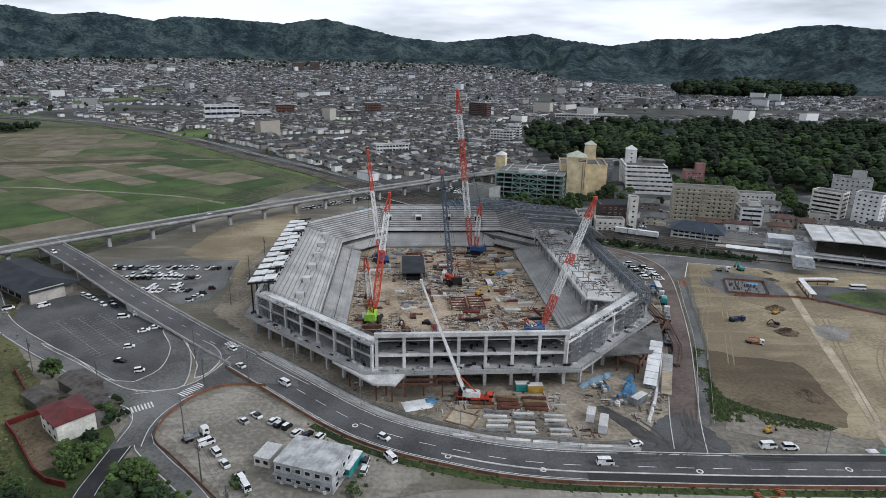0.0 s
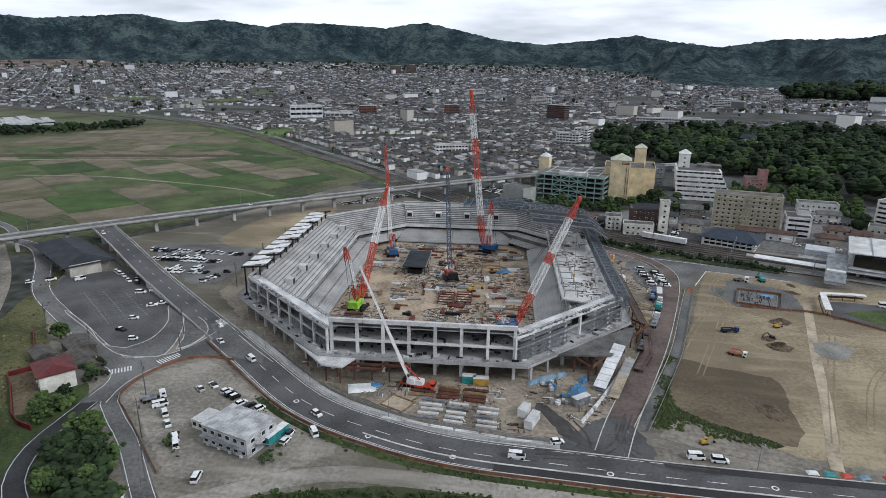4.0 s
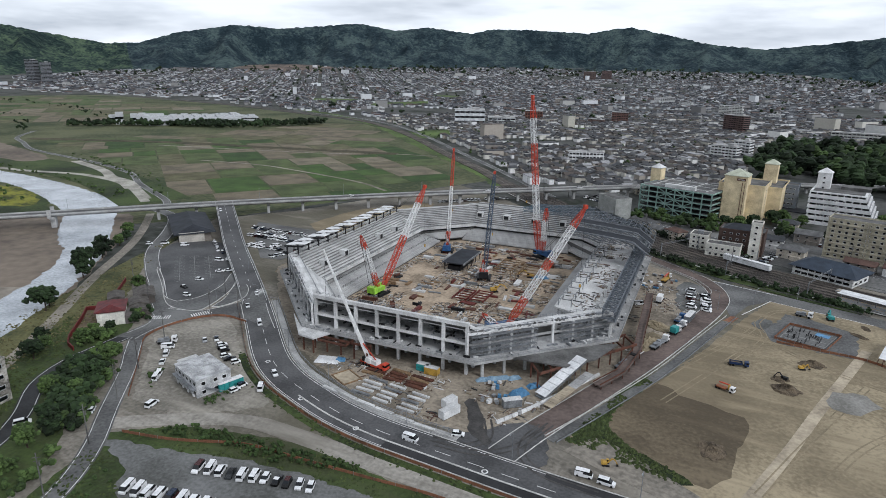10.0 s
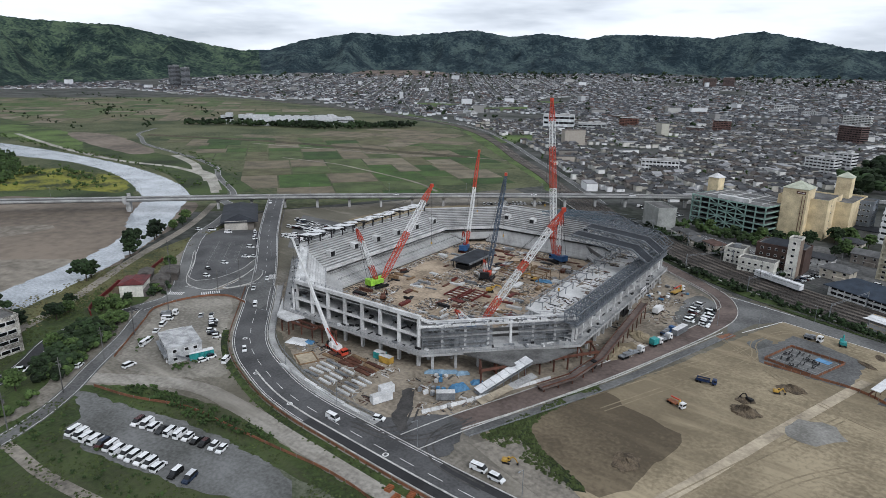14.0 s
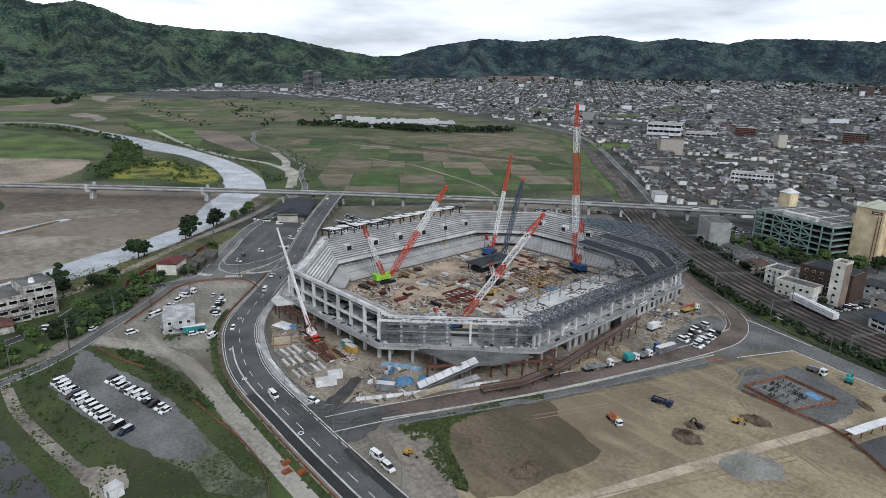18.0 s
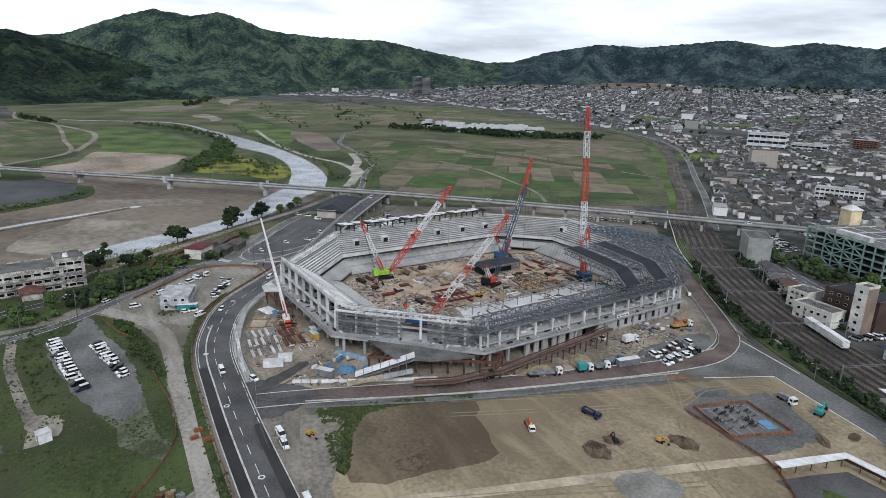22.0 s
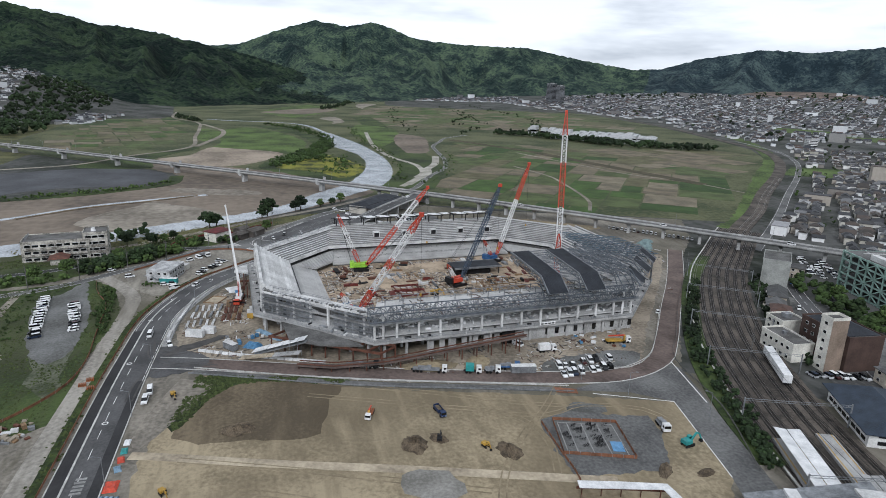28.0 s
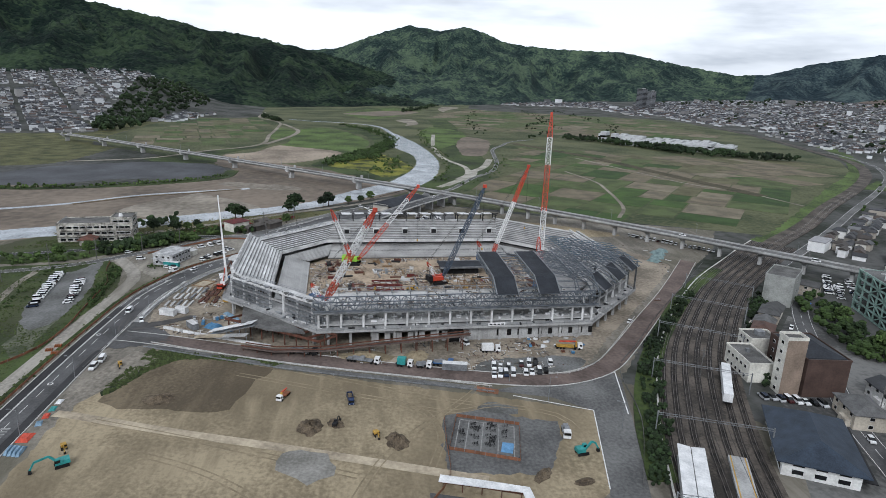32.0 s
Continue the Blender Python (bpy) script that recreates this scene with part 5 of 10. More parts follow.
# steel roof over the north part of the east stand
ROOF = [(41.0, 27.6), (55.5, 26.6), (70.4, 25.4), (77.6, 20.4)]
def roof_frame(name, place, mat=None):
    """One lattice rafter in the plane of its u and z."""
    m = Mesh()
    for (u, z), (w, y) in zip(ROOF, ROOF[1:]):
        n = max(2, int(math.hypot(w - u, y - z) / 2.4))
        m.beam(place(u, z), place(w, y), 0.32)
        if u < 70:
            m.beam(place(u, z - 2.0), place(w, y - 2.0), 0.26)
        for k in range(n):
            p, q = k / n, (k + 1) / n
            a = (u + (w - u) * p, z + (y - z) * p)
            b = (u + (w - u) * q, z + (y - z) * q)
            if u < 70:
                m.beam(place(a[0], a[1]), place(b[0], b[1] - 2.0), 0.15)
                m.beam(place(b[0], b[1]), place(b[0], b[1] - 2.0), 0.15)
    m.beam(place(70.2, 23.5), place(74.5, 17.8), 0.3)
    return put(name, m, mat or m_steel_blue, stadium)
RV = [107, 116, 124.6, 133.4, 142, 150]
for v in RV:
    roof_frame("roof_rafter", lambda u, z, v=v: (u, v, z))
m = Mesh()
for (u, z) in [(41.0 + 2.95 * k, 27.6 - 0.075 * 2.95 * k) for k in range(11)] + [(72.8, 23.8), (75.2, 22.1), (77.5, 20.5)]:
    m.beam((u, 107, z), (u, 150, z), 0.2)
    m.beam((u, 107, z - 1.9), (u, 150, z - 1.9), 0.14)
for a, b in ((116, 124.6), (133.4, 142), (142, 150)):
    for k in range(10):
        u = 41.0 + 2.95 * k
        m.beam((u, a, 27.6 - 0.075 * 2.95 * k), (u + 2.95, b, 27.6 - 0.075 * 2.95 * (k + 1)), 0.14)
put("roof_lattice", m, m_steel_blue, stadium, kind="stuff")
def roof_sheet(prof, a, b, place, n=14):
    """Ribbed dark sheeting along a profile between two positions."""
    m, out = Mesh(), None
    for (u, z), (w, y) in zip(prof, prof[1:]):
        for k in range(n):
            m = Mesh()
            p, q = a + (b - a) * k / n, a + (b - a) * (k + 0.82) / n
            r = a + (b - a) * (k + 1) / n
            m.add([place(u, p, z + 0.35), place(w, p, y + 0.35), place(w, q, y + 0.35), place(u, q, z + 0.35), place(u, r, z + 0.27), place(w, r, y + 0.27)], [(0, 1, 2, 3), (3, 2, 5, 4)])
            m.add([place(u, p, z + 0.2), place(w, p, y + 0.2), place(w, r, y + 0.2), place(u, r, z + 0.2)], [(3, 2, 1, 0)])
            out = put("roof_sheet", m, m_roof_dark, stadium)
    for (u, z), (w, y) in zip(prof, prof[1:]):
        for q in (a, b):
            put("roof_verge", Mesh().beam(place(u, q, z + 0.35), place(w, q, y + 0.35), 0.3, 0.5), m_steel, stadium)
    return out
for a, b in ((107.2, 116), (124.6, 133.4)):
    roof_sheet(ROOF, a, b, lambda u, p, z: (u, p, z))

# steel roof on the north-east chamfer: the same rafters square to the chamfer
ne_a, ne_b = Vector((76.5, 150)), Vector((37.5, 188))
ne_d = (ne_b - ne_a).normalized()
ne_n = Vector((ne_d.y, -ne_d.x))
def ne_place(u, s, z):
    p = ne_a + ne_d * s + ne_n * (u - 76.5)
    return (p.x, p.y, z)
NE_L = (ne_b - ne_a).length
for k in range(7):
    s = 3 + (NE_L - 6) * k / 6
    roof_frame("roof_rafter", lambda u, z, s=s: ne_place(u, s, z - 1.0))
for a, b in ((5, 14), (22, 32), (41, 49)):
    roof_sheet([(p[0], p[1] - 1.0) for p in ROOF[2:]], a, b, ne_place, 10)
m = Mesh()
for k in range(13):
    u = 41 + 2.95 * k
    z = 26.6 - 0.075 * 2.95 * k if u < 70.4 else 24.4 - (u - 70.4) * 0.69
    m.beam(ne_place(u, 2, z), ne_place(u, NE_L - 2, z), 0.2)
    m.beam(ne_place(u, 2, z - 1.8), ne_place(u, NE_L - 2, z - 1.8), 0.14)
for k in range(24):
    s = 2 + k * 2.1
    m.beam(ne_place(44 + (k % 5) * 6, s, 26), ne_place(52 + (k % 5) * 6, s + 2.4, 24.5), 0.14)
put("roof_lattice", m, m_steel_blue, stadium, kind="stuff")
# north side roof steel, east part
m = Mesh()
for k in range(9):
    u = 4 + k * 4.3
    m.beam((u, 152, 25.8), (u, 189, 21.0), 0.3)
    m.beam((u, 152, 23.8), (u, 186, 19.5), 0.24)
    for j in range(9):
        v = 152 + j * 4.0
        m.beam((u, v, 25.8 - (v - 152) * 0.13), (u, v + 4, 23.3 - (v - 152) * 0.127), 0.16)
for j in range(12):
    v = 152 + j * 3.3
    m.beam((4, v, 25.8 - (v - 152) * 0.13), (38.5, v, 25.8 - (v - 152) * 0.13), 0.18)
    m.beam((4, v, 23.8 - (v - 152) * 0.127), (38.5, v, 23.8 - (v - 152) * 0.127), 0.14)
put("roof_grid", m, M("dark_blue_steel", (0.12, 0.19, 0.25), (0.08, 0.13, 0.175), 0.5, 6, 0.55, 0.2, 0.05), stadium, "dark blue steel roof grid")
m = Mesh()
for k in range(5):
    for j in (0, 1):
        m.box(8 + k * 7.2, 187.5, 7, 0.6, 0.6, 14)
put("roof_posts", m, m_steel, stadium)

# east ground floor front with openings
m = Mesh()
m.box(73.3, 123.5, 0.1, 0.6, 54, 5.9)
put("east_wall", m, m_conc, stadium, "grey concrete ground-floor wall")
# Openings and gateway are solid dark boxes, their inner shade put into the colour.
slot = Mesh().box(0, 0, 0, 0.2, 1.7, 2.6).data("window_opening", m_glass)
for k in range(10):
    piece("window_opening", slot, stadium, 73.7, 110 + k * 4.4, 1.6)
m = Mesh()
for k in range(9):
    m.box(73.3, 60 + k * 4.6, 0.1, 0.6, 2.2, 5.9)
m.box(73.3, 78, 4.4, 0.6, 40, 1.6)
put("east_wall", m, m_conc, stadium, "grey concrete ground-floor wall")
put("gateway", Mesh().box(74.8, 92, 0.1, 0.4, 5.5, 5.6), m_steel_dark, stadium, "dark service gateway")
# ramp down from the deck along the east side
rl = [(81.5, 96, 6.2), (82.0, 80, 5.2), (82.5, 60, 3.9), (83.2, 40, 2.7), (80, 22, 1.8), (74, 10, 1.4)]
put("access_ramp", Mesh().section(rl, [(-1.5, 0), (1.5, 0), (1.5, -0.35), (-1.5, -0.35)]), m_brown_road, stadium, "long temporary access ramp of brown plates")
for s in (1.4, -1.4):
    put("ramp_parapet", Mesh().section(shifted(rl, s), [(-0.06, 0.45), (-0.06, 0.9), (0.06, 0.9), (0.06, 0.45)]), m_steel_rust, stadium)
    for q in along(rl, 6.0, 3.0):
        put("ramp_post", Mesh().beam((q[0] - math.sin(q[3]) * s, q[1] + math.cos(q[3]) * s, 0.1), (q[0] - math.sin(q[3]) * s, q[1] + math.cos(q[3]) * s, q[2] - 0.5), 0.35), m_steel_rust, stadium)
# rusty temporary steel under the south-east deck
m = Mesh()
for k in range(9):
    for r in (0, 1):
        u, v = 52 + k * 3.2, 8 + k * 4.6 - r * 6
        m.beam((u + r * 4, v, 0.1), (u + r * 4, v, 6.0), 0.5)
    m.beam((52 + k * 3.2, 8 + k * 4.6, 5.6), (57 + k * 3.2, 1 + k * 4.6, 5.6), 0.4, 0.8)
m.beam((52, 8, 6.0), (78, 45, 6.0), 0.4, 0.9)
m.beam((57, 1, 6.0), (83, 38, 6.0), 0.4, 0.9)
put("temporary_steel", m, m_steel_rust, stadium, "rusty steel supports")
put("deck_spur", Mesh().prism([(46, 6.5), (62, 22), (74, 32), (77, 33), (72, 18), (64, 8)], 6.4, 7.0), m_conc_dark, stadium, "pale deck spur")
# south-west spur on dark posts
put("deck_spur", Mesh().prism([(-46, 6), (-35, -3.9), (-22, -4.0), (-25, -10.5), (-32, -9.5)], 6.3, 7.0), m_conc_pale, stadium, "pale deck spur")
m = Mesh()
for u, v in ((-31, -8), (-26, -9), (-22, -6), (-16, -6), (-10, -6.5), (-28, -5), (-4, -5), (-40, 1)):
    m.beam((u, v, 0.1), (u, v, 6.3), 0.45)
m.beam((-30, -6.2, 6.0), (-3, -6.2, 6.0), 0.5, 0.8).beam((-24, -9, 6.0), (-12, -9, 6.0), 0.5, 0.8).beam((-12, -9, 6.0), (-12, -4, 6.0), 0.5, 0.8).beam((-3, -9, 4.0), (-7, -5, 6.6), 0.5, 0.8)
put("temporary_steel", m, m_steel_rust, stadium, "rusty steel supports")

# railings on posts along the deck's edge and the rims
def railing(a, b, z, h=1.1, step=2.0, mat=None):
    a, b = Vector(a), Vector(b)
    n = max(2, int((b - a).length / step))
    m = Mesh()
    for k in range(n + 1):
        p = a.lerp(b, k / n)
        m.beam((*p, z), (*p, z + h), 0.08)
    for q in (0.5, 1.0):
        m.beam((*a, z + h * q), (*b, z + h * q), 0.07)
    put("railing", m, mat or m_steel, stadium)
for i in range(8):
    railing(DECK[i], DECK[(i + 1) % 8], 7.1)
    if i in (3, 4, 5, 6, 7, 0):
        railing(UP_F[i], UP_F[(i + 1) % 8], 9.1, 0.9)
railing((-31, 1.0), (31, 1.0), 19.3, 1.0)
for q in (0.35, 0.7):
    railing(Vector(LOW_F[6]).lerp(Vector(LOW_B[6]), q), Vector(LOW_F[7]).lerp(Vector(LOW_B[7]), q), 1.2 + 5.4 * q, 0.9, 3.0, m_steel_dark)
# goods, trestles and formwork left on the stands and the deck
def litter(name, spots, n, seed, mats, label):
    r = random.Random(seed)
    ms = [Mesh() for _ in mats]
    for _ in range(n):
        (u0, v0, z0), (u1, v1, z1), wid = r.choice(spots)
        t, w = r.random(), r.uniform(-wid, wid)
        d = Vector((u1 - u0, v1 - v0)).normalized()
        u, v, z = u0 + (u1 - u0) * t - d.y * w, v0 + (v1 - v0) * t + d.x * w, z0 + (z1 - z0) * t
        ang = math.atan2(d.y, d.x) + r.choice((0, 0, 1.57)) + r.gauss(0, 0.1)
        ms[r.randrange(len(ms))].box(u, v, z, r.uniform(0.5, 2.6), r.uniform(0.2, 0.8), r.uniform(0.15, 0.8), ang)
    for m, mt in zip(ms, mats):
        put(name, m, mt, stadium, label, kind="stuff")
deck_mid = [((a[0] * 0.97, a[1] + (92 - a[1]) * 0.035, 7.02), (b[0] * 0.97, b[1] + (92 - b[1]) * 0.035, 7.02), 2.0) for a, b in zip(DECK, DECK[1:] + DECK[:1])]
litter("deck_stuff", deck_mid, 230, 71, (m_steel, m_conc_pale, m_steel_dark), "site goods left on the deck")
litter("floor_stuff", [((-30, 5, 11.76), (30, 5, 11.76), 4.0), ((-30, 7, 7.02), (30, 7, 7.02), 4.0)], 110, 72, (m_steel, m_steel_dark), "site goods left on the floors")
litter("floor_stuff", [((67, 40, 8.31), (67, 148, 8.31), 5.0)], 200, 73, (m_steel, m_conc_pale, m_white_sheet), "site goods left on the floors")
litter("rim_stuff", [((*Vector(WALL[1]).lerp(Vector(WALL[2]), 0.03), 15.52), (*Vector(WALL[1]).lerp(Vector(WALL[2]), 0.97), 15.52), 0.1), ((*Vector(WALL[7]).lerp(Vector(WALL[0]), 0.03), 15.52), (*Vector(WALL[7]).lerp(Vector(WALL[0]), 0.97), 15.52), 0.1)], 70, 74, (m_steel, m_conc_dark), "site goods on the rim slab")
# propping frames standing in the lower east stand
m = Mesh()
for k in range(14):
    v = 46 + k * 7.4
    for u in (51.5, 56.5):
        m.beam((u, v, 6.0), (u, v, 16.2), 0.3)
    m.beam((51.5, v, 15.8), (56.5, v, 15.8), 0.25)
    if k < 13:
        m.beam((51.5, v, 15.8), (51.5, v + 7.4, 15.8), 0.22).beam((56.5, v, 15.8), (56.5, v + 7.4, 15.8), 0.22).beam((51.5, v, 13.2), (51.5, v + 7.4, 15.8), 0.15)
put("propping_frame", m, m_steel, stadium, "grey steel propping frame", kind="stuff")
sign = put("sign_board", Mesh().box(77.0, 108, 7.3, 0.12, 7.0, 1.3), m_white, stadium, "white sign board with unreadable bars")
for k in range(4):
    put("sign_bar", Mesh().box(77.09, 105.6 + k * 1.6, 7.65, 0.05, 1.1, 0.5), m_steel_dark, sign)

# ---- cranes ----
def lattice(m, p, q, w0, w1, bay=2.2, bar=0.2, taper=0.12, mi=lambda t: 0):
    """A four-corner lattice boom from p to q; mi gives the paint by the way along."""
    p, q = Vector(p), Vector(q)
    d = q - p
    L = d.length
    d.normalize()
    up = Vector((0, 0, 1)) if abs(d.z) < 0.95 else Vector((0, 1, 0))
    a = d.cross(up).normalized()
    b = a.cross(d).normalized()
    n = max(3, int(L / bay))
    def corner(t, i):
        e = min(1.0, t / taper, (1 - t) / taper) if taper else 1.0
        w = (w0 + (w1 - w0) * t) * (0.35 + 0.65 * e) / 2
        s, r = ((-1, -1), (1, -1), (1, 1), (-1, 1))[i]
        return p + d * (L * t) + a * (w * s) + b * (w * r)
    for k in range(n):
        t, u = k / n, (k + 1) / n
        c = mi((t + u) / 2)
        for i in range(4):
            j = (i + 1) % 4
            m.beam(corner(t, i), corner(u, i), bar, mi=c)
            m.beam(corner(t, i if k % 2 else j), corner(u, j if k % 2 else i), bar * 0.7, mi=c)
            m.beam(corner(u, i), corner(u, j), bar * 0.6, mi=c)

m_navy_boom = M("navy_crane_paint", (0.10, 0.14, 0.20), (0.07, 0.10, 0.145), 0.5, 6, 0.5)
def crawler(name, x, y, rot, body, tip, mast=None, label="", paint=None, width=1.9, reach=2.5, tone=None, ropes=True):
    """A crawler crane: tracks, turning body with counterweight and cab, lattice boom, back mast and ropes. tip and mast in world metres."""
    t = thing(name, x, y, 0.16, rot, label, "crane", "cranes on the site")
    inv = t.matrix_basis.inverted()
    tip = inv @ Vector(tip)
    for s in (-1, 1):
        tr = Mesh()
        prof = [(-4.2, 0.5), (-3.7, 0.0), (3.7, 0.0), (4.2, 0.5), (4.2, 0.95), (3.7, 1.4), (-3.7, 1.4), (-4.2, 0.95)]
        o = s * 2.9
        vs = [(u, o - 0.5, z) for u, z in prof] + [(u, o + 0.5, z) for u, z in prof]
        tr.add(vs, [tuple(range(8)), tuple(range(8, 16))[::-1]] + [(i, 8 + i, 8 + (i + 1) % 8, (i + 1) % 8) for i in range(8)])
        put("crawler_track", tr, m_steel_dark, t)
    put("undercarriage", Mesh().box(0, 0, 0.6, 3.4, 5.0, 0.9).cyl((0, 0, 1.4), (0, 0, 2.0), 1.5, n=14), m_steel_dark, t)
    put("machine_house", Mesh().box(-1.0, 1.05, 2.0, 6.6, 1.5, 2.2, taper=0.03).box(-1.0, -1.05, 2.0, 6.6, 1.5, 2.0, taper=0.03).box(-0.5, 0, 1.9, 7.4, 1.4, 0.7), body, t)
    put("counterweight", Mesh().box(-5.0, 0, 2.0, 2.2, 4.6, 2.9, taper=0.04), paint or body, t)
    cab = put("cab", Mesh().box(2.9, 1.9, 1.9, 2.0, 1.3, 2.3, taper=0.08), body, t)
    put("cab_window", Mesh().box(3.0, 1.9, 2.9, 2.06, 1.34, 0.9), m_glass, cab)
    foot = Vector((reach * (1 if tip.x >= 0 else 1), 0, 2.4))
    m = Mesh()
    lattice(m, foot, tip, width, width * 0.85, mi=tone or (lambda q: 1 if 0.35 < q < 0.8 else 0), bar=0.26)
    put("boom", m, [m_red, m_white, m_navy_boom], t, "lattice boom")
    head = Mesh().box(tip.x, tip.y, tip.z - 0.6, 1.6, 1.2, 1.6)
    put("boom_head", head, m_red, t)
    back = inv @ Vector(mast) if mast else Vector((-5.0, 0, 11.0))
    m = Mesh()
    lattice(m, Vector((-0.5, 0, 2.6)), back, width * 0.8, width * 0.7, mi=lambda q: 1 if 0.3 < q < 0.75 else 0, bar=0.24)
    put("back_mast", m, [m_red, m_white], t, "red and white back mast")
    if ropes:
        r = Mesh()
        for s in (-0.5, 0.5):
            r.beam(back + Vector((0, s, 0)), tip + Vector((0, s, 0)), 0.09)
            r.beam(back + Vector((0, s, 0)), Vector((-5.2, s * 3, 4.6)), 0.12)
        put("ropes", r, m_steel_dark, t)
    hz = max(4.0, tip.z * 0.35)
    put("hook_rope", Mesh().beam(tip, (tip.x + 0.3, tip.y, hz), 0.08), m_steel_dark, t)
    put("hook_block", Mesh().box(tip.x + 0.3, tip.y, hz - 1.2, 0.7, 0.5, 1.3), m_yellow, t)
    return t

crawler("crawler_crane", -24, 233, radians(84), m_green, (-19.2, 268, 45.5), (-25.3, 221, 31), "lime-green crawler crane with a red and white lattice boom", m_green, 2.3, tone=lambda q: 1 if 0.52 < q < 0.85 else 0)
crawler("crawler_crane", 24, 326, radians(160), m_blue, (12.6, 329.6, 87.4), (26, 324, 29), "tall blue crawler crane with a long red and white boom", m_blue, 2.6, tone=lambda q: 1 if (0.22 < q < 0.46 or 0.72 < q < 0.86) else 0)
crawler("crawler_crane", 42, 220, radians(42), m_blue, (66.5, 243.5, 50), (36, 215, 9), "blue crawler crane with its boom leaning over the east stand", m_blue, 2.3, tone=lambda q: 1 if (0.22 < q < 0.5 or 0.58 < q < 0.85) else 0)
crawler("crawler_crane", 10.2, 277, radians(110), m_red, (4.5, 300, 50), (12, 271, 12), "crawler crane with a slim dark lattice boom", m_steel_dark, 1.9, tone=lambda q: 2)
crawler("crawler_crane", -27, 310, radians(111), m_blue, (-35.4, 333, 55.4), (-24, 303, 14), "blue crawler crane with a slim red and white boom", m_blue, 1.7, tone=lambda q: 1 if (0.15 < q < 0.6) else 0)

# telescopic truck crane in the south yard
tc = thing("truck_crane", 13.8, 171.3, 0.1, radians(170), "white and red truck crane with a long telescopic boom and outriggers", "crane", "cranes on the site")
inv = tc.matrix_basis.inverted()
put("chassis", Mesh().box(0, 0, 0.7, 11.5, 2.6, 0.8), m_red, tc)
cabt = put("cab", Mesh().box(-5.0, 0, 1.2, 1.9, 2.5, 1.7, taper=0.08), m_red, tc)
put("cab_window", Mesh().box(-5.5, 0, 2.0, 1.2, 2.54, 0.6), m_glass, cabt)
put("upper_body", Mesh().box(0.8, 0, 1.5, 5.6, 2.6, 1.5, taper=0.06).box(1.6, 1.0, 1.5, 1.8, 1.2, 2.0, taper=0.1), m_white, tc)
put("counterweight", Mesh().box(4.2, 0, 1.6, 1.3, 2.7, 1.5), m_steel_dark, tc)
wheel_me = Mesh().cyl((0, -0.22, 0.6), (0, 0.22, 0.6), 0.6, n=12).data("wheel", m_rubber)
for u in (-4.4, -2.8, 1.4, 2.8, 4.2):
    for s in (-1.15, 1.15):
        piece("wheel", wheel_me, tc, u, s)
for u in (-3.6, 5.2):
    for s in (-1, 1):
        o = put("outrigger", Mesh().beam((u, 0, 0.9), (u, s * 3.6, 0.9), 0.35).beam((u, s * 3.6, 0.0), (u, s * 3.6, 1.0), 0.25), m_steel_dark, tc)
        put("outrigger_pad", Mesh().box(u, s * 3.6, 0, 0.8, 0.8, 0.1), m_steel, o)
tip = inv @ Vector((-3.0, 166.9, 41.6))
f = Vector((3.2, 0, 3.0))
for k in range(5):
    a, b = f.lerp(tip, 0.2 * k - (0.01 if k else 0)), f.lerp(tip, 0.2 * (k + 1))
    put("boom_section", Mesh().beam(a, b, 1.0 - 0.13 * k, 1.15 - 0.14 * k), m_white, tc)
put("boom_head", Mesh().box(tip.x, tip.y, tip.z - 0.4, 0.8, 0.6, 0.9), m_white, tc)
put("lift_ram", Mesh().cyl((-1.0, 0, 2.6), f.lerp(tip, 0.16) + Vector((-0.4, 0, -0.4)), 0.22), m_red, tc)
put("hook_rope", Mesh().beam(tip, (tip.x, tip.y, 22), 0.06).box(tip.x, tip.y, 21, 0.5, 0.4, 1.0), m_steel_dark, tc)

# ---- the town: thousands of houses as one mass, by districts ----
# Far house palettes lean blue, a slight distance haze put into the colours.
m_wall_mix = palette("house_walls", [(0.49, 0.50, 0.51), (0.35, 0.345, 0.335), (0.60, 0.61, 0.625), (0.265, 0.258, 0.255), (0.44, 0.435, 0.42), (0.2, 0.204, 0.212), (0.67, 0.68, 0.70), (0.545, 0.555, 0.57)], 0.8, False, dirt=0.2)
m_roof_mix = palette("house_roofs", [(0.085, 0.09, 0.105), (0.13, 0.135, 0.15), (0.06, 0.065, 0.08), (0.2, 0.205, 0.215), (0.12, 0.09, 0.075), (0.07, 0.08, 0.10), (0.26, 0.265, 0.28), (0.15, 0.10, 0.085), (0.09, 0.095, 0.11), (0.07, 0.075, 0.085), (0.15, 0.155, 0.17), (0.08, 0.085, 0.1), (0.28, 0.29, 0.3), (0.06, 0.065, 0.075), (0.42, 0.43, 0.44), (0.13, 0.095, 0.08)], 0.7, False, dirt=0.3)
m_wall_near = palette("near_house_walls", [(0.6, 0.58, 0.53), (0.5, 0.475, 0.42), (0.7, 0.69, 0.67), (0.42, 0.38, 0.33), (0.6, 0.595, 0.58), (0.3, 0.275, 0.25), (0.74, 0.74, 0.73)], 0.8, False, dirt=0.2)
m_roof_near = palette("near_house_roofs", [(0.10, 0.088, 0.08), (0.085, 0.088, 0.1), (0.115, 0.1, 0.09), (0.07, 0.072, 0.08), (0.14, 0.112, 0.098), (0.1, 0.105, 0.115), (0.14, 0.142, 0.15), (0.08, 0.082, 0.09), (0.22, 0.222, 0.23), (0.11, 0.11, 0.115), (0.36, 0.36, 0.37)], 0.7, False, dirt=0.3)
def house(m, w, x, y, z, sx, sy, h, rh, rot, hip, windows=False):
    w.box(x, y, z, sx, sy, h, rot)
    m.gable(x, y, z + h, sx, sy, rh, rot, 0.6, hip)

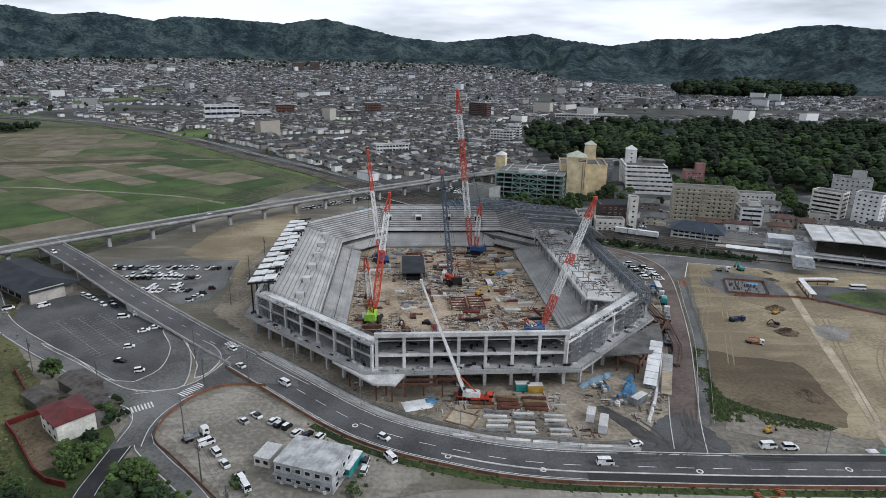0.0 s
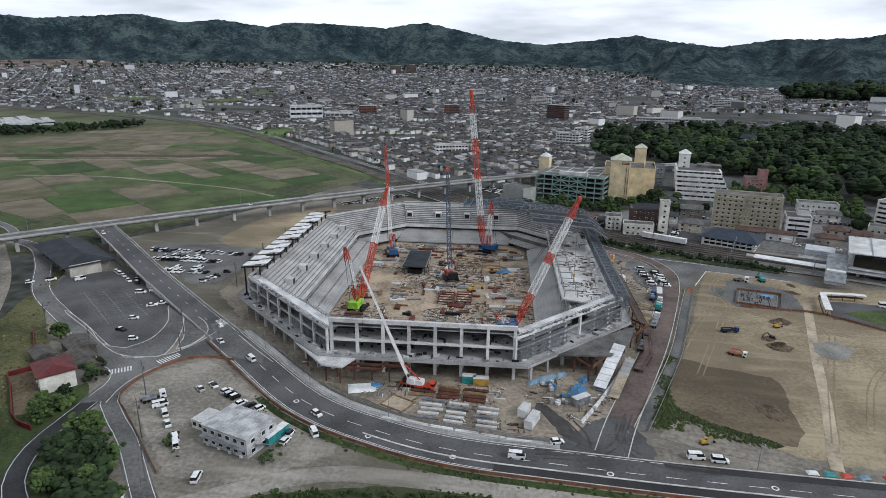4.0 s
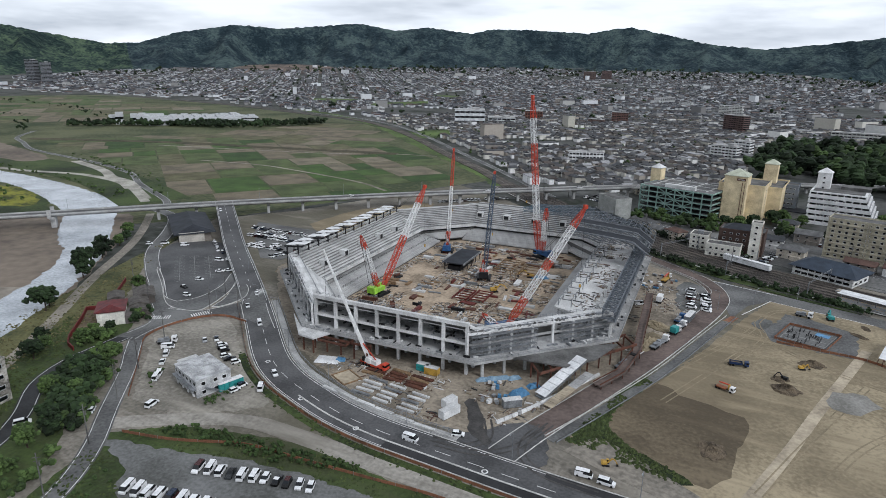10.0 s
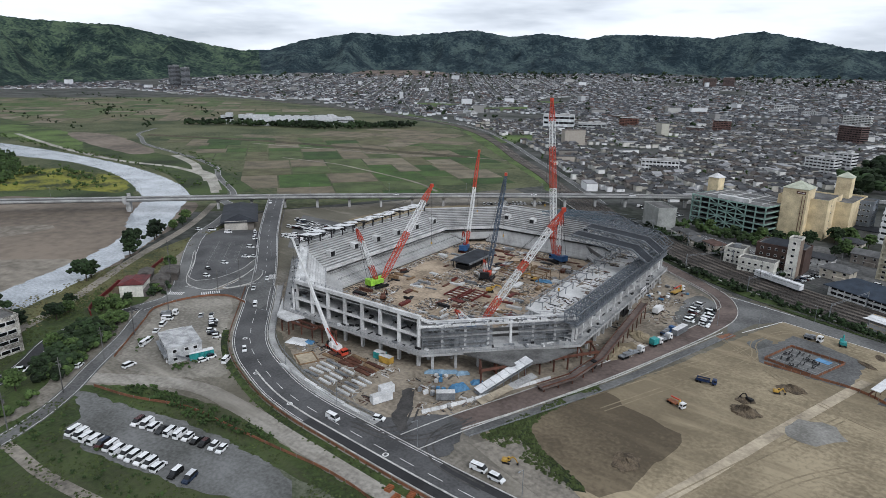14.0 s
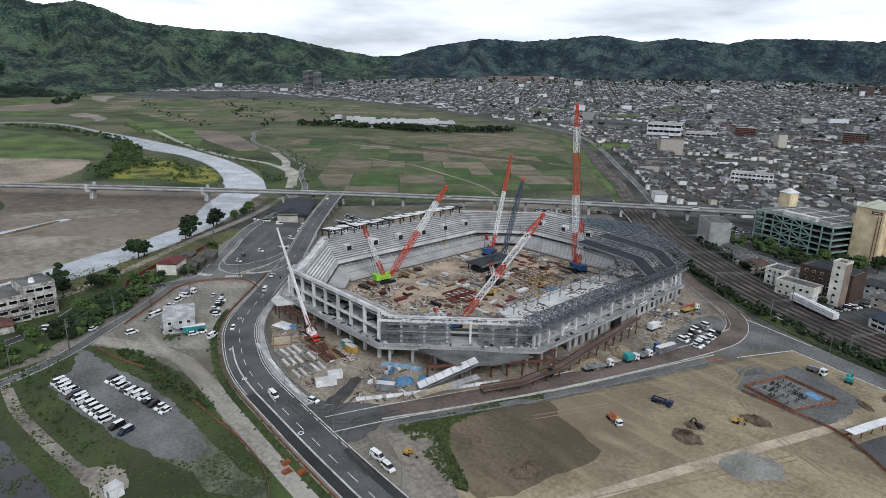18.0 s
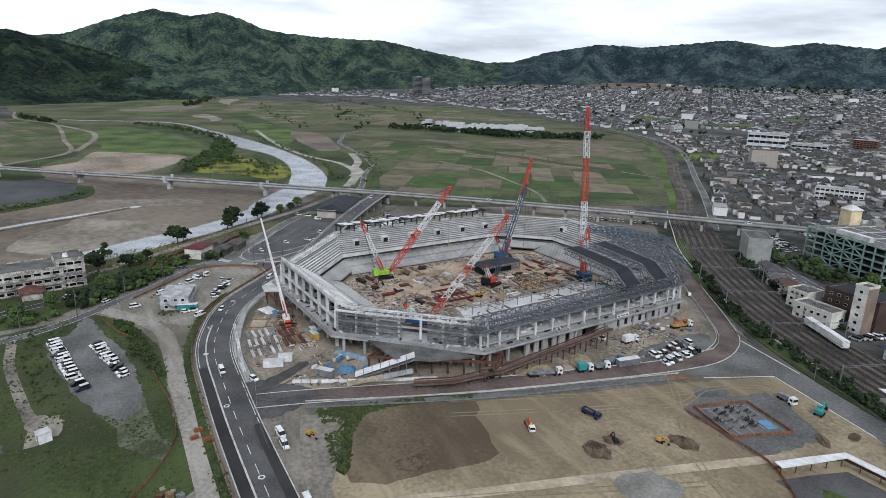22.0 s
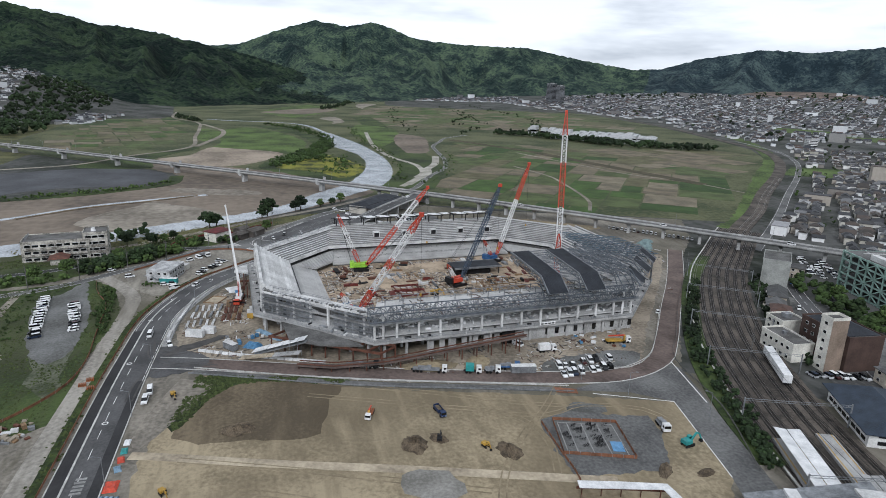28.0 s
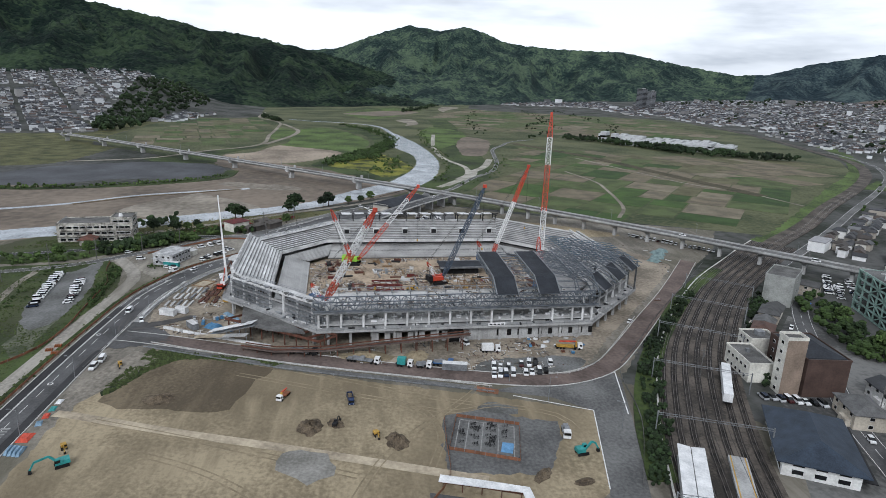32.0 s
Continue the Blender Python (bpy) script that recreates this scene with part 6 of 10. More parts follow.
TOWN = [
    ("town_houses", [(-60, 545), (-175, 690), (-300, 830), (-430, 950), (-560, 1050), (-400, 1400), (300, 1500), (330, 1150), (130, 1000), (120, 760), (95, 560), (30, 540)], 10.4, 0.95),
    ("town_houses", [(150, 1000), (330, 1160), (800, 1350), (1500, 1500), (1300, 800), (800, 700), (760, 1100), (430, 1080)], 12.0, 0.88),
    ("town_houses", [(330, 420), (480, 480), (900, 600), (1100, 350), (800, 200), (450, 280)], 13.5, 0.8),
    ("far_town", [(-560, 1080), (-780, 1130), (-1200, 1260), (-900, 2200), (200, 2300), (1500, 2000), (1500, 1520), (300, 1520), (-400, 1420)], 13.5, 0.92),
    ("far_town", [(-900, 2200), (-1250, 1300), (-1700, 1330), (-2350, 1370), (-2950, 1700), (-3000, 2300), (-2650, 2950), (-1500, 3950), (100, 4150), (800, 3900), (1100, 3000), (1500, 2900), (1500, 2020), (200, 2310)], 16.5, 0.84),
    ("river_town", [(-700, -330), (-780, -205), (-1010, -300), (-1330, -385), (-1800, -480), (-1960, -340), (-2120, -420), (-2150, -900), (-1500, -1100), (-900, -800)], 13.0, 0.85),
    ("river_town", [(-1010, -190), (-1250, -205), (-1500, -185), (-1540, -150), (-1290, -125), (-1040, -150)], 13.0, 0.6),
    ("river_town", [(-1800, 1250), (-2300, 1360), (-2900, 1500), (-3100, 1100), (-2700, 900), (-2500, 1250)], 18.0, 0.8),
]
KEEP_OUT = GREENS + [[(40, 440), (110, 440), (150, 560), (60, 560)], [(140, 470), (230, 470), (240, 560), (150, 560)], [(110, 600), (420, 480), (900, 560), (850, 1120), (430, 1080), (120, 960)]]
def district(name, poly, step, dense, seed):
    r = random.Random(seed)
    walls, roofs = Mesh(), Mesh()
    xs, ys = [p[0] for p in poly], [p[1] for p in poly]
    ang = r.uniform(0.3, 0.8)
    c, s = math.cos(ang), math.sin(ang)
    cx, cy, R = (min(xs) + max(xs)) / 2, (min(ys) + max(ys)) / 2, math.hypot(max(xs) - min(xs), max(ys) - min(ys)) / 2
    n = int(R / step) + 1
    for i in range(-n, n + 1):
        for j in range(-n, n + 1):
            if i % 6 == 0 or j % 9 == 0 or r.random() > dense:
                continue
            a, b = i * step + r.uniform(-2.5, 2.5), j * step * 0.86 + r.uniform(-2.0, 2.0)
            x, y = cx + a * c - b * s, cy + a * s + b * c
            if not inside(x, y, poly) or any(inside(x, y, k) for k in KEEP_OUT):
                continue
            if vnoise(np.array([x / 170.0]), np.array([y / 170.0]), seed)[0] < 0.20:
                continue
            gz = float(slope_z(x, y))
            rot = ang + r.choice((0, math.pi / 2)) + r.gauss(0, 0.08)
            k = r.random()
            if k < 0.965:
                big = min(1.25, step / 15.0)
                sx, sy = r.uniform(8.5, 13.5) * big, r.uniform(6.5, 9.5) * big
                h = r.choice((2.8, 4.6, 5.0, 5.4))
                house(roofs, walls, x, y, gz, sx, sy, h, sy * r.uniform(0.26, 0.4), rot, r.choice((0, 0, sy * 0.5)))
            elif k < 0.997:
                sx, sy, h = r.uniform(13, 24), r.uniform(9, 14), r.uniform(5, 9)
                walls.box(x, y, gz, sx, sy, h, rot)
                roofs.box(x, y, gz + h, sx + 0.3, sy + 0.3, 0.5, rot)
            else:
                sx, sy, h = r.uniform(24, 44), r.uniform(12, 16), r.uniform(12, 26)
                walls.box(x, y, gz, sx, sy, h, rot)
                roofs.box(x, y, gz + h, sx + 0.3, sy + 0.3, 0.6, rot)
    t = tagged(new(name), "dense grey-roofed houses of the town", "houses", "", "stuff")
    near = name == "town_houses"
    put("house_walls", walls, m_wall_near if near else m_wall_mix, t, kind="stuff")
    put("house_roofs", roofs, m_roof_near if near else m_roof_mix, t, kind="stuff")
for k, (name, poly, step, dense) in enumerate(TOWN):
    district(name, poly, step, dense, 20 + k)

# ---- trees ----
def clump(m, x, y, z, r, h, rr, n=9, mi=0):
    """A leafy crown of several rough blobs."""
    for k in range(n):
        a, d = rr.uniform(0, 6.283), r * math.sqrt(rr.random()) * 0.75
        px, py, pz = x + d * math.cos(a), y + d * math.sin(a), z + h * (0.35 + 0.55 * rr.random() * (1 - 0.4 * d / r))
        s = r * rr.uniform(0.3, 0.52)
        vs = []
        for q, (zz, ww) in enumerate(((-0.8, 0.55), (-0.1, 1.0), (0.55, 0.75))):
            for i in range(6):
                t = i * 1.047 + q * 0.5 + a
                f = s * ww * rr.uniform(0.7, 1.25)
                vs.append((px + f * math.cos(t), py + f * math.sin(t), pz + s * zz * rr.uniform(0.8, 1.2)))
        vs += [(px, py, pz - s), (px + rr.uniform(-0.2, 0.2) * s, py, pz + s * rr.uniform(0.8, 1.1))]
        fs = []
        for q in (0, 1):
            fs += [(q * 6 + i, q * 6 + (i + 1) % 6, q * 6 + 6 + (i + 1) % 6, q * 6 + 6 + i) for i in range(6)]
        fs += [(18, (i + 1) % 6, i) for i in range(6)] + [(19, 12 + i, 12 + (i + 1) % 6) for i in range(6)]
        m.add(vs, fs, mi)

def wood(name, poly, n, r0, r1, mat, label, seed, k=5, z=0.0):
    """A wood of many crowns as one mass."""
    rr = random.Random(seed)
    m = Mesh()
    xs, ys = [p[0] for p in poly], [p[1] for p in poly]
    made = 0
    while made < n:
        x, y = rr.uniform(min(xs), max(xs)), rr.uniform(min(ys), max(ys))
        if inside(x, y, poly):
            r = rr.uniform(r0, r1)
            clump(m, x, y, z + float(slope_z(x, y)), r, r * rr.uniform(1.5, 2.3), rr, k)
            made += 1
    return put(name, m, mat, None, label, "wood", "", "stuff")
wood("castle_wood", [(128, 640), (160, 700), (215, 640), (250, 600), (285, 520), (370, 490), (450, 490), (700, 560), (820, 700), (800, 1050), (430, 1060), (150, 970), (118, 760)], 1150, 5, 13, m_leaf_dark, "dense dark green wood round the castle park", 3, 6)
wood("castle_wood", [(130, 650), (160, 705), (215, 645), (250, 605), (285, 525), (370, 495), (600, 540), (700, 700), (430, 900), (150, 900)], 260, 5, 12, m_leaf_mid, "lighter broadleaf trees in the castle wood", 13, 6)
wood("hill_wood", [(820, 2150), (1000, 2480), (1400, 2560), (1500, 2200), (1100, 2050)], 420, 18, 30, m_leaf_dark, "wooded mound in the town", 4, 5)
wood("town_trees", [(-60, 560), (-560, 1060), (-300, 1500), (300, 1500), (330, 1150), (100, 900), (90, 600)], 800, 1.4, 3.6, m_leaf_mid, "scattered garden trees between the houses", 5, 4)
wood("far_trees", [(-560, 1100), (-1200, 1270), (-2300, 1450), (-2200, 2900), (-900, 3800), (500, 3800), (1500, 2600), (1400, 1550)], 520, 3.5, 9, m_leaf_dark, "scattered dark tree groups in the far town", 6, 4)
wood("foot_trees", [(-2950, 1700), (-2720, 2950), (-1500, 4050), (100, 4250), (950, 3850), (850, 3300), (100, 3500), (-1250, 3350), (-2350, 2700), (-2650, 1800)], 520, 5, 14, m_leaf_dark, "dark trees at the foot of the mountains", 61, 4)
wood("river_wood", [(-745, -190), (-1000, -290), (-1330, -372), (-1800, -470), (-1900, -330), (-1538, -190), (-1180, -212), (-850, -165)], 420, 4, 10, m_leaf_dark, "wood at the foot of the river hill", 8, 5)
wood("campus_hedge", [(-640, 905), (-560, 860), (-640, 760), (-820, 670), (-830, 690), (-680, 790), (-600, 850)], 130, 4, 7, m_leaf_dark, "dark hedge of trees round the works", 9, 4)
wood("bank_scrub", [(-740, 288), (-640, 284), (-560, 262), (-500, 260), (-470, 225), (-424, 185), (-480, 196), (-590, 238), (-690, 262)], 480, 1.2, 3.2, m_leaf_mid, "green scrub by the river", 10, 4)
# hedgerows and tree lines out on the plain
def hedge(pts, n, r0, r1, mat, label, seed, spread=4.0):
    rr = random.Random(seed)
    ln = spline([(*p, 0.0) for p in pts], 6)
    m = Mesh()
    for _ in range(n):
        p = rr.choice(ln)
        r = rr.uniform(r0, r1)
        clump(m, p[0] + rr.gauss(0, spread), p[1] + rr.gauss(0, spread), float(slope_z(p[0], p[1])), r, r * rr.uniform(1.3, 2.0), rr, 4)
    put("hedgerow", m, mat, None, label, "hedge", "", "stuff")
hedge([(-430, 200), (-500, 222), (-600, 262), (-680, 274), (-760, 284), (-850, 270), (-980, 240), (-1080, 190)], 330, 1.2, 3.8, m_leaf_mid, "ragged trees along the far river bank", 81, 7)
hedge([(-320, 312), (-420, 338), (-560, 345), (-760, 340), (-1000, 360)], 130, 0.8, 2.2, m_leaf, "low scrub along the near river bank", 82, 5)
hedge([(-850, 540), (-1000, 620), (-1200, 640), (-1500, 800)], 50, 1.5, 4.0, m_leaf_dark, "dark tree line between the fields", 83, 6)
hedge([(-1000, 760), (-1300, 900), (-1700, 960), (-2200, 1000)], 60, 1.5, 4.5, m_leaf_dark, "dark tree line between the fields", 84, 10)
hedge([(-900, 470), (-1200, 500), (-1600, 560), (-2000, 660)], 45, 1.2, 3.5, m_leaf_dark, "dark tree line between the fields", 85, 8)
hedge([(-1700, 350), (-1980, 440), (-2300, 520)], 70, 4.0, 8.0, m_leaf_dark, "dark trees along the river", 86, 8)
hedge([(-1150, 50), (-1190, 30), (-1240, 10), (-1290, -10)], 50, 2.5, 6.0, m_leaf_dark, "dark tree line between the fields", 87, 6)
hedge([(-880, 640), (-800, 700), (-690, 780), (-610, 860), (-570, 900)], 160, 4.5, 7.5, m_leaf_dark, "dense dark hedge in front of the works", 88, 6)
hedge([(-285, 330), (-345, 362), (-430, 398), (-560, 440)], 60, 0.8, 1.8, m_leaf, "low scrub along the farm track", 89, 5)
hedge([(-244, -70), (-252, -30), (-270, 18), (-293, 60), (-330, 98)], 130, 1.0, 2.6, m_leaf, "green scrub on the bank before the gravel yard", 90, 2.5)
hedge([(-1150, 700), (-1400, 740), (-1800, 820), (-2150, 860)], 50, 1.5, 4.0, m_leaf_dark, "dark tree line between the fields", 91, 12)
hedge([(-470, 200), (-520, 240), (-480, 270), (-420, 270), (-380, 250)], 150, 1.0, 2.6, m_leaf, "green scrub in the river bed", 92, 12)
wood("street_trees", [(36, 458), (60, 446), (108, 434), (112, 446), (62, 462), (42, 470)], 46, 2.0, 4.0, m_leaf_mid, "green trees before the multi-storey car park", 14, 6)
wood("street_trees", [(138, 470), (152, 440), (160, 450), (152, 500), (140, 500)], 34, 2.2, 4.4, m_leaf_mid, "green trees between the hotel and the white office", 15, 6)
wood("street_trees", [(262, 410), (272, 420), (296, 540), (284, 540), (270, 470)], 40, 2.2, 4.2, m_leaf_mid, "avenue trees in a line", 16, 6)
wood("street_trees", [(200, 490), (262, 480), (280, 500), (262, 560), (214, 545)], 60, 3.0, 5.5, m_leaf_mid, "green trees at the edge of the castle wood", 17, 6)
wood("street_trees", [(28, 440), (52, 424), (96, 398), (98, 402), (56, 430), (32, 446)], 40, 1.0, 2.4, m_leaf_dark, "dark bushes between the houses and the tracks", 18, 5)

# ---- buildings ----
win_small = Mesh().box(0, 0.02, 0, 1.5, 0.16, 1.3, mi=0).box(0, -0.05, 0.12, 1.3, 0.1, 1.06, mi=1).data("window", [m_white, m_glass])
win_wide = Mesh().box(0, 0.02, 0, 3.0, 0.16, 1.5, mi=0).box(0, -0.05, 0.12, 2.8, 0.1, 1.26, mi=1).data("window", [m_white, m_glass])
WALLS = {}
def wallmat(c, rough=0.8):
    if c not in WALLS:
        WALLS[c] = M("painted_wall", c, tuple(v * 0.78 for v in c), 0.18, 9, rough, bump=0.05, contrast=0.45)
    return WALLS[c]

def block(parent, x, y, sx, sy, h, wall, roof=None, z=0.0, rot=0.0, floors=0, bays=(0, 0, 0, 0), win=None, sill=0.9, parapet=0.7, margin=1.2):
    """A flat-roofed block with parapet and rows of windows: bays on its south, east, north and west faces."""
    b = new("wall", Mesh().box(0, 0, 0, sx, sy, h).data("wall", wall))
    b.parent = parent
    b.matrix_basis = Matrix.LocRotScale((x, y, z), Euler((0, 0, rot)), None)
    put("roof", Mesh().box(0, 0, h + 0.004, sx - 0.5, sy - 0.5, 0.12), roof or m_conc_dark, b)
    if parapet:
        m = Mesh()
        for px, py, wx, wy in ((0, -sy / 2, sx + 0.2, 0.3), (0, sy / 2, sx + 0.2, 0.3), (-sx / 2, 0, 0.3, sy - 0.3), (sx / 2, 0, 0.3, sy - 0.3)):
            m.box(px, py, h - 0.1, wx, wy, parapet + 0.1)
        put("parapet", m, wall, b)
    if floors:
        fh = h / floors
        for f in range(floors):
            for side, n in enumerate(bays):
                L = sx if side % 2 == 0 else sy
                for k in range(n):
                    t = -L / 2 + margin + (L - 2 * margin) * ((k + 0.5) / n)
                    px, py, r = ((t, -sy / 2, 0), (sx / 2, t, math.pi / 2), (t, sy / 2, math.pi), (-sx / 2, t, -math.pi / 2))[side]
                    piece("window", win or win_small, b, px, py, f * fh + sill, r)
    return b

def unit(parent, x, y, z, sx=1.6, sy=1.2, h=1.3):
    put("roof_unit", Mesh().box(x, y, z, sx, sy, h), m_steel, parent)

# multi-storey car park with green steel front
R1 = radians(-17)
gcp = thing("parking_building", 82, 493, 0, R1, "multi-storey car park with green steel frames and parked-roof deck", "building")
m_gsteel = M("green_steel", (0.30, 0.43, 0.38), (0.22, 0.33, 0.29), 0.3, 6, 0.6)
m_orange = wallmat((0.68, 0.545, 0.35))
for f in range(6):
    put("parking_floor", Mesh().box(0, 0, 3.8 * f + 0.1, 53, 44, 0.4), m_conc_dark, gcp)
    for sx, sy, L, r in ((0, -22.1, 54, 0), (-26.6, 0, 44, math.pi / 2), (26.6, 0, 44, math.pi / 2)):
        put("front_beam", Mesh().box(sx, sy, 3.8 * f + 0.1, L, 0.5, 0.9, r), m_gsteel, gcp)
for k in range(9):
    put("front_post", Mesh().box(-26.4 + k * 6.6, -22.2, 0, 0.7, 0.7, 20.2), m_gsteel, gcp)
    put("side_post", Mesh().box(-26.7, -21 + k * 5.3, 0, 0.7, 0.7, 20.2), m_gsteel, gcp)
for k in (2, 3, 4, 5):
    m = Mesh()
    for f in range(5):
        x0, x1, z0, z1 = -26.4 + k * 6.6, -19.8 + k * 6.6, 3.8 * f + 0.8, 3.8 * f + 4.2
        m.beam((x0 if (f + k) % 2 else x1, -22.4, z0), (x1 if (f + k) % 2 else x0, -22.4, z1), 0.5)
    put("front_brace", m, m_gsteel, gcp)
for k in range(1, 8):
    m = Mesh()
    for f in range(5):
        y0, y1, z0, z1 = -21 + (k - 1) * 5.3, -21 + k * 5.3, 3.8 * f + 0.8, 3.8 * f + 4.2
        m.beam((-26.9, y0 if (f + k) % 2 else y1, z0), (-26.9, y1 if (f + k) % 2 else y0, z1), 0.45)
    put("side_brace", m, m_gsteel, gcp)
put("inner_wall", Mesh().box(0, 2, 0.5, 46, 34, 18.5), m_steel_dark, gcp)
put("roof_deck", Mesh().box(0, 0, 19.6, 53, 44, 0.3), m_asphalt_old, gcp, "dark roof parking deck")
for k in range(4):
    put("deck_line", Mesh().box(-20 + k * 13.3, 2, 19.92, 0.7, 36, 0.35), m_conc_pale, gcp)
for k in range(3):
    put("deck_line", Mesh().box(0, -12 + k * 13, 19.94, 48, 0.5, 0.25), m_conc_pale, gcp)
put("roof_house", Mesh().box(2, -18, 19.9, 22, 3.5, 2.6), m_conc_pale, gcp)
def capped(parent, x, y, s, h, wall, cap, ch=3.2):
    put("tower", Mesh().box(x, y, 0, s, s, h), wall, parent)
    put("tower_roof", Mesh().gable(x, y, h, s, s, ch, 0, 0.5, s / 2 + 0.49), cap, parent)
m_copper = M("pale_copper_roof", (0.48, 0.50, 0.40), (0.38, 0.4, 0.31), 0.3, 6, 0.6)
capped(gcp, -28.5, 9, 8, 29, m_orange, m_conc_pale)
oh = thing("hotel_building", 120, 500, 0, radians(-8), "ochre hotel with square towers and pale copper roofs", "building")
block(oh, 0, 0, 30, 32, 25, m_orange, floors=5, bays=(0, 2, 0, 0), parapet=1.0)
capped(oh, -3, -15.5, 15, 32, m_orange, m_copper, 4.5)
capped(oh, 12, 30, 9, 36, m_orange, m_copper, 3.5)
block(oh, 16, 22, 16, 40, 22, m_orange, parapet=1.2)
block(oh, 27, 30, 10, 14, 22, wallmat((0.26, 0.29, 0.33)), floors=6, bays=(3, 3, 0, 0))
put("sign_board", Mesh().box(0.5, -23.2, 29.0, 5.5, 0.2, 1.6), m_steel_rust, oh, "dark red sign with unreadable bars")
put("sign_bar", Mesh().box(0.5, -23.35, 29.6, 4.2, 0.1, 0.35), m_white, oh)
for k in range(2):
    put("drain_pipe", Mesh().box(1.5 + k * 1.6, -23.15, 0, 0.3, 0.25, 28), m_steel_rust, oh)

wb = thing("white_office", 186, 519, 0, radians(-10), "white stepped office block with long balcony bands", "building")
m_wpaint = wallmat((0.74, 0.74, 0.74))
for f in range(6):
    s = 1 - 0.035 * f
    put("floor_band", Mesh().box(-1.0 * f, 0.8 * f, 3.5 * f, 42 * s, 50 * s, 2.2), m_wpaint, wb)
    put("window_band", Mesh().box(-1.0 * f, 0.8 * f, 3.5 * f + 2.2, 40 * s, 48 * s, 1.3), m_glass, wb)
    for k in range(9):
        put("front_fin", Mesh().box(-20 * s + 5 * s * k - f, -25 * s + 0.8 * f + 0.25, 3.5 * f + 2.15, 0.5, 0.4, 1.4), m_wpaint, wb)
for k in range(8):
    m = Mesh()
    for f in (1, 2, 3, 4):
        m.beam((-12 + k * 2.6 - f, -25.3 + f * 1.5, 3.5 * f + 1), (-9.4 + k * 2.6 - f, -25.3 + f * 1.5, 3.5 * f + 3.6), 0.3) if k % 2 else m.beam((-9.4 + k * 2.6 - f, -25.3 + f * 1.5, 3.5 * f + 1), (-12 + k * 2.6 - f, -25.3 + f * 1.5, 3.5 * f + 3.6), 0.3)
    put("cross_brace", m, m_wpaint, wb)
put("roof_slab", Mesh().box(-5, 4, 21, 34, 40, 0.8), m_wpaint, wb)
put("roof_deck", Mesh().box(-5, 4, 21.85, 31, 37, 0.1), m_conc_dark, wb)
put("roof_house", Mesh().box(4, 8, 21.9, 18, 12, 2.2), m_conc_dark, wb)
capped(wb, -16, 3, 8.5, 33, m_wpaint, m_wpaint, 3.5)
for k in range(3):
    piece("window", win_small, wb, -16, -1.3, 22 + k * 3.5)
put("annex", Mesh().box(-30, -10, 0, 16, 14, 5), m_conc, wb)
put("annex_roof", Mesh().box(-30, -10, 5, 18, 16, 0.6), m_roof_dark, wb)

ap = thing("apartment_block", 187, 412, 0, radians(-15), "ochre-grey eight-storey apartment block with rows of windows", "building")
m_beige = wallmat((0.46, 0.425, 0.325))
block(ap, 0, 0, 40, 13, 22.5, m_beige, floors=8, bays=(11, 2, 8, 2), win=win_small, parapet=0.8)
for f in range(8):
    put("balcony", Mesh().box(0, -6.95, 2.8 * f + 0.2, 38.5, 0.9, 0.55), m_beige, ap)
for k in range(3):
    put("pilaster", Mesh().box(-19.6 + k * 19.6, -6.9, 0, 0.8, 1.0, 22.5), m_beige, ap)
ct = thing("castle_hall", 304, 791, 0, radians(-20), "low castle hall with a sweeping grey tiled roof among the trees", "building")
put("wall", Mesh().box(0, 0, 0, 22, 13, 15), wallmat((0.5, 0.48, 0.44)), ct)
put("lower_roof", Mesh().gable(0, 0, 13, 26, 17, 3.0, 0, 2.0, 9), m_roof_dark, ct)
put("upper_wall", Mesh().box(0, 0, 15, 14, 8, 4), wallmat((0.6, 0.58, 0.54)), ct)
put("upper_roof", Mesh().gable(0, 0, 19, 16, 10, 4.5, 0, 1.6, 3), m_roof_dark, ct)
pk = thing("pink_building", 232, 538, 0, radians(-8), "dull pink block with a lift tower", "building")
block(pk, 0, 0, 15, 11, 13, wallmat((0.38, 0.2, 0.19)), floors=4, bays=(4, 2, 0, 0))
block(pk, 6, 1, 7, 8, 19, wallmat((0.38, 0.2, 0.19)))
so = thing("corner_office", 214, 399, 0, radians(-15), "white four-storey corner office building", "building")
block(so, 0, 0, 14, 17, 12.5, wallmat((0.70, 0.71, 0.72)), floors=4, bays=(4, 3, 0, 4), win=win_wide)
block(so, 3, 4, 7, 7, 3.2, m_wpaint, z=12.5, parapet=0.3)
hb = thing("small_hotel", 124, 394, 0, radians(-6), "brown and white small hotel with a white stair tower", "building")
m_brown = wallmat((0.14, 0.09, 0.075))
m_cream = wallmat((0.66, 0.64, 0.58))
b = block(hb, -1, 4, 24, 15, 13.5, m_brown, floors=4, bays=(6, 0, 0, 0), win=win_small)
put("hip_roof", Mesh().gable(0, 0, 13.7, 20, 13, 2.6, 0, 0.4, 5), m_roof_dark, b)
block(hb, 7, -7.5, 5.5, 7, 20.5, m_cream, floors=6, bays=(1, 0, 0, 0), parapet=1.0)
block(hb, -8, -13, 18, 9, 7, m_cream, floors=2, bays=(5, 0, 0, 3), win=win_small)
block(hb, -23, -2, 10, 11, 8.5, m_cream, floors=3, bays=(3, 0, 0, 3), win=win_small)
put("side_cladding", Mesh().box(9.79, -7.5, 0, 0.06, 6.9, 20.4), wallmat((0.33, 0.255, 0.2)), hb, "brown tiled side of the stair tower")
unit(hb, -23, -2, 8.6, 3, 3, 2)
unit(hb, -10, -13, 7.1)
gb = thing("grey_warehouse", 38, 449, 0, radians(45), "plain grey windowed store building", "building")
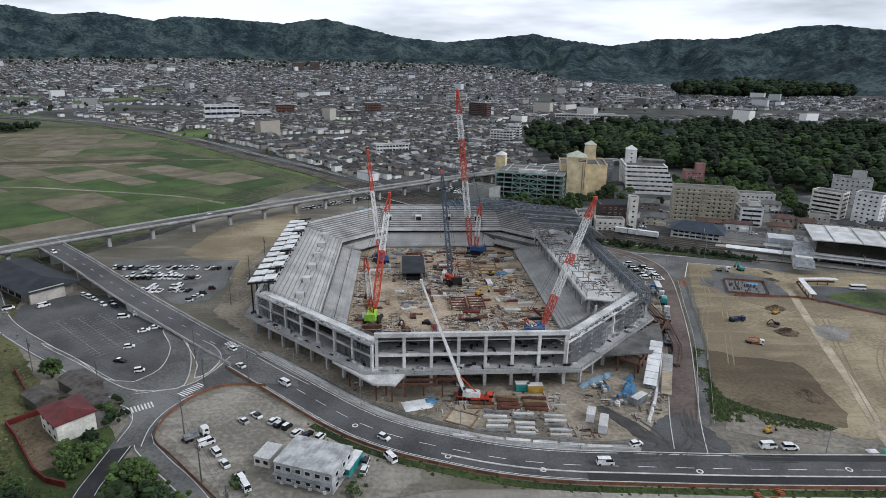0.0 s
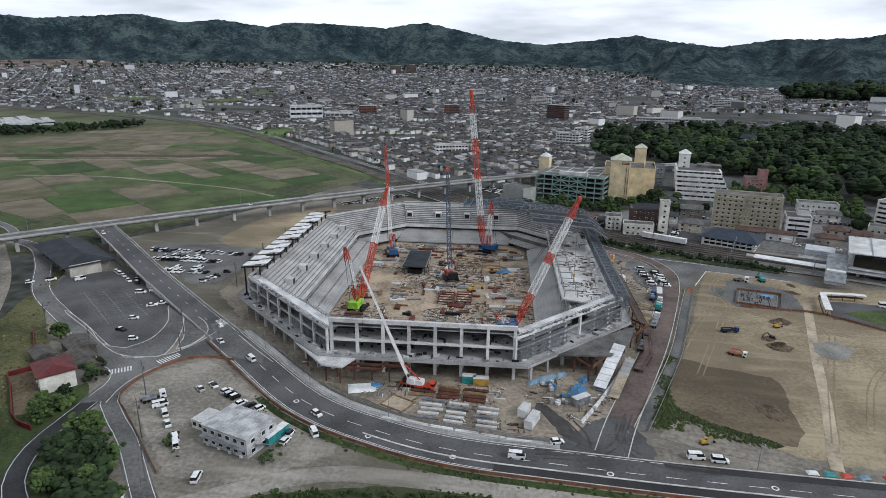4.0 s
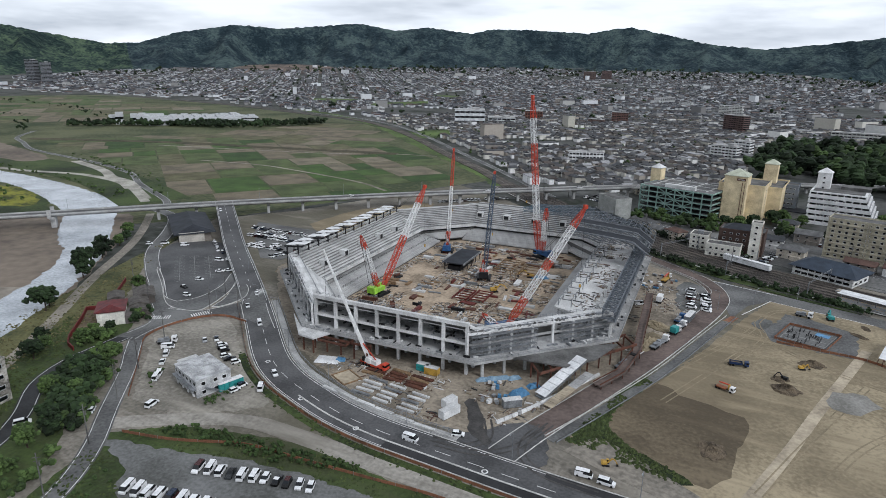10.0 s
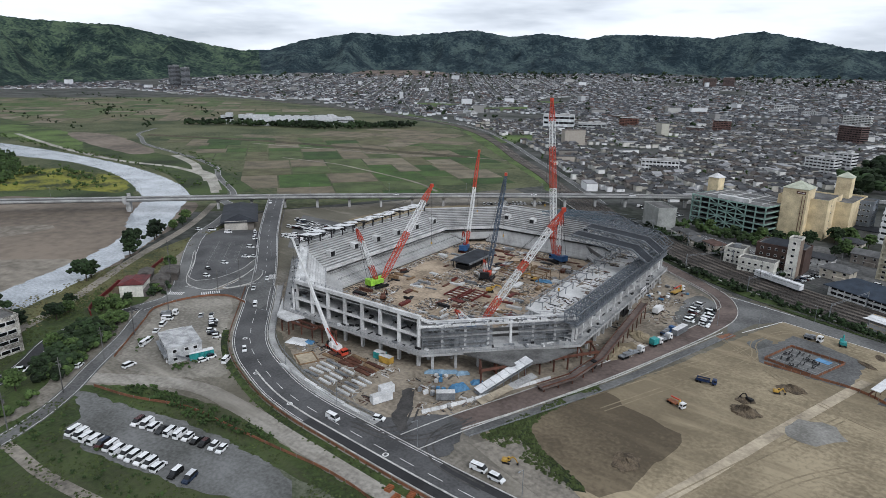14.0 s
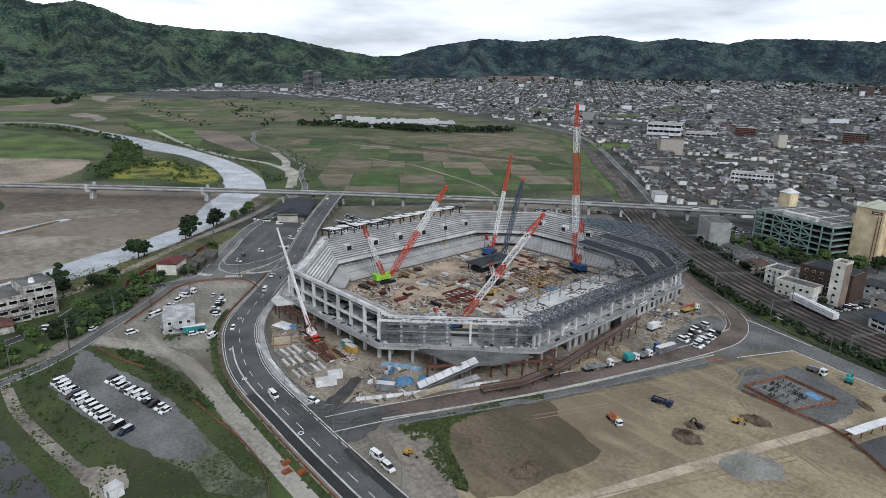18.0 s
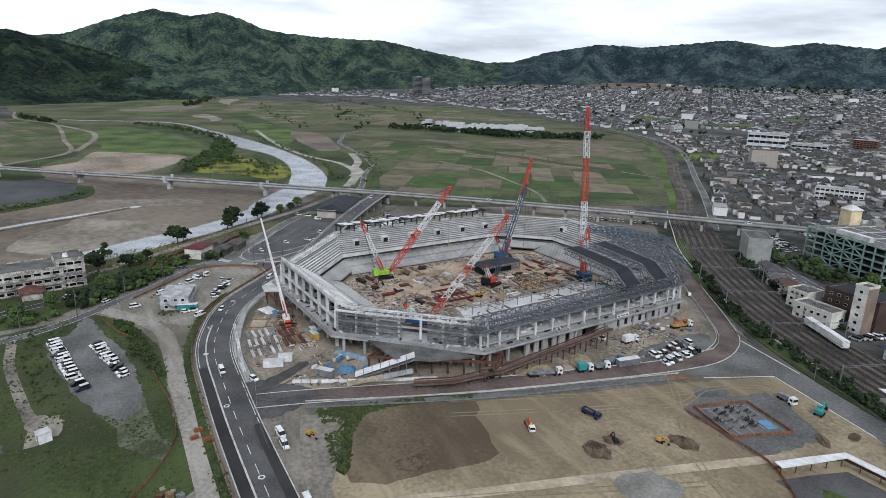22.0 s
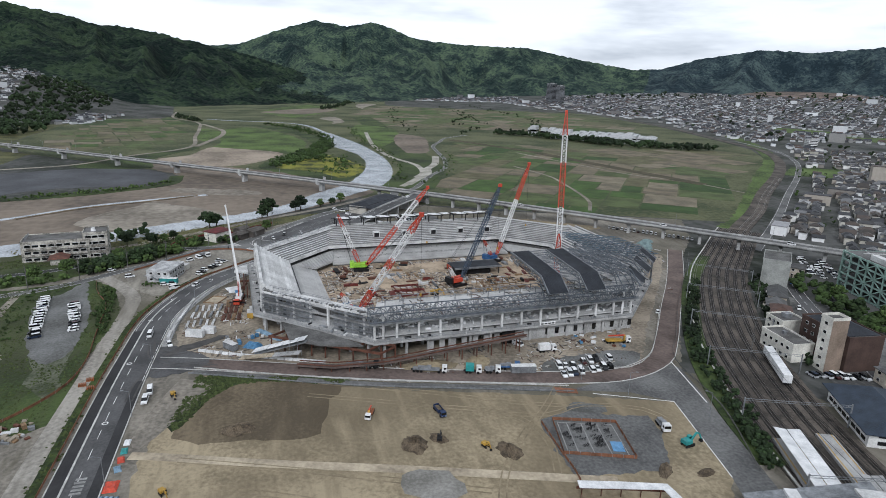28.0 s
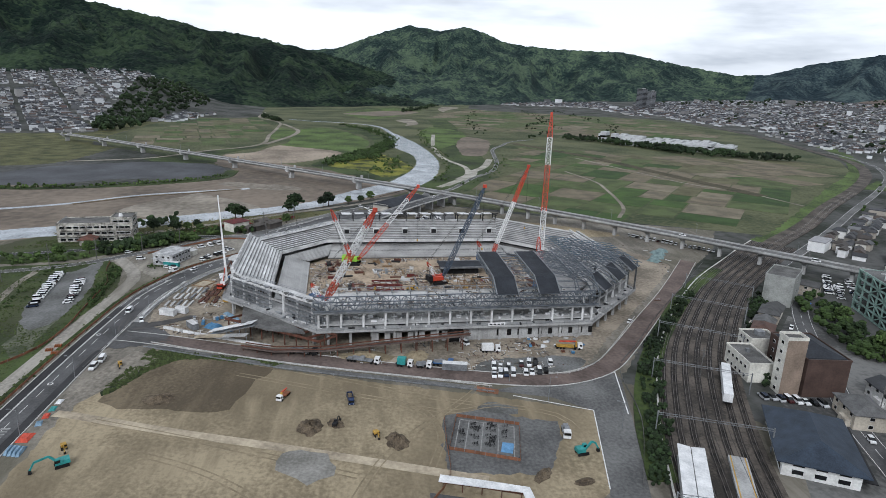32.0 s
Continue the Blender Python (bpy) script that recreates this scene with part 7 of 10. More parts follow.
block(gb, 0, 0, 13, 22, 14.5, wallmat((0.38, 0.39, 0.37)), floors=3, bays=(0, 1, 1, 0))
cb = thing("apartment_block", 284, 424, 0, radians(-52), "cream six-storey apartment block with dark windows", "building")
block(cb, 0, 0, 20, 12, 18.5, m_cream, floors=6, bays=(6, 3, 0, 3), win=win_wide)
cb2 = thing("apartment_block", 300, 405, 0, radians(-52), "tall white apartment block with a dark side", "building")
block(cb2, 0, 0, 16, 12, 21, m_wpaint, floors=7, bays=(4, 3, 0, 3), win=win_small)
cb3 = thing("apartment_block", 330, 470, 0, radians(-30), "grey apartment block with roof tank", "building")
block(cb3, 0, 0, 26, 14, 20, wallmat((0.5, 0.5, 0.5)), floors=6, bays=(7, 3, 0, 3), win=win_small)
block(cb3, 4, 2, 9, 7, 5, wallmat((0.5, 0.5, 0.5)), z=20)
for x, y, sx, sy, h, r, c, fl in ((333, 425, 22, 12, 15, -40, (0.62, 0.6, 0.55), 5), (255, 470, 26, 12, 7, -12, (0.6, 0.6, 0.58), 2), (262, 398, 12, 10, 8, -30, (0.5, 0.48, 0.44), 2), (360, 400, 24, 14, 24, -50, (0.2, 0.19, 0.2), 8), (385, 455, 28, 14, 13, -25, (0.66, 0.65, 0.62), 4)):
    t = thing("office_building", x, y, 0, radians(r), "plain rendered town building near the station", "building")
    block(t, 0, 0, sx, sy, h, wallmat(c), floors=fl, bays=(max(2, int(sx / 3.6)), 3, 0, 3), win=win_small)

# landmarks in the town
def slab(x, y, sx, sy, h, r, c, fl, bays, label):
    t = thing("tall_building", x, y, float(slope_z(x, y)), radians(r), label, "building")
    b = new("wall", Mesh().box(0, 0, 0, sx, sy, h).data("wall", wallmat(c)))
    b.parent = t
    put("roof", Mesh().box(0, 0, h, sx + 0.4, sy + 0.4, 0.7).box(sx * 0.2, 0, h + 0.7, sx * 0.25, sy * 0.5, 2.6), m_conc, b)
    for f in range(fl):
        put("window_band", Mesh().box(0, 0, h * (f + 0.35) / fl, sx + 0.3, sy + 0.3, h / fl * 0.42), m_glass, b)
    for k in range(bays + 1):
        put("pier", Mesh().box(-sx / 2 + sx * k / bays, -sy / 2 - 0.2, 0, 0.9, 0.6, h), wallmat(c), b)
# Both far towers' grey is lightened and cooled as painted distance haze.
slab(-2440, 1495, 34, 30, 88, 20, (0.24, 0.25, 0.27), 16, 6, "dark high-rise apartment tower far across the fields, paled for haze")
slab(-2395, 1520, 26, 26, 80, 20, (0.28, 0.29, 0.31), 16, 6, "dark high-rise apartment tower far across the fields, paled for haze")
slab(-362, 1070, 55, 40, 26, 25, (0.62, 0.64, 0.66), 3, 6, "large white boxy hall in the town")
slab(-315, 1110, 50, 40, 12, 25, (0.55, 0.57, 0.58), 2, 6, "low white hall beside the large hall")
slab(88, 1170, 38, 16, 30, -35, (0.2, 0.13, 0.12), 9, 8, "brown apartment slab in the town")
slab(290, 1140, 130, 14, 13, -8, (0.55, 0.55, 0.53), 3, 24, "long pale school building")
slab(-48, 700, 38, 12, 12, 22, (0.7, 0.71, 0.72), 3, 10, "white school building behind the viaduct")
slab(92, 812, 30, 16, 17, -20, (0.72, 0.72, 0.72), 5, 7, "white hospital block at the edge of the wood")
slab(110, 838, 18, 14, 21, -20, (0.70, 0.70, 0.70), 6, 4, "white hospital tower at the edge of the wood")
slab(-288, 1222, 34, 14, 18, 10, (0.26, 0.13, 0.1), 6, 7, "red-brown apartment slab in the town")
slab(-120, 1240, 30, 14, 22, 10, (0.24, 0.14, 0.12), 7, 7, "red-brown apartment slab in the town")
slab(-700, 3300, 60, 24, 42, 10, (0.24, 0.17, 0.15), 10, 8, "brown apartment towers in the far town")
slab(-620, 3330, 50, 24, 46, 10, (0.22, 0.15, 0.14), 11, 8, "brown apartment towers in the far town")
slab(-1480, 2900, 90, 40, 16, 30, (0.66, 0.66, 0.66), 3, 8, "wide white works building in the far town")
slab(520, 1650, 70, 20, 20, -20, (0.62, 0.62, 0.6), 5, 10, "pale institution building in the far town")
slab(-150, 2050, 60, 22, 20, 10, (0.6, 0.6, 0.6), 5, 10, "pale institution building in the far town")
slab(60, 1600, 50, 18, 24, -10, (0.64, 0.64, 0.62), 7, 9, "white apartment slab in the far town")
slab(760, 2050, 60, 20, 18, -20, (0.64, 0.64, 0.64), 5, 9, "white apartment slab in the far town")
rr = random.Random(31)
for k in range(16):
    x, y = rr.uniform(-700, 900), rr.uniform(880, 2400)
    if inside(x, y, TOWN[0][1]) or inside(x, y, TOWN[3][1]):
        c = rr.choice(((0.6, 0.6, 0.58), (0.7, 0.7, 0.69), (0.45, 0.42, 0.38), (0.28, 0.2, 0.18)))
        slab(x, y, rr.uniform(20, 36), rr.uniform(11, 15), rr.uniform(9, 15), rr.uniform(-30, 40), c, rr.choice((3, 4, 5)), 7, "mid-rise block among the grey-roofed houses")
# works across the fields
camp = thing("works", -770, 790, 0, radians(52), "low white works with many roof units, set in the fields", "building")
m_wk = wallmat((0.5, 0.51, 0.52))
for k, (x, y, sx, sy, h) in enumerate(((0, 0, 150, 34, 9), (-70, 8, 44, 26, 12), (20, 30, 120, 20, 7), (60, 4, 40, 30, 11), (-118, 4, 12, 10, 17), (-96, 0, 10, 9, 15), (-130, 14, 10, 8, 12), (95, 20, 36, 24, 6))):
    y, sy, h = y * 2.2, sy * 2.3, h * 1.15
    b = put("hall", Mesh().box(x, y, 0, sx, sy, h), m_wk, camp)
    put("window_band", Mesh().box(x, y, h * 0.45, sx + 0.3, sy + 0.3, h * 0.2), m_glass, b)
    for j in range(int(sx / 18)):
        put("roof_unit", Mesh().gable(x - sx / 2 + 9 + j * 18, y, h, 11, sy * 0.8, rr.uniform(2, 4), 0, 0.2, 0), m_cabin, b)

# shop with the dark hipped roof beside the ramp
sh = thing("roadside_shop", -188, 269, 0, radians(-36), "low roadside shop with a wide dark hipped roof", "building")
put("wall", Mesh().box(0, 0, 0, 50, 18, 5.2), wallmat((0.3, 0.27, 0.24)), sh)
put("gable_wall", Mesh().box(24, -2, 0, 6, 14, 6), wallmat((0.5, 0.47, 0.42)), sh)
put("roof", Mesh().gable(0, 0, 5.2, 54, 22, 3.6, 0, 0.8, 9), m_roof_dark, sh)
for k in range(6):
    put("shop_window", Mesh().box(-20 + k * 7, -9.05, 0.6, 5, 0.2, 3.2), m_glass, sh)
put("sign_board", Mesh().box(8, -9.3, 4.0, 9, 0.2, 1.3), m_white, sh, "pale sign board with unreadable bars")

# station: long platforms, white roofs, footbridge hall, navy-roofed building
RA = radians(-24)
nb = thing("station_building", 166.5, 368, 0, radians(-27), "two-storey station building with a navy blue hipped roof", "building")
m_navy = M("navy_metal_roof", (0.06, 0.085, 0.125), (0.042, 0.062, 0.095), 0.3, 8, 0.6)
block(nb, 0, 0, 29, 19, 4.8, wallmat((0.66, 0.66, 0.64)), floors=2, bays=(8, 3, 8, 3), win=win_wide, parapet=0)
put("roof", Mesh().gable(0, 0, 4.8, 29, 19, 4.2, 0, 1.8, 8), m_navy, nb, "navy blue hipped roof")
put("canopy", Mesh().box(0, 11.5, 3.0, 30, 3, 0.3), m_steel_dark, nb)
def platform(x, y, L, W, roofed, label):
    t = thing("platform", x, y, 0, RA, label, "platform", "station platforms")
    put("platform_slab", Mesh().box(0, 0, 0.3, L, W, 0.95), m_conc, t)
    for s in (-1, 1):
        put("safety_line", Mesh().box(0, s * (W / 2 - 0.6), 1.254, L, 0.35, 0.012), m_yellow, t)
    if roofed:
        for k, s in ((0, -1), (1, 1)):
            put("roof_wing", Mesh().add([(roofed[0], s * 0.12, 4.5), (roofed[1], s * 0.12, 4.5), (roofed[1], s * (W / 2 + 0.4), 4.9), (roofed[0], s * (W / 2 + 0.4), 4.9), (roofed[0], s * 0.12, 4.35), (roofed[1], s * 0.12, 4.35), (roofed[1], s * (W / 2 + 0.4), 4.75), (roofed[0], s * (W / 2 + 0.4), 4.75)],
                [(0, 1, 2, 3), (7, 6, 5, 4), (0, 4, 5, 1), (1, 5, 6, 2), (2, 6, 7, 3), (3, 7, 4, 0)]), m_white_sheet if W > 6 else m_conc, t)
        n = int((roofed[1] - roofed[0]) / 7)
        for k in range(n + 1):
            put("roof_post", Mesh().box(roofed[0] + 1 + k * 7, 0, 1.25, 0.3, 0.3, 3.2), m_steel, t)
platform(213, 310, 100, 6.5, (-50, 50), "station platform under a long white butterfly roof")
platform(222, 320.5, 118, 5.0, (-34, 59), "side platform with a shorter white roof")
st = thing("footbridge_station", 236, 319, 0, radians(-24), "modern station hall with a broad white curved roof over the tracks", "building")
for k in range(14):
    x0, x1 = -26 + 4.6 * k, -26 + 4.6 * (k + 1)
    z0, z1 = 12.5 + 2.4 * math.cos((k - 5) / 7), 12.5 + 2.4 * math.cos((k - 4) / 7)
    put("roof_panel", Mesh().add([(x0, -20, z0), (x1, -20, z1), (x1, 20, z1 - 0.6), (x0, 20, z0 - 0.6), (x0, -20, z0 - 0.5), (x1, -20, z1 - 0.5), (x1, 20, z1 - 1.1), (x0, 20, z0 - 1.1)], [(0, 1, 2, 3), (7, 6, 5, 4), (0, 4, 5, 1), (1, 5, 6, 2), (2, 6, 7, 3), (3, 7, 4, 0)]), m_conc_pale, st)
for k in range(4):
    put("roof_seam", Mesh().box(-16 + k * 13, 0, 12.4 + 2.4 * math.cos((-3 + k * 2.8) / 7) + 0.02, 0.4, 40, 0.3), m_steel, st)
put("hall_glass", Mesh().box(2, 0, 6.2, 50, 30, 6.4), m_glass, st)
put("hall_floor", Mesh().box(2, 0, 5.4, 54, 34, 0.9), m_conc_pale, st)
for k in range(6):
    put("hall_pier", Mesh().box(-20 + k * 9, (-12, 12)[k % 2], 0, 1.2, 1.2, 5.6), m_conc_pale, st)
put("stair_house", Mesh().box(-30, -22, 0, 8, 18, 7), m_wpaint, st)
put("stair_roof", Mesh().add([(-34.5, -40, 4), (-25.5, -40, 4), (-25.5, -12, 11), (-34.5, -12, 11), (-34.5, -40, 3.6), (-25.5, -40, 3.6), (-25.5, -12, 10.6), (-34.5, -12, 10.6)], [(0, 1, 2, 3), (7, 6, 5, 4), (0, 4, 5, 1), (1, 5, 6, 2), (2, 6, 7, 3), (3, 7, 4, 0)]), m_steel, st)
put("stair_window", Mesh().box(-25.8, -22, 3.4, 0.3, 14, 2.2), m_glass, st)
put("side_hall", Mesh().box(-38, 6, 0, 14, 12, 8), wallmat((0.5, 0.52, 0.55)), st)
# freight wagon
wg = thing("container_wagon", 127.5, 365.5, 0.5, radians(-29), "white container wagon standing on a siding", "wagon")
put("container", Mesh().box(0, 0, 1.0, 26, 3.0, 2.9), m_white_sheet, wg)
put("frame", Mesh().box(0, 0, 0.6, 26.4, 2.6, 0.4), m_steel_dark, wg)
for k in (-10, -8, 8, 10):
    put("wheel_set", Mesh().cyl((k, -1.0, 0.45), (k, 1.0, 0.45), 0.45, n=10), m_steel_dark, wg)
# overhead line gantries
gant = Mesh()
gant.box(0, -16, 0, 0.35, 0.35, 8.0).box(0, 16, 0, 0.35, 0.35, 8.0).beam((0, -16, 7.6), (0, 16, 7.6), 0.12).beam((0, -16, 6.9), (0, 16, 6.9), 0.1)
for k in range(16):
    gant.beam((0, -16 + 2 * k, 6.9 if k % 2 else 7.6), (0, -14 + 2 * k, 7.6 if k % 2 else 6.9), 0.06)
gd = gant.data("gantry", m_steel)
for q in along(RAIL, 38.0, 118.0)[:9]:
    o = new("line_gantry", gd)
    o.matrix_basis = pose(q[0], q[1], 0.3, 0, 0, math.degrees(q[3]))
    tagged(o, "grey steel overhead line gantry across the tracks", "gantry", "gantries over the railway")
wires = put("overhead_wires", Mesh().section([(p[0], p[1], 6.3) for p in shifted(RAIL[:34], -3.6)], [(0, 0), (0, 0.08), (0.08, 0.08), (0.08, 0)]).section([(p[0], p[1], 6.3) for p in shifted(RAIL[:34], 1.0)], [(0, 0), (0, 0.08), (0.08, 0.08), (0.08, 0)]), m_steel_dark, None, "thin dark overhead wires", "wire", "", "structure")

# ---- houses near the railway and the lanes ----
HW = [wallmat(c) for c in ((0.62, 0.6, 0.56), (0.45, 0.4, 0.34), (0.68, 0.67, 0.65), (0.3, 0.27, 0.24), (0.55, 0.5, 0.42))]
HR = [M("tiled_roof", c, tuple(v * 0.7 for v in c), 0.3, 9, 0.75, bump=0.3) for c in ((0.10, 0.105, 0.115), (0.14, 0.14, 0.14), (0.085, 0.09, 0.105), (0.17, 0.10, 0.08), (0.2, 0.2, 0.2))]
def dwelling(x, y, rot, sx, sy, h, seed, label="two-storey house with a tiled gable roof"):
    r = random.Random(seed)
    t = thing("house", x, y, 0, rot, label, "house", "houses near the railway")
    w = r.choice(HW)
    put("wall", Mesh().box(0, 0, 0, sx, sy, h), w, t)
    put("roof", Mesh().gable(0, 0, h, sx, sy, sy * 0.24, 0, 0.6, r.choice((0, sy * 0.5))), r.choice(HR), t)
    for f in range(2 if h > 4.5 else 1):
        for k in range(3):
            piece("window", win_small, t, -sx / 2 + sx * (k + 0.5) / 3, -sy / 2, 0.9 + 2.7 * f)
        for s in (-1, 1):
            piece("window", win_small, t, s * sx / 2, 0, 0.9 + 2.7 * f, s * math.pi / 2)
    put("porch", Mesh().box(sx * 0.2, -sy / 2 - 0.8, 0, sx * 0.35, 1.6, 2.4), w, t)
    return t
k = 0
for x, y, r, sx, sy, h in ((86, 407, -40, 11, 8, 5.4), (74, 416, -42, 10, 8, 3.4), (66, 424, -42, 13, 8, 5.2), (98, 404, -20, 9, 8, 3.2), (58, 432, -42, 9, 7, 3.4), (150, 398, -15, 14, 10, 5.2), (160, 440, -12, 14, 10, 5.5), (236, 396, -18, 13, 9, 5.4),
                           (247, 388, -20, 10, 8, 5.2), (200, 384, -20, 16, 7, 4.4), (182, 388, -20, 14, 8, 4.6), (226, 381, -22, 14, 8, 4.0), (246, 372, -22, 12, 8, 5.2), (270, 380, -30, 12, 9, 5.6), (290, 380, -30, 11, 9, 5.4), (140, 418, -10, 12, 9, 5.0),
                           (150, 470, -10, 12, 9, 5.0), (30, 470, 40, 11, 8, 5.4), (15, 545, 30, 11, 8, 5.4), (28, 560, 30, 11, 8, 5.4), (40, 545, 30, 10, 8, 5.2), (250, 440, -15, 14, 9, 5.4), (310, 360, -25, 14, 10, 6), (335, 372, -25, 12, 9, 5.4)):
    dwelling(x, y, radians(r), sx, sy, h, 100 + k)
    k += 1
# the house with the red roof, its yard wall and sheds
rh = thing("red_roof_house", -103.6, 154.5, 0, radians(-41), "weathered white house with a dull red sheet roof", "house")
put("wall", Mesh().box(0, 0, 0, 12.5, 10, 6.0), m_cream, rh)
m_redroof = M("red_sheet_roof", (0.19, 0.035, 0.035), (0.12, 0.028, 0.03), 0.4, 8, 0.6)
put("roof", Mesh().gable(0, 0, 6.0, 12.5, 10, 1.7, 0, 0.7, 4), m_redroof, rh)
put("lean_to", Mesh().box(2, 6.8, 0, 9, 3.5, 3.4), wallmat((0.2, 0.18, 0.17)), rh)
for f in range(2):
    for j in range(3):
        piece("window", win_small, rh, -6.25, -3 + j * 3, 0.9 + 2.8 * f, -math.pi / 2)
        piece("window", win_small, rh, -4 + j * 4, -5.0, 0.9 + 2.8 * f)
yw = thing("yard_wall", 0, 0, 0, 0, "dark red painted wall round a bare yard", "wall")
for x0, y0, x1, y1 in ((-115.5, 163, -122.3, 155.4), (-122.3, 155.4, -115.3, 149), (-115.3, 149, -101.4, 134.4), (-101.4, 134.4, -96, 130.6), (-96, 130.6, -90.3, 129), (-141, 188, -127, 172.4)):
    put("wall_panel", Mesh().beam((x0, y0, 0.9), (x1, y1, 0.9), 0.4, 1.9), M("dark_red_wall", (0.2, 0.028, 0.026), None, 0.4, 7, 0.7) if "dark_red_wall" not in bpy.data.materials else bpy.data.materials["dark_red_wall"], yw)
put("yard_floor", Mesh().prism([(-115.5, 162.5), (-122, 155.4), (-115.2, 149.3), (-101.2, 134.8), (-95, 138), (-104, 148)], -0.1, 0.16), m_dirt_dark, yw)
for j, (x, y, r, sx, sy, h) in enumerate(((-112, 176, -35, 12, 8, 3.6), (-105, 168, -35, 9, 7, 3.4), (-99, 163, -30, 8, 6, 3.0), (-120, 168, -35, 9, 6, 3.0))):
    t = thing("shed", x, y, 0, radians(r), "tumbledown shed with a rusty grey sheet roof", "shed", "old sheds by the house")
    put("wall", Mesh().box(0, 0, 0, sx, sy, h), wallmat((0.16, 0.14, 0.125)), t)
    put("roof", Mesh().gable(0, 0, h, sx, sy, 1.2, 0, 0.5, 0), M("old_sheet_roof", (0.17, 0.155, 0.14), (0.1, 0.085, 0.075), 0.6, 7, 0.8) if "old_sheet_roof" not in bpy.data.materials else bpy.data.materials["old_sheet_roof"], t)
# abandoned building by the lane
ab = thing("abandoned_building", -80, 77, 0, radians(8), "derelict stained white three-storey building with empty windows", "building")
m_stain = M("stained_white_render", (0.5, 0.48, 0.43), (0.2, 0.185, 0.16), 0.25, 6, 0.9, bump=0.1, contrast=0.8)
block(ab, 0, -4, 18, 32, 11, m_stain, floors=3, bays=(3, 8, 3, 8), win=win_wide)
block(ab, 1, 15, 15, 12, 14, m_stain, floors=4, bays=(0, 3, 3, 3), win=win_wide)
for f in (1, 2):
    put("balcony", Mesh().box(9.6, -4, 3.6 * f, 1.6, 30, 0.9), m_stain, ab)
for j in range(8):
    put("roof_post", Mesh().box(-7 + j * 2, -18.5, 11.6, 0.25, 0.25, 1.4), m_steel, ab)
put("roof_tank", Mesh().cyl((3, 14, 14.2), (3, 14, 16.0), 1.3, 0.9, 12), m_white, ab)
put("rusty_porch", Mesh().gable(14, -2, 3.4, 10, 9, 1.6, 0, 0.4, 2), M("rusty_sheet", (0.22, 0.10, 0.075), (0.13, 0.07, 0.055), 0.6, 6, 0.85), ab)
put("porch_wall", Mesh().box(14, -2, 0, 9, 8, 3.4), m_stain, ab)

# site offices
so2 = thing("site_office", -29.7, 134.5, 0.11, radians(-18), "two-storey row of white prefabricated site office cabins", "site office")
cab_me = Mesh().box(0, 0, 0, 2.62, 11.6, 2.85).box(0, 0, 2.85, 2.7, 11.7, 0.1).data("cabin", m_cabin)
roof_me = Mesh().box(0, 0, 0, 2.7, 12.2, 0.16).box(-1.3, 0, 0.16, 0.14, 12.2, 0.14).box(0, 0, 0.16, 0.1, 12.2, 0.07).data("cabin_roof", m_cabin)
for j in range(6):
    for f in range(2):
        c = piece("cabin", cab_me, so2, -6.8 + 2.72 * j, 0, 2.98 * f)
        piece("window", win_small, c, 0, -5.8, 0.9)
        piece("window", win_small, c, 0, 5.8, 0.9, math.pi)
        if j in (0, 5):
            for w in (-3.5, 0.5, 3.5):
                piece("window", win_small, c, -1.33 if j == 0 else 1.33, w, 0.9, -math.pi / 2 if j == 0 else math.pi / 2)
        if f == 1:
            piece("cabin_roof", roof_me, c, 0, 0, 2.96)
put("stair", Mesh().beam((8.8, -3, 3.0), (8.8, 2.5, 0), 1.0, 0.25), m_steel, so2)
put("walkway", Mesh().box(0, -6.5, 2.9, 16.3, 1.1, 0.15), m_steel, so2)
for j in range(4):
    put("air_unit", Mesh().box(-6 + j * 4, -6.1, 0, 0.8, 0.4, 0.7), m_white, so2)
so3 = thing("site_office", -43, 140.4, 0.11, radians(-18), "single-storey pair of cream site cabins", "site office")
for j in range(2):
    c = put("cabin", Mesh().box(-1.2 + 2.4 * j, 0, 0, 2.34, 6.6, 2.7), m_cream, so3)
    put("cabin_roof", Mesh().box(-1.2 + 2.4 * j, 0, 2.71, 2.4, 6.9, 0.18), m_conc_pale, c)
    piece("window", win_small, c, -1.2 + 2.4 * j, -3.3, 0.9)
tb = thing("portable_toilets", -20.3, 137, 0.11, radians(-18), "row of teal portable site cabins with white tops", "cabin")
for j in range(5):
    c = put("cabin", Mesh().box(0, -3.4 + j * 1.7, 0, 2.2, 1.6, 2.5), m_teal, tb)
    put("cabin_top", Mesh().box(0, -3.4 + j * 1.7, 2.5, 2.3, 1.66, 0.15), m_white, c)
wsd = thing("white_shed", 67.5, 87.5, 0.1, radians(20), "small white box shed in the grass", "shed")
put("wall", Mesh().box(0, 0, 0, 3.2, 3.2, 2.8), m_white_sheet, wsd)
put("roof", Mesh().box(0, 0, 2.8, 3.5, 3.5, 0.2), m_conc_pale, wsd)
put("door", Mesh().box(0, -1.62, 0.1, 1.0, 0.06, 2.0), m_steel, wsd)

# ---- vehicles ----
m_car = palette("car_paint", [(0.74, 0.75, 0.76), (0.78, 0.78, 0.78), (0.02, 0.02, 0.022), (0.42, 0.43, 0.45), (0.75, 0.75, 0.74), (0.06, 0.065, 0.07), (0.55, 0.56, 0.58), (0.77, 0.77, 0.77), (0.10, 0.02, 0.02), (0.03, 0.05, 0.10), (0.015, 0.015, 0.016), (0.72, 0.73, 0.73)], 0.3, dirt=0.12)
m_car_white = M("white_car_paint", (0.76, 0.77, 0.78), (0.66, 0.67, 0.68), 0.6, 5, 0.3, 0, 0)
tyre_me = Mesh().cyl((0, -0.1, 0.32), (0, 0.1, 0.32), 0.32, n=10).data("wheel", m_rubber)

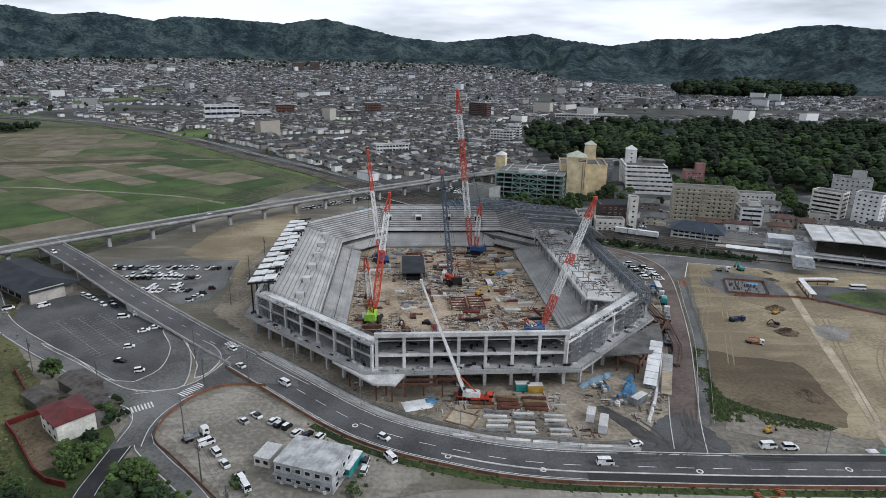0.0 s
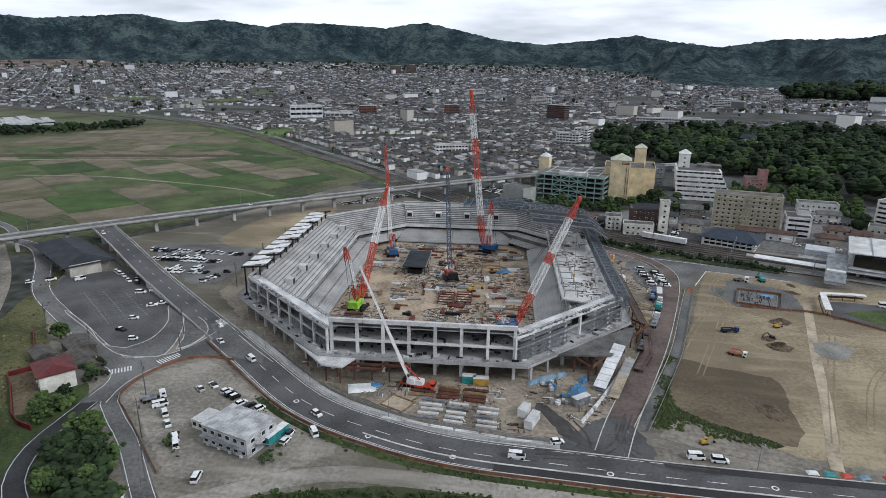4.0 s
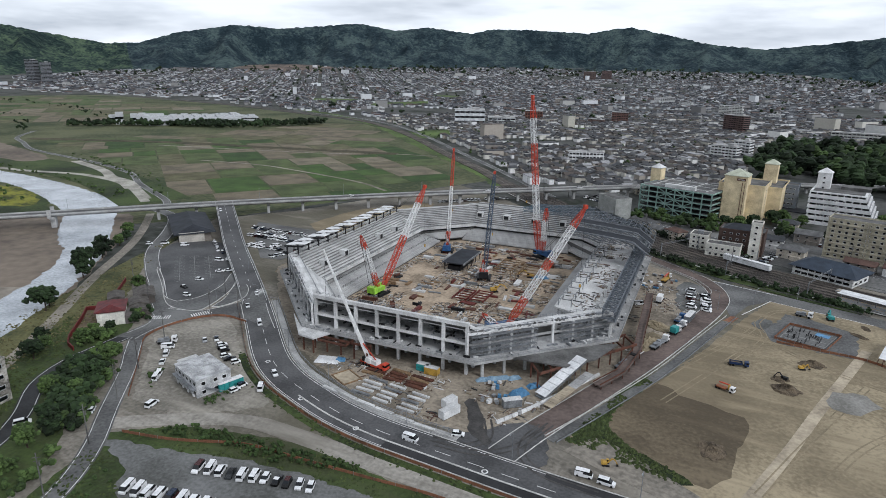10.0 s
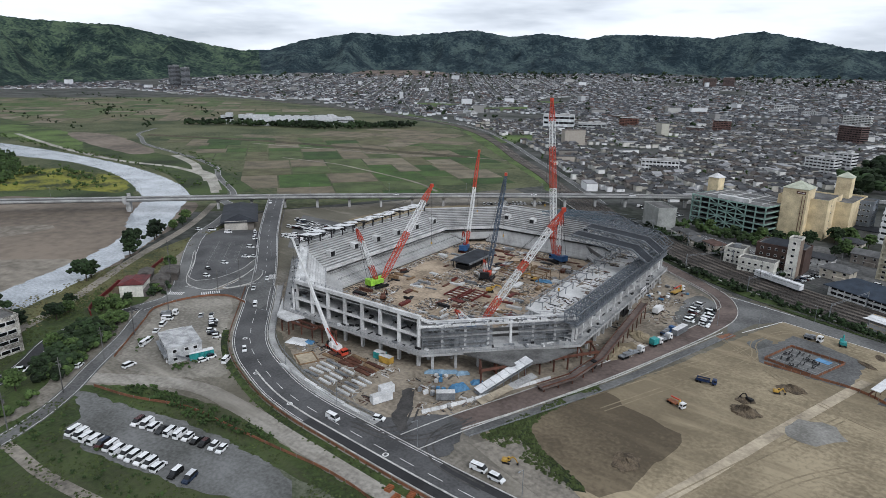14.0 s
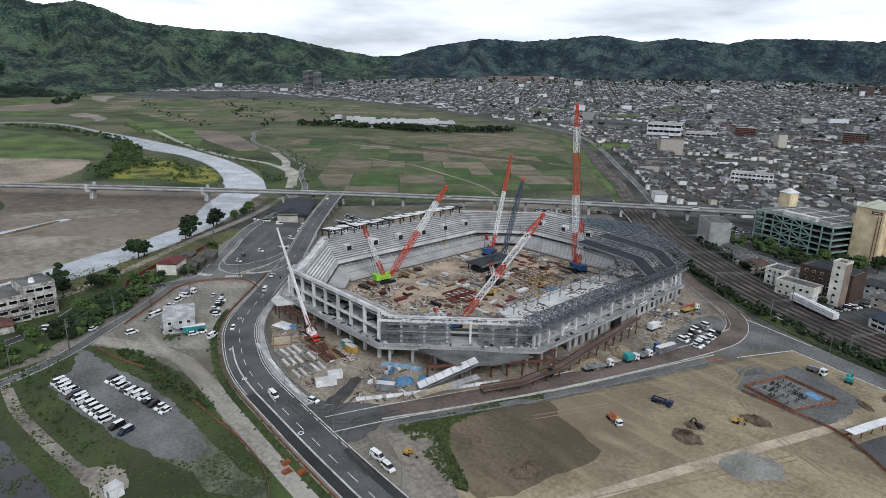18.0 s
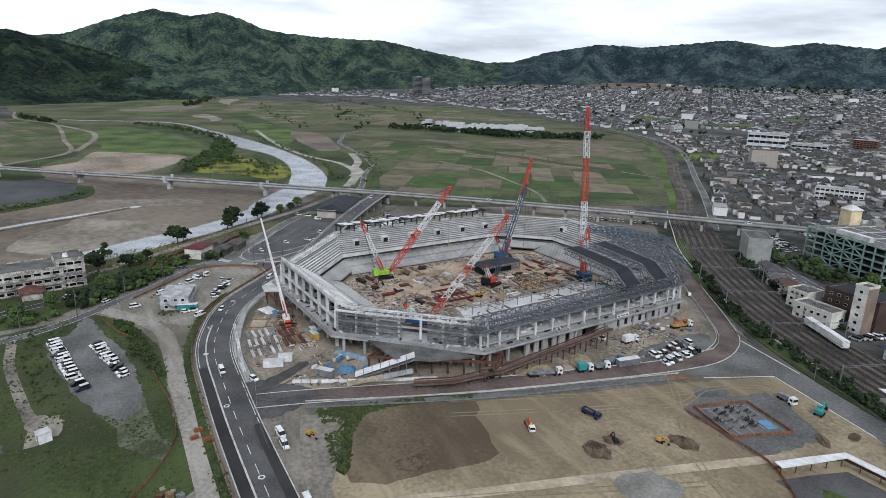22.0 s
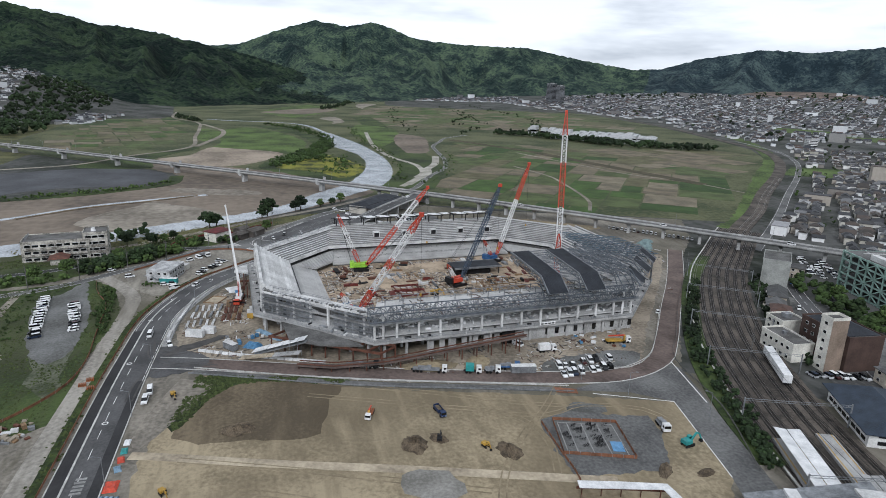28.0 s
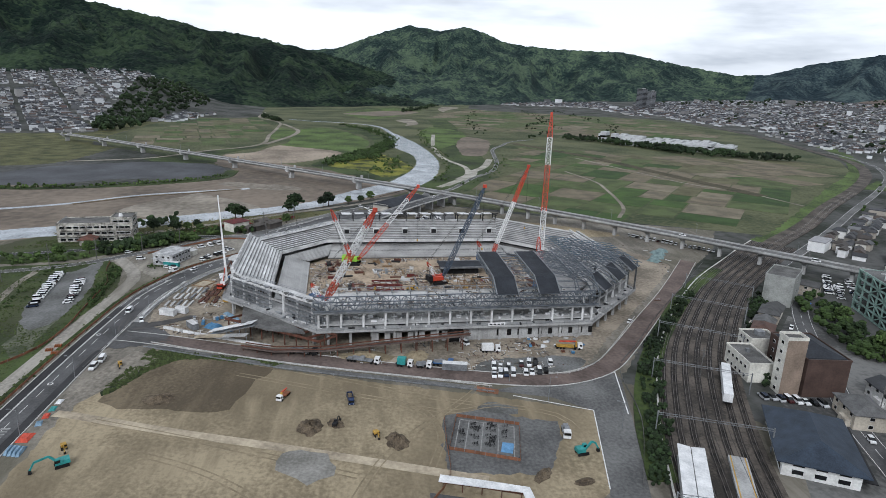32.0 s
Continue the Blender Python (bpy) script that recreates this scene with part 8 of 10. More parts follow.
def shell(prof, w0, w1, zsplit):
    """A car body lofted across its width from a side profile of (x, z), drawn in above zsplit."""
    m = Mesh()
    n = len(prof)
    rows = []
    for s in (-1, -0.86, 0.86, 1):
        row = []
        for x, z in prof:
            k = max(0.0, (z - zsplit)) / max(p[1] - zsplit for p in prof)
            w = w0 + (w1 - w0) * k
            zz = z - (0.05 if abs(s) == 1 else 0)
            row.append((x * (0.985 if abs(s) == 1 else 1), s * w / 2, max(zz, 0.22)))
        rows.append(row)
    vs = [p for r in rows for p in r]
    fs = []
    for r in range(3):
        fs += [(r * n + i, r * n + (i + 1) % n, (r + 1) * n + (i + 1) % n, (r + 1) * n + i) for i in range(n)]
    fs += [tuple(range(n))[::-1], tuple(range(3 * n, 4 * n))]
    return m.add(vs, fs)

CARS = {
    "sedan": ([(-2.2, 0.25), (2.2, 0.25), (2.25, 0.62), (1.15, 0.86), (-1.6, 0.9), (-2.2, 0.84)], [(-1.7, 0.88), (0.95, 0.86), (0.25, 1.40), (-0.95, 1.42)], 1.72, 1.4, 1.35),
    "hatchback": ([(-1.9, 0.25), (1.9, 0.25), (1.95, 0.68), (1.15, 0.92), (-1.85, 0.96)], [(-1.85, 0.94), (1.05, 0.92), (0.35, 1.50), (-1.55, 1.52)], 1.68, 1.4, 1.2),
    "kei_car": ([(-1.65, 0.25), (1.65, 0.25), (1.7, 0.75), (1.2, 0.98), (-1.65, 1.0)], [(-1.63, 0.98), (1.1, 0.96), (0.6, 1.68), (-1.55, 1.70)], 1.48, 1.3, 1.1),
    "minivan": ([(-2.3, 0.28), (2.3, 0.28), (2.35, 0.75), (1.6, 1.05), (-2.3, 1.08)], [(-2.28, 1.06), (1.5, 1.04), (0.75, 1.80), (-2.1, 1.84)], 1.75, 1.5, 1.45),
    "van": ([(-2.35, 0.3), (2.35, 0.3), (2.4, 0.8), (2.25, 1.15), (-2.35, 1.18)], [(-2.35, 1.16), (2.22, 1.13), (1.55, 1.95), (-2.28, 2.0)], 1.74, 1.55, 1.55),
}
def car(kind, paint):
    body, top, w0, w1, wb = CARS[kind]
    t = thing("car", 0, 0, 0, 0, "", "car")
    b = put("body", shell(body, w0, w0 * 0.98, 0.5), paint, t)
    c = put("cabin", shell(top, w0 * 0.97, w1, 0.9), m_glass, t, "dark glazed cabin")
    xs, zt = [p[0] for p in top], max(p[1] for p in top)
    put("roof", Mesh().box((top[2][0] + top[3][0]) / 2, 0, zt - 0.05, abs(top[2][0] - top[3][0]) * 0.96, w1 * 0.98, 0.07, taper=0.04), paint, t)
    if kind == "van":
        put("side_panel", Mesh().box(-1.2, 0, 1.15, 2.2, w1 + 0.14, 0.55), paint, t)
    for x in (-wb, wb):
        for s in (-1, 1):
            o = piece("wheel", tyre_me, t, x, s * (w0 / 2 - 0.08))
    return t
MODELS = {}
CAR_LABEL = {"sedan": "parked four-door saloon car", "hatchback": "small parked hatchback car", "kei_car": "tiny tall parked car", "minivan": "tall parked people carrier", "van": "parked white box-shaped van"}
def park(kind, x, y, deg, z=0.1, white=False, group="parked cars"):
    key = (kind, white or kind == "van")
    m = pose(x, y, z, 0, 0, deg)
    if key not in MODELS:
        MODELS[key] = car(kind, m_car_white if key[1] else m_car)
        MODELS[key].matrix_basis = m
        t = MODELS[key]
    else:
        t = copy_thing(MODELS[key], m)
    lab = CAR_LABEL[kind]
    if key[1] and kind != "van":
        lab = lab.replace("parked", "parked white")
    return tagged(t, lab, "car" if kind != "van" else "van", group)

rc = random.Random(5)
def row(a, b, n, deg, kinds, z=0.14, miss=0.06, white=0.2, group="parked cars"):
    for k in range(n):
        if rc.random() < miss:
            continue
        t = (k + 0.5) / n
        park(rc.choice(kinds), a[0] + (b[0] - a[0]) * t + rc.uniform(-0.15, 0.15), a[1] + (b[1] - a[1]) * t + rc.uniform(-0.3, 0.3), deg + rc.choice((0, 0, 180)) + rc.uniform(-3, 3), z, rc.random() < white, group)
MIX = ("sedan", "hatchback", "kei_car", "minivan", "hatchback", "kei_car", "minivan", "van")
row((-161, 294), (-101, 295), 22, 88, MIX, group="cars in the gravel car park")
row((-150, 279), (-112, 281), 15, 88, MIX, group="cars in the gravel car park")
row((-150, 284), (-124, 285.5), 10, 88, MIX, miss=0.35, group="cars in the gravel car park")
row((-133, 262), (-110, 264), 9, 80, MIX, group="cars in the gravel car park")
row((-130, 267), (-116, 269), 5, 80, MIX, miss=0.3, group="cars in the gravel car park")
row((-107, 250), (-101, 268), 6, 10, MIX, group="cars in the gravel car park")
for x, y, d, kd, w in ((-155, 257, -30, "hatchback", True), (-151, 254, -30, "minivan", True), (-148, 252, -35, "sedan", False), (-141, 246, -35, "hatchback", True), (-138, 248, -35, "sedan", False), (-135, 244, -35, "kei_car", False), (-126, 233, 15, "minivan", True), (-121, 236, 20, "van", True),
                       (-111, 206, 20, "hatchback", True), (-112, 220, 30, "sedan", True), (-109, 223, 30, "sedan", True), (-99, 188, 20, "kei_car", True), (-109, 195, -10, "sedan", False), (-165, 244, 55, "van", True), (-178, 241, 40, "minivan", False), (-185, 236, 40, "hatchback", True)):
    park(kd, x, y, d, 0.18, w, "cars in the asphalt car park")
row((-6, 87.2), (31, 94.5), 12, -72, ("van", "van", "van", "minivan", "hatchback"), miss=0.0, white=0.85, group="vans in two rows on the gravel")
for x, y, d, kd in ((35.5, 95.5, -70, "minivan"), (40, 96.8, -68, "minivan")):
    park(kd, x, y, d, 0.18, False, "vans in two rows on the gravel")
row((3, 101.2), (37, 109.5), 11, -70, ("van", "van", "minivan", "hatchback", "sedan"), miss=0.0, white=0.6, group="vans in two rows on the gravel")
for x, y, d, kd, w in ((-62, 147, 40, "van", True), (-58, 143, 130, "minivan", True), (-54, 138, 130, "sedan", True), (-48, 132, 130, "minivan", False), (-46, 129, 125, "van", True), (-33, 117, 100, "minivan", True), (-55, 158, 140, "sedan", False), (-52, 161, 140, "sedan", False), (-46, 158, 60, "hatchback", True), (-44, 156.5, 60, "hatchback", False),
                       (-41.5, 155, 60, "kei_car", False), (-38, 152, 60, "hatchback", True), (-35, 151, 60, "sedan", False), (-31, 150, 60, "kei_car", True), (-10.5, 140.6, 125, "van", True), (-17, 135.5, 80, "hatchback", True), (-17, 139, 80, "kei_car", False)):
    park(kd, x, y, d, 0.14, w, "cars on the site office plot")
row((107.5, 285), (104.5, 310), 9, -10, ("van", "minivan", "minivan", "hatchback"), 0.14, 0.15, 0.3, "cars in the small site car park")
row((114, 284), (111.5, 306), 9, -10, ("minivan", "minivan", "hatchback", "sedan", "van"), 0.14, 0.05, 0.3, "cars in the small site car park")
row((0, 505), (38, 477), 13, 62, MIX, 0.14, 0.1, 0.2, "cars beyond the railway")
row((8, 512), (42, 490), 11, 62, MIX, 0.14, 0.15, 0.2, "cars beyond the railway")
row((18, 498), (40, 482), 8, 62, MIX, 0.14, 0.1, 0.2, "cars beyond the railway")
row((-93, 424), (-50, 466), 20, -40, MIX, 0.14, 0.08, 0.2, "cars below the viaduct")
row((134, 374), (141, 394), 8, 0, ("sedan", "hatchback", "minivan"), 0.14, 0.05, 0.2, "cars behind the station")
row((165, 432), (205, 424), 14, 75, MIX, 0.14, 0.15, 0.2, "cars behind the apartment block")
row((228, 438), (262, 430), 12, 75, MIX, 0.14, 0.15, 0.2, "cars behind the apartment block")
row((232, 450), (266, 442), 12, 75, MIX, 0.14, 0.2, 0.2, "cars behind the apartment block")
row((140, 462), (172, 456), 9, 80, MIX, 0.14, 0.15, 0.2, "cars by the white office")
for x, y, d, kd, w in ((-66, 192, 137, "sedan", True), (-73, 205, 140, "hatchback", True), (-13, 150, -35, "hatchback", True), (47, 139, 0, "van", True), (95, 146.5, 5, "van", True), (101, 146, 0, "minivan", True), (66, 357, 140, "hatchback", True), (-57, 92, 60, "minivan", True), (-46, 106, 130, "hatchback", True), (-54, 98, 130, "kei_car", False),
                       (-48, 180, 140, "van", True), (58, 147.5, 20, "hatchback", True), (86, 279, 30, "van", True), (-190, 296, -40, "hatchback", False), (-140, 375, 45, "hatchback", True), (0, 497, 40, "minivan", True), (-60, 447, 42, "sedan", True), (76, 428, -40, "hatchback", True), (205, 372, -22, "sedan", True), (225, 366, -22, "sedan", False), (245, 358, -22, "hatchback", True), (162, 392, -20, "hatchback", True), (168, 396, -20, "minivan", True)):
    zz = 0.18
    if (x, y) in ((-140, 375), (0, 497), (-60, 447)):
        zz = 8.66
    if (x, y) == (-190, 296):
        zz = 7.62
    if x == -73:
        zz = 0.2
    park(kd, x, y, d, zz, w, "cars on the roads")

# lorries
m_navy_paint = M("dark_blue_paint", (0.03, 0.06, 0.16), (0.02, 0.04, 0.11), 0.5, 6, 0.45)
big_tyre = Mesh().cyl((0, -0.18, 0.5), (0, 0.18, 0.5), 0.5, n=12).data("wheel", m_rubber)
def lorry(x, y, deg, cab, bed, L, load, label, z=0.12, size=1.0):
    t = thing("lorry", x, y, z, radians(deg), label, "lorry", "site lorries")
    t.scale = (size,) * 3
    put("chassis", Mesh().box(-0.6, 0, 0.6, L, 0.9, 0.35), m_steel_dark, t)
    c = put("cab", Mesh().box(L / 2 - 0.6, 0, 0.55, 1.9, 2.3, 2.1, taper=0.06), cab, t)
    put("windscreen", Mesh().box(L / 2 + 0.28, 0, 1.55, 0.2, 2.0, 0.8), m_glass, c)
    put("side_window", Mesh().box(L / 2 - 0.4, 0, 1.6, 0.9, 2.34, 0.65), m_glass, c)
    for s in (-0.8, 0.8):
        put("headlight", Mesh().box(L / 2 + 0.36, s, 0.8, 0.06, 0.35, 0.2), m_white, c)
    if load == "flat":
        put("flatbed", Mesh().box(-1.2, 0, 0.95, L - 2.4, 2.4, 0.25), bed, t)
        put("cargo", Mesh().box(-2.0, 0, 1.2, L * 0.35, 1.6, 0.7).box(-0.2, 0.2, 1.2, 1.6, 1.4, 1.0), m_steel, t)
    elif load == "tipper":
        m = Mesh().box(-1.2, 0, 0.95, L - 2.6, 2.35, 0.3)
        for s in (-1.1, 1.1):
            m.box(-1.2, s, 1.2, L - 2.6, 0.12, 1.0)
        m.box(-1.2 - (L - 2.6) / 2, 0, 1.2, 0.12, 2.3, 1.0).box(-1.2 + (L - 2.6) / 2, 0, 1.2, 0.12, 2.3, 1.2)
        put("tipping_body", m, bed, t)
        put("earth_load", Mesh().box(-1.2, 0, 1.25, L - 2.9, 2.1, 0.6, taper=0.2), m_dirt_dark, t)
    elif load == "box":
        put("cargo_box", Mesh().box(-1.1, 0, 0.95, L - 2.5, 2.4, 2.3), bed, t)
    elif load == "crane":
        put("flatbed", Mesh().box(-1.4, 0, 0.95, L - 3.2, 2.4, 0.4), bed, t)
        put("loader_column", Mesh().box(L / 2 - 2.1, 0, 0.9, 0.6, 0.8, 2.4), m_yellow, t)
        put("loader_boom", Mesh().beam((L / 2 - 2.1, 0, 3.2), (-L / 2 + 1, 0, 3.0), 0.4, 0.5), m_red, t)
    n = (-L / 2 + 0.5, -L / 2 + 1.8, L / 2 - 0.9) if L < 9 else (-L / 2 + 0.5, -L / 2 + 1.8, -L / 2 + 3.1, L / 2 - 2.6, L / 2 - 0.9)
    for u in n:
        for s in (-1.0, 1.0):
            piece("wheel", big_tyre, t, u, s)
    return t
lorry(92, 216, 73, m_steel_dark, m_steel, 11.5, "flat", "dark flatbed lorry carrying steel on the site road", 0.17)
lorry(100.5, 239, 72, m_white, m_steel, 12, "flat", "white flatbed lorry carrying steel on the site road", 0.17)
lorry(104.5, 254, 72, m_white, m_teal, 5.5, "box", "small white lorry with a teal box", 0.17)
lorry(106, 261, 72, m_white, m_steel, 5.0, "flat", "small white flatbed lorry", 0.17)
lorry(104.5, 268, 75, m_blue, m_blue, 7.0, "flat", "blue flatbed lorry beside the road", 0.17)
lorry(93.5, 288, 88, m_white, m_white, 7.0, "box", "white box lorry in the site yard")
lorry(92, 320, 80, m_white, m_yellow, 10.0, "crane", "white lorry with red and yellow loading crane")
lorry(128.5, 235, 8, m_navy_paint, m_navy_paint, 8.0, "tipper", "dark blue tipper lorry on the bare field", size=0.78)
lorry(125.2, 213.5, -22, m_white, M("orange_paint", (0.36, 0.12, 0.045), None, 0.5, 6, 0.5), 7.5, "crane", "orange and white loader lorry on the bare field", size=0.78)
lorry(152, 299.5, -12, m_white, m_steel, 6.0, "flat", "white flatbed lorry by the bicycle park")
lorry(-66, 150, 40, m_white, m_steel, 6.5, "flat", "white tank lorry on the office plot")

# diggers and rollers
def digger(x, y, deg, paint, label, reach=5.5, z=0.12, size=1.0):
    t = thing("excavator", x, y, z, radians(deg), label, "excavator", "earth-moving machines")
    t.scale = (size,) * 3
    for s in (-1, 1):
        put("crawler_track", Mesh().box(0, s * 1.0, 0, 3.4, 0.5, 0.75, taper=0.08), m_steel_dark, t)
    put("turntable", Mesh().cyl((0, 0, 0.6), (0, 0, 1.0), 0.8, n=12), m_steel_dark, t)
    put("engine_body", Mesh().box(-0.7, 0, 0.95, 2.6, 2.3, 1.1, taper=0.06), paint, t)
    c = put("cab", Mesh().box(0.9, 0.65, 0.95, 1.2, 1.0, 1.7, taper=0.06), paint, t)
    put("cab_window", Mesh().box(0.95, 0.65, 1.65, 1.22, 1.04, 0.75), m_glass, c)
    put("boom", Mesh().beam((0.8, -0.2, 1.4), (2.6, -0.2, 3.6), 0.4, 0.55).beam((2.6, -0.2, 3.6), (reach - 1.2, -0.2, 3.0), 0.35, 0.5), paint, t)
    put("arm", Mesh().beam((reach - 1.2, -0.2, 3.1), (reach, -0.2, 1.0), 0.3, 0.4), paint, t)
    put("bucket", Mesh().box(reach, -0.2, 0.2, 0.9, 1.0, 0.9, taper=0.3), m_steel_dark, t)
digger(158, 161, -60, m_teal, "teal excavator on the bare field", 7)
digger(150, 158, 30, m_yellow, "yellow excavator at the edge of the field", 5, size=0.62)
digger(162, 301, 100, m_teal, "teal excavator by the forecourt", 5)
digger(143, 231, 160, m_steel_dark, "grey drilling excavator between earth heaps", 5, size=0.62)
digger(149, 243, 20, m_yellow, "small yellow excavator on the bare field", 4, size=0.62)
digger(99, 154, 20, m_yellow, "yellow excavator beside the junction", 5, size=0.62)
digger(-10, 222, 120, m_steel_rust, "excavator on the pitch", 6, 0.16)
digger(22, 262, 40, m_yellow, "yellow excavator on the pitch", 6, 0.16)
digger(30, 290, 200, m_yellow, "yellow excavator on the pitch", 6, 0.16)
bus = thing("minibus", 206, 274, 0.15, radians(-5), "white minibus at the station forecourt", "bus")
put("body", Mesh().box(0, 0, 0.4, 7.2, 2.1, 2.1, taper=0.03), m_car_white, bus)
put("windows", Mesh().box(0, 0, 1.4, 7.26, 2.14, 0.7), m_glass, bus)
for u in (-2.4, 2.4):
    for s in (-0.95, 0.95):
        piece("wheel", tyre_me, bus, u, s)

# ---- the site's stacks, sheds and clutter ----
rs = random.Random(11)
def to_world(u, v):
    return OX + u * math.cos(TH) - v * math.sin(TH), OY + u * math.sin(TH) + v * math.cos(TH)
def stack(name, x, y, z, rot, n, L, w, h, mat, label, cat="stack", layers=1, group="", jitter=0.1):
    """A pile of n bars or slabs side by side in layers, each a part of its own."""
    t = thing(name, x, y, z, rot, label, cat, group)
    me = Mesh().box(0, 0, 0, L, w, h).data("bar", mat)
    for k in range(layers):
        for i in range(n):
            piece("bar", me, t, rs.uniform(-jitter, jitter) * L * 0.4, (i - (n - 1) / 2) * w * 1.25, k * h, rs.uniform(-0.02, 0.02))
    return t
m_wood = M("timber", (0.32, 0.21, 0.12), (0.2, 0.13, 0.075), 0.8, 6, 0.85)
m_red_steel = M("red_oxide_steel", (0.22, 0.05, 0.04), (0.14, 0.035, 0.03), 0.6, 6, 0.65, 0.1)
# dark-roofed pump house on the pitch
px, py = to_world(-17, 114)
shed = thing("site_shed", px, py, 0.16, TH, "low open site shed with a dark flat roof on steel legs", "shed")
put("roof", Mesh().box(0, 0, 4.0, 11.5, 27, 0.5), m_roof_dark, shed)
put("roof_edge", Mesh().box(-5.9, 0, 3.7, 0.35, 27.4, 1.0).box(5.9, 0, 3.7, 0.35, 27.4, 1.0), m_steel, shed)
for i in range(5):
    for s in (-1, 1):
        put("leg", Mesh().box(s * 5.2, -12 + 6 * i, 0, 0.3, 0.3, 4.0), m_steel_dark, shed)
put("stored_goods", Mesh().box(0, -2, 0, 7, 20, 2.4), m_steel_dark, shed)
# red steel frames lying in the middle
for u0, v0 in ((2, 70), (10, 71)):
    x, y = to_world(u0, v0)
    t = thing("steel_frame", x, y, 0.16, TH, "red oxide steel roof frame lying on timbers", "steel frame", "frames on the pitch")
    for i in range(5):
        put("cross_bar", Mesh().box(0, -6 + 3 * i, 0.9, 6.5, 0.35, 0.4), m_red_steel, t)
    for s in (-1, 1):
        put("side_bar", Mesh().box(s * 3.3, 0, 0.5, 0.35, 14, 0.9), m_red_steel, t)
    put("brace", Mesh().beam((-3, -6, 0.8), (3, 6, 0.8), 0.25), m_white, t)
# brown formwork frames north-east of the middle
for u0, v0, n in ((8, 116, 6), (21, 112, 5)):
    x, y = to_world(u0, v0)
    t = thing("formwork_frame", x, y, 0.16, TH, "brown timber formwork frame standing on the pitch", "frame", "frames on the pitch")
    for i in range(n):
        for s in (-1, 1):
            put("post", Mesh().box(s * 4.5, -9 + 18 * i / (n - 1), 0, 0.3, 0.3, 3.0), m_wood, t)
        put("rail", Mesh().box(0, -9 + 18 * i / (n - 1), 2.7, 9.4, 0.25, 0.35), m_wood, t)
    for s in (-1, 1):
        put("edge_beam", Mesh().box(s * 4.5, 0, 2.4, 0.3, 18.4, 0.4), m_wood, t)
# many stacks of bars over the pitch
KINDS = [(m_steel, "grey steel bars stacked on the pitch"), (m_steel_rust, "rusty steel beams stacked on the pitch"), (m_wood, "timber planks stacked on the pitch"), (m_conc_pale, "pale precast slabs stacked on the pitch"), (m_steel_dark, "dark pipes stacked on the pitch"), (m_red_steel, "red oxide beams stacked on the pitch"), (m_conc_pale, "pale precast beams stacked on the pitch")]
for i in range(190):
    u, v = rs.uniform(-40, 36), rs.uniform(38, 152)
    if (abs(u + 17) < 9 and abs(v - 114) < 17) or (abs(u - 6) < 9 and abs(v - 71) < 9) or (abs(v - 92) < 4.5) or abs(u - 14) < 8 and abs(v - 114) < 11:
        continue
    if rs.random() < 0.35 and -36 < u < 8 and v < 56:
        continue
    mt, lb = rs.choice(KINDS)
    x, y = to_world(u, v)
    stack("material_stack", x, y, 0.16, TH + rs.choice((0, 0, math.pi / 2)) + rs.gauss(0, 0.12), rs.randint(2, 4), rs.uniform(3, 7.5), rs.uniform(0.25, 0.6), rs.uniform(0.3, 0.8), mt, lb, "stack", rs.choice((1, 1, 2)), "material stacks on the pitch")
# tarpaulins
def tarp(x, y, sx, sy, h, rot, mat, label, z=0.1):
    m = Mesh()
    n = 10
    vs = []
    for i in range(n + 1):
        for j in range(n + 1):
            a, b = i / n - 0.5, j / n - 0.5
            e = min(1.0, (0.5 - max(abs(a), abs(b))) * 5.5)
            vs.append((a * sx * rs.uniform(0.97, 1.03), b * sy * rs.uniform(0.97, 1.03), h * e * rs.uniform(0.86, 1.06)))
    m.add(vs, [(i * (n + 1) + j, (i + 1) * (n + 1) + j, (i + 1) * (n + 1) + j + 1, i * (n + 1) + j + 1) for i in range(n) for j in range(n)])
    m.add([(-sx / 2, -sy / 2, -0.05), (sx / 2, -sy / 2, -0.05), (sx / 2, sy / 2, -0.05), (-sx / 2, sy / 2, -0.05)], [(3, 2, 1, 0)])
    t = put("tarpaulin", m, mat, None, label, "stack", "covered stacks", "")
    t.matrix_basis = pose(x, y, z, 0, 0, math.degrees(rot))
m_pale_blue = M("pale_blue_sheet", (0.25, 0.36, 0.46), (0.14, 0.24, 0.34), 0.5, 6, 0.6)
tarp(65.5, 178, 6.5, 4.2, 1.6, 1.1, m_blue_sheet, "goods heap under a bright blue tarpaulin")
for k in range(3):
    tarp(52.4 + k * 2.0, 181.6 + k * 1.5, 7.5, 1.7, 1.1, 0.72, m_pale_blue, "long bundle wrapped in pale blue sheet")
tarp(60.5, 187, 5, 1.8, 1.1, 0.8, m_pale_blue, "long bundle wrapped in pale blue sheet")
tarp(68, 185, 4.5, 2.6, 1.1, 0.9, m_blue_sheet, "goods heap under a bright blue tarpaulin")
tarp(0, 170, 4, 2.6, 0.8, 0.2, m_blue_sheet, "small heap under a blue tarpaulin")
tarp(-4, 168, 9, 6, 0.5, 0.3, m_white_sheet, "flat stack under a white sheet")
ux, uy = to_world(27, 110)
tarp(ux, uy, 9, 3, 1.2, 0.4, m_blue_sheet, "heap under a blue tarpaulin on the pitch", 0.16)
tarp(144, 145.2, 4.8, 3.4, 0.7, 0.0, m_red, "goods stack under a red sheet beside the road")
for k in range(4):
    tarp(150 + k * 0.3, 146 - 2 + k * 1.2, 5.0, 1.0, 0.8, 0.05, m_pale_blue, "long bundle wrapped in pale blue sheet")
for k, mt in enumerate((m_white_sheet, m_teal, m_red, m_pale_blue)):
    tarp(124 + k * 4.2, 145.2, 3.0, 1.8, 0.45, 0.1 * k, mt, "small covered stack beside the road")
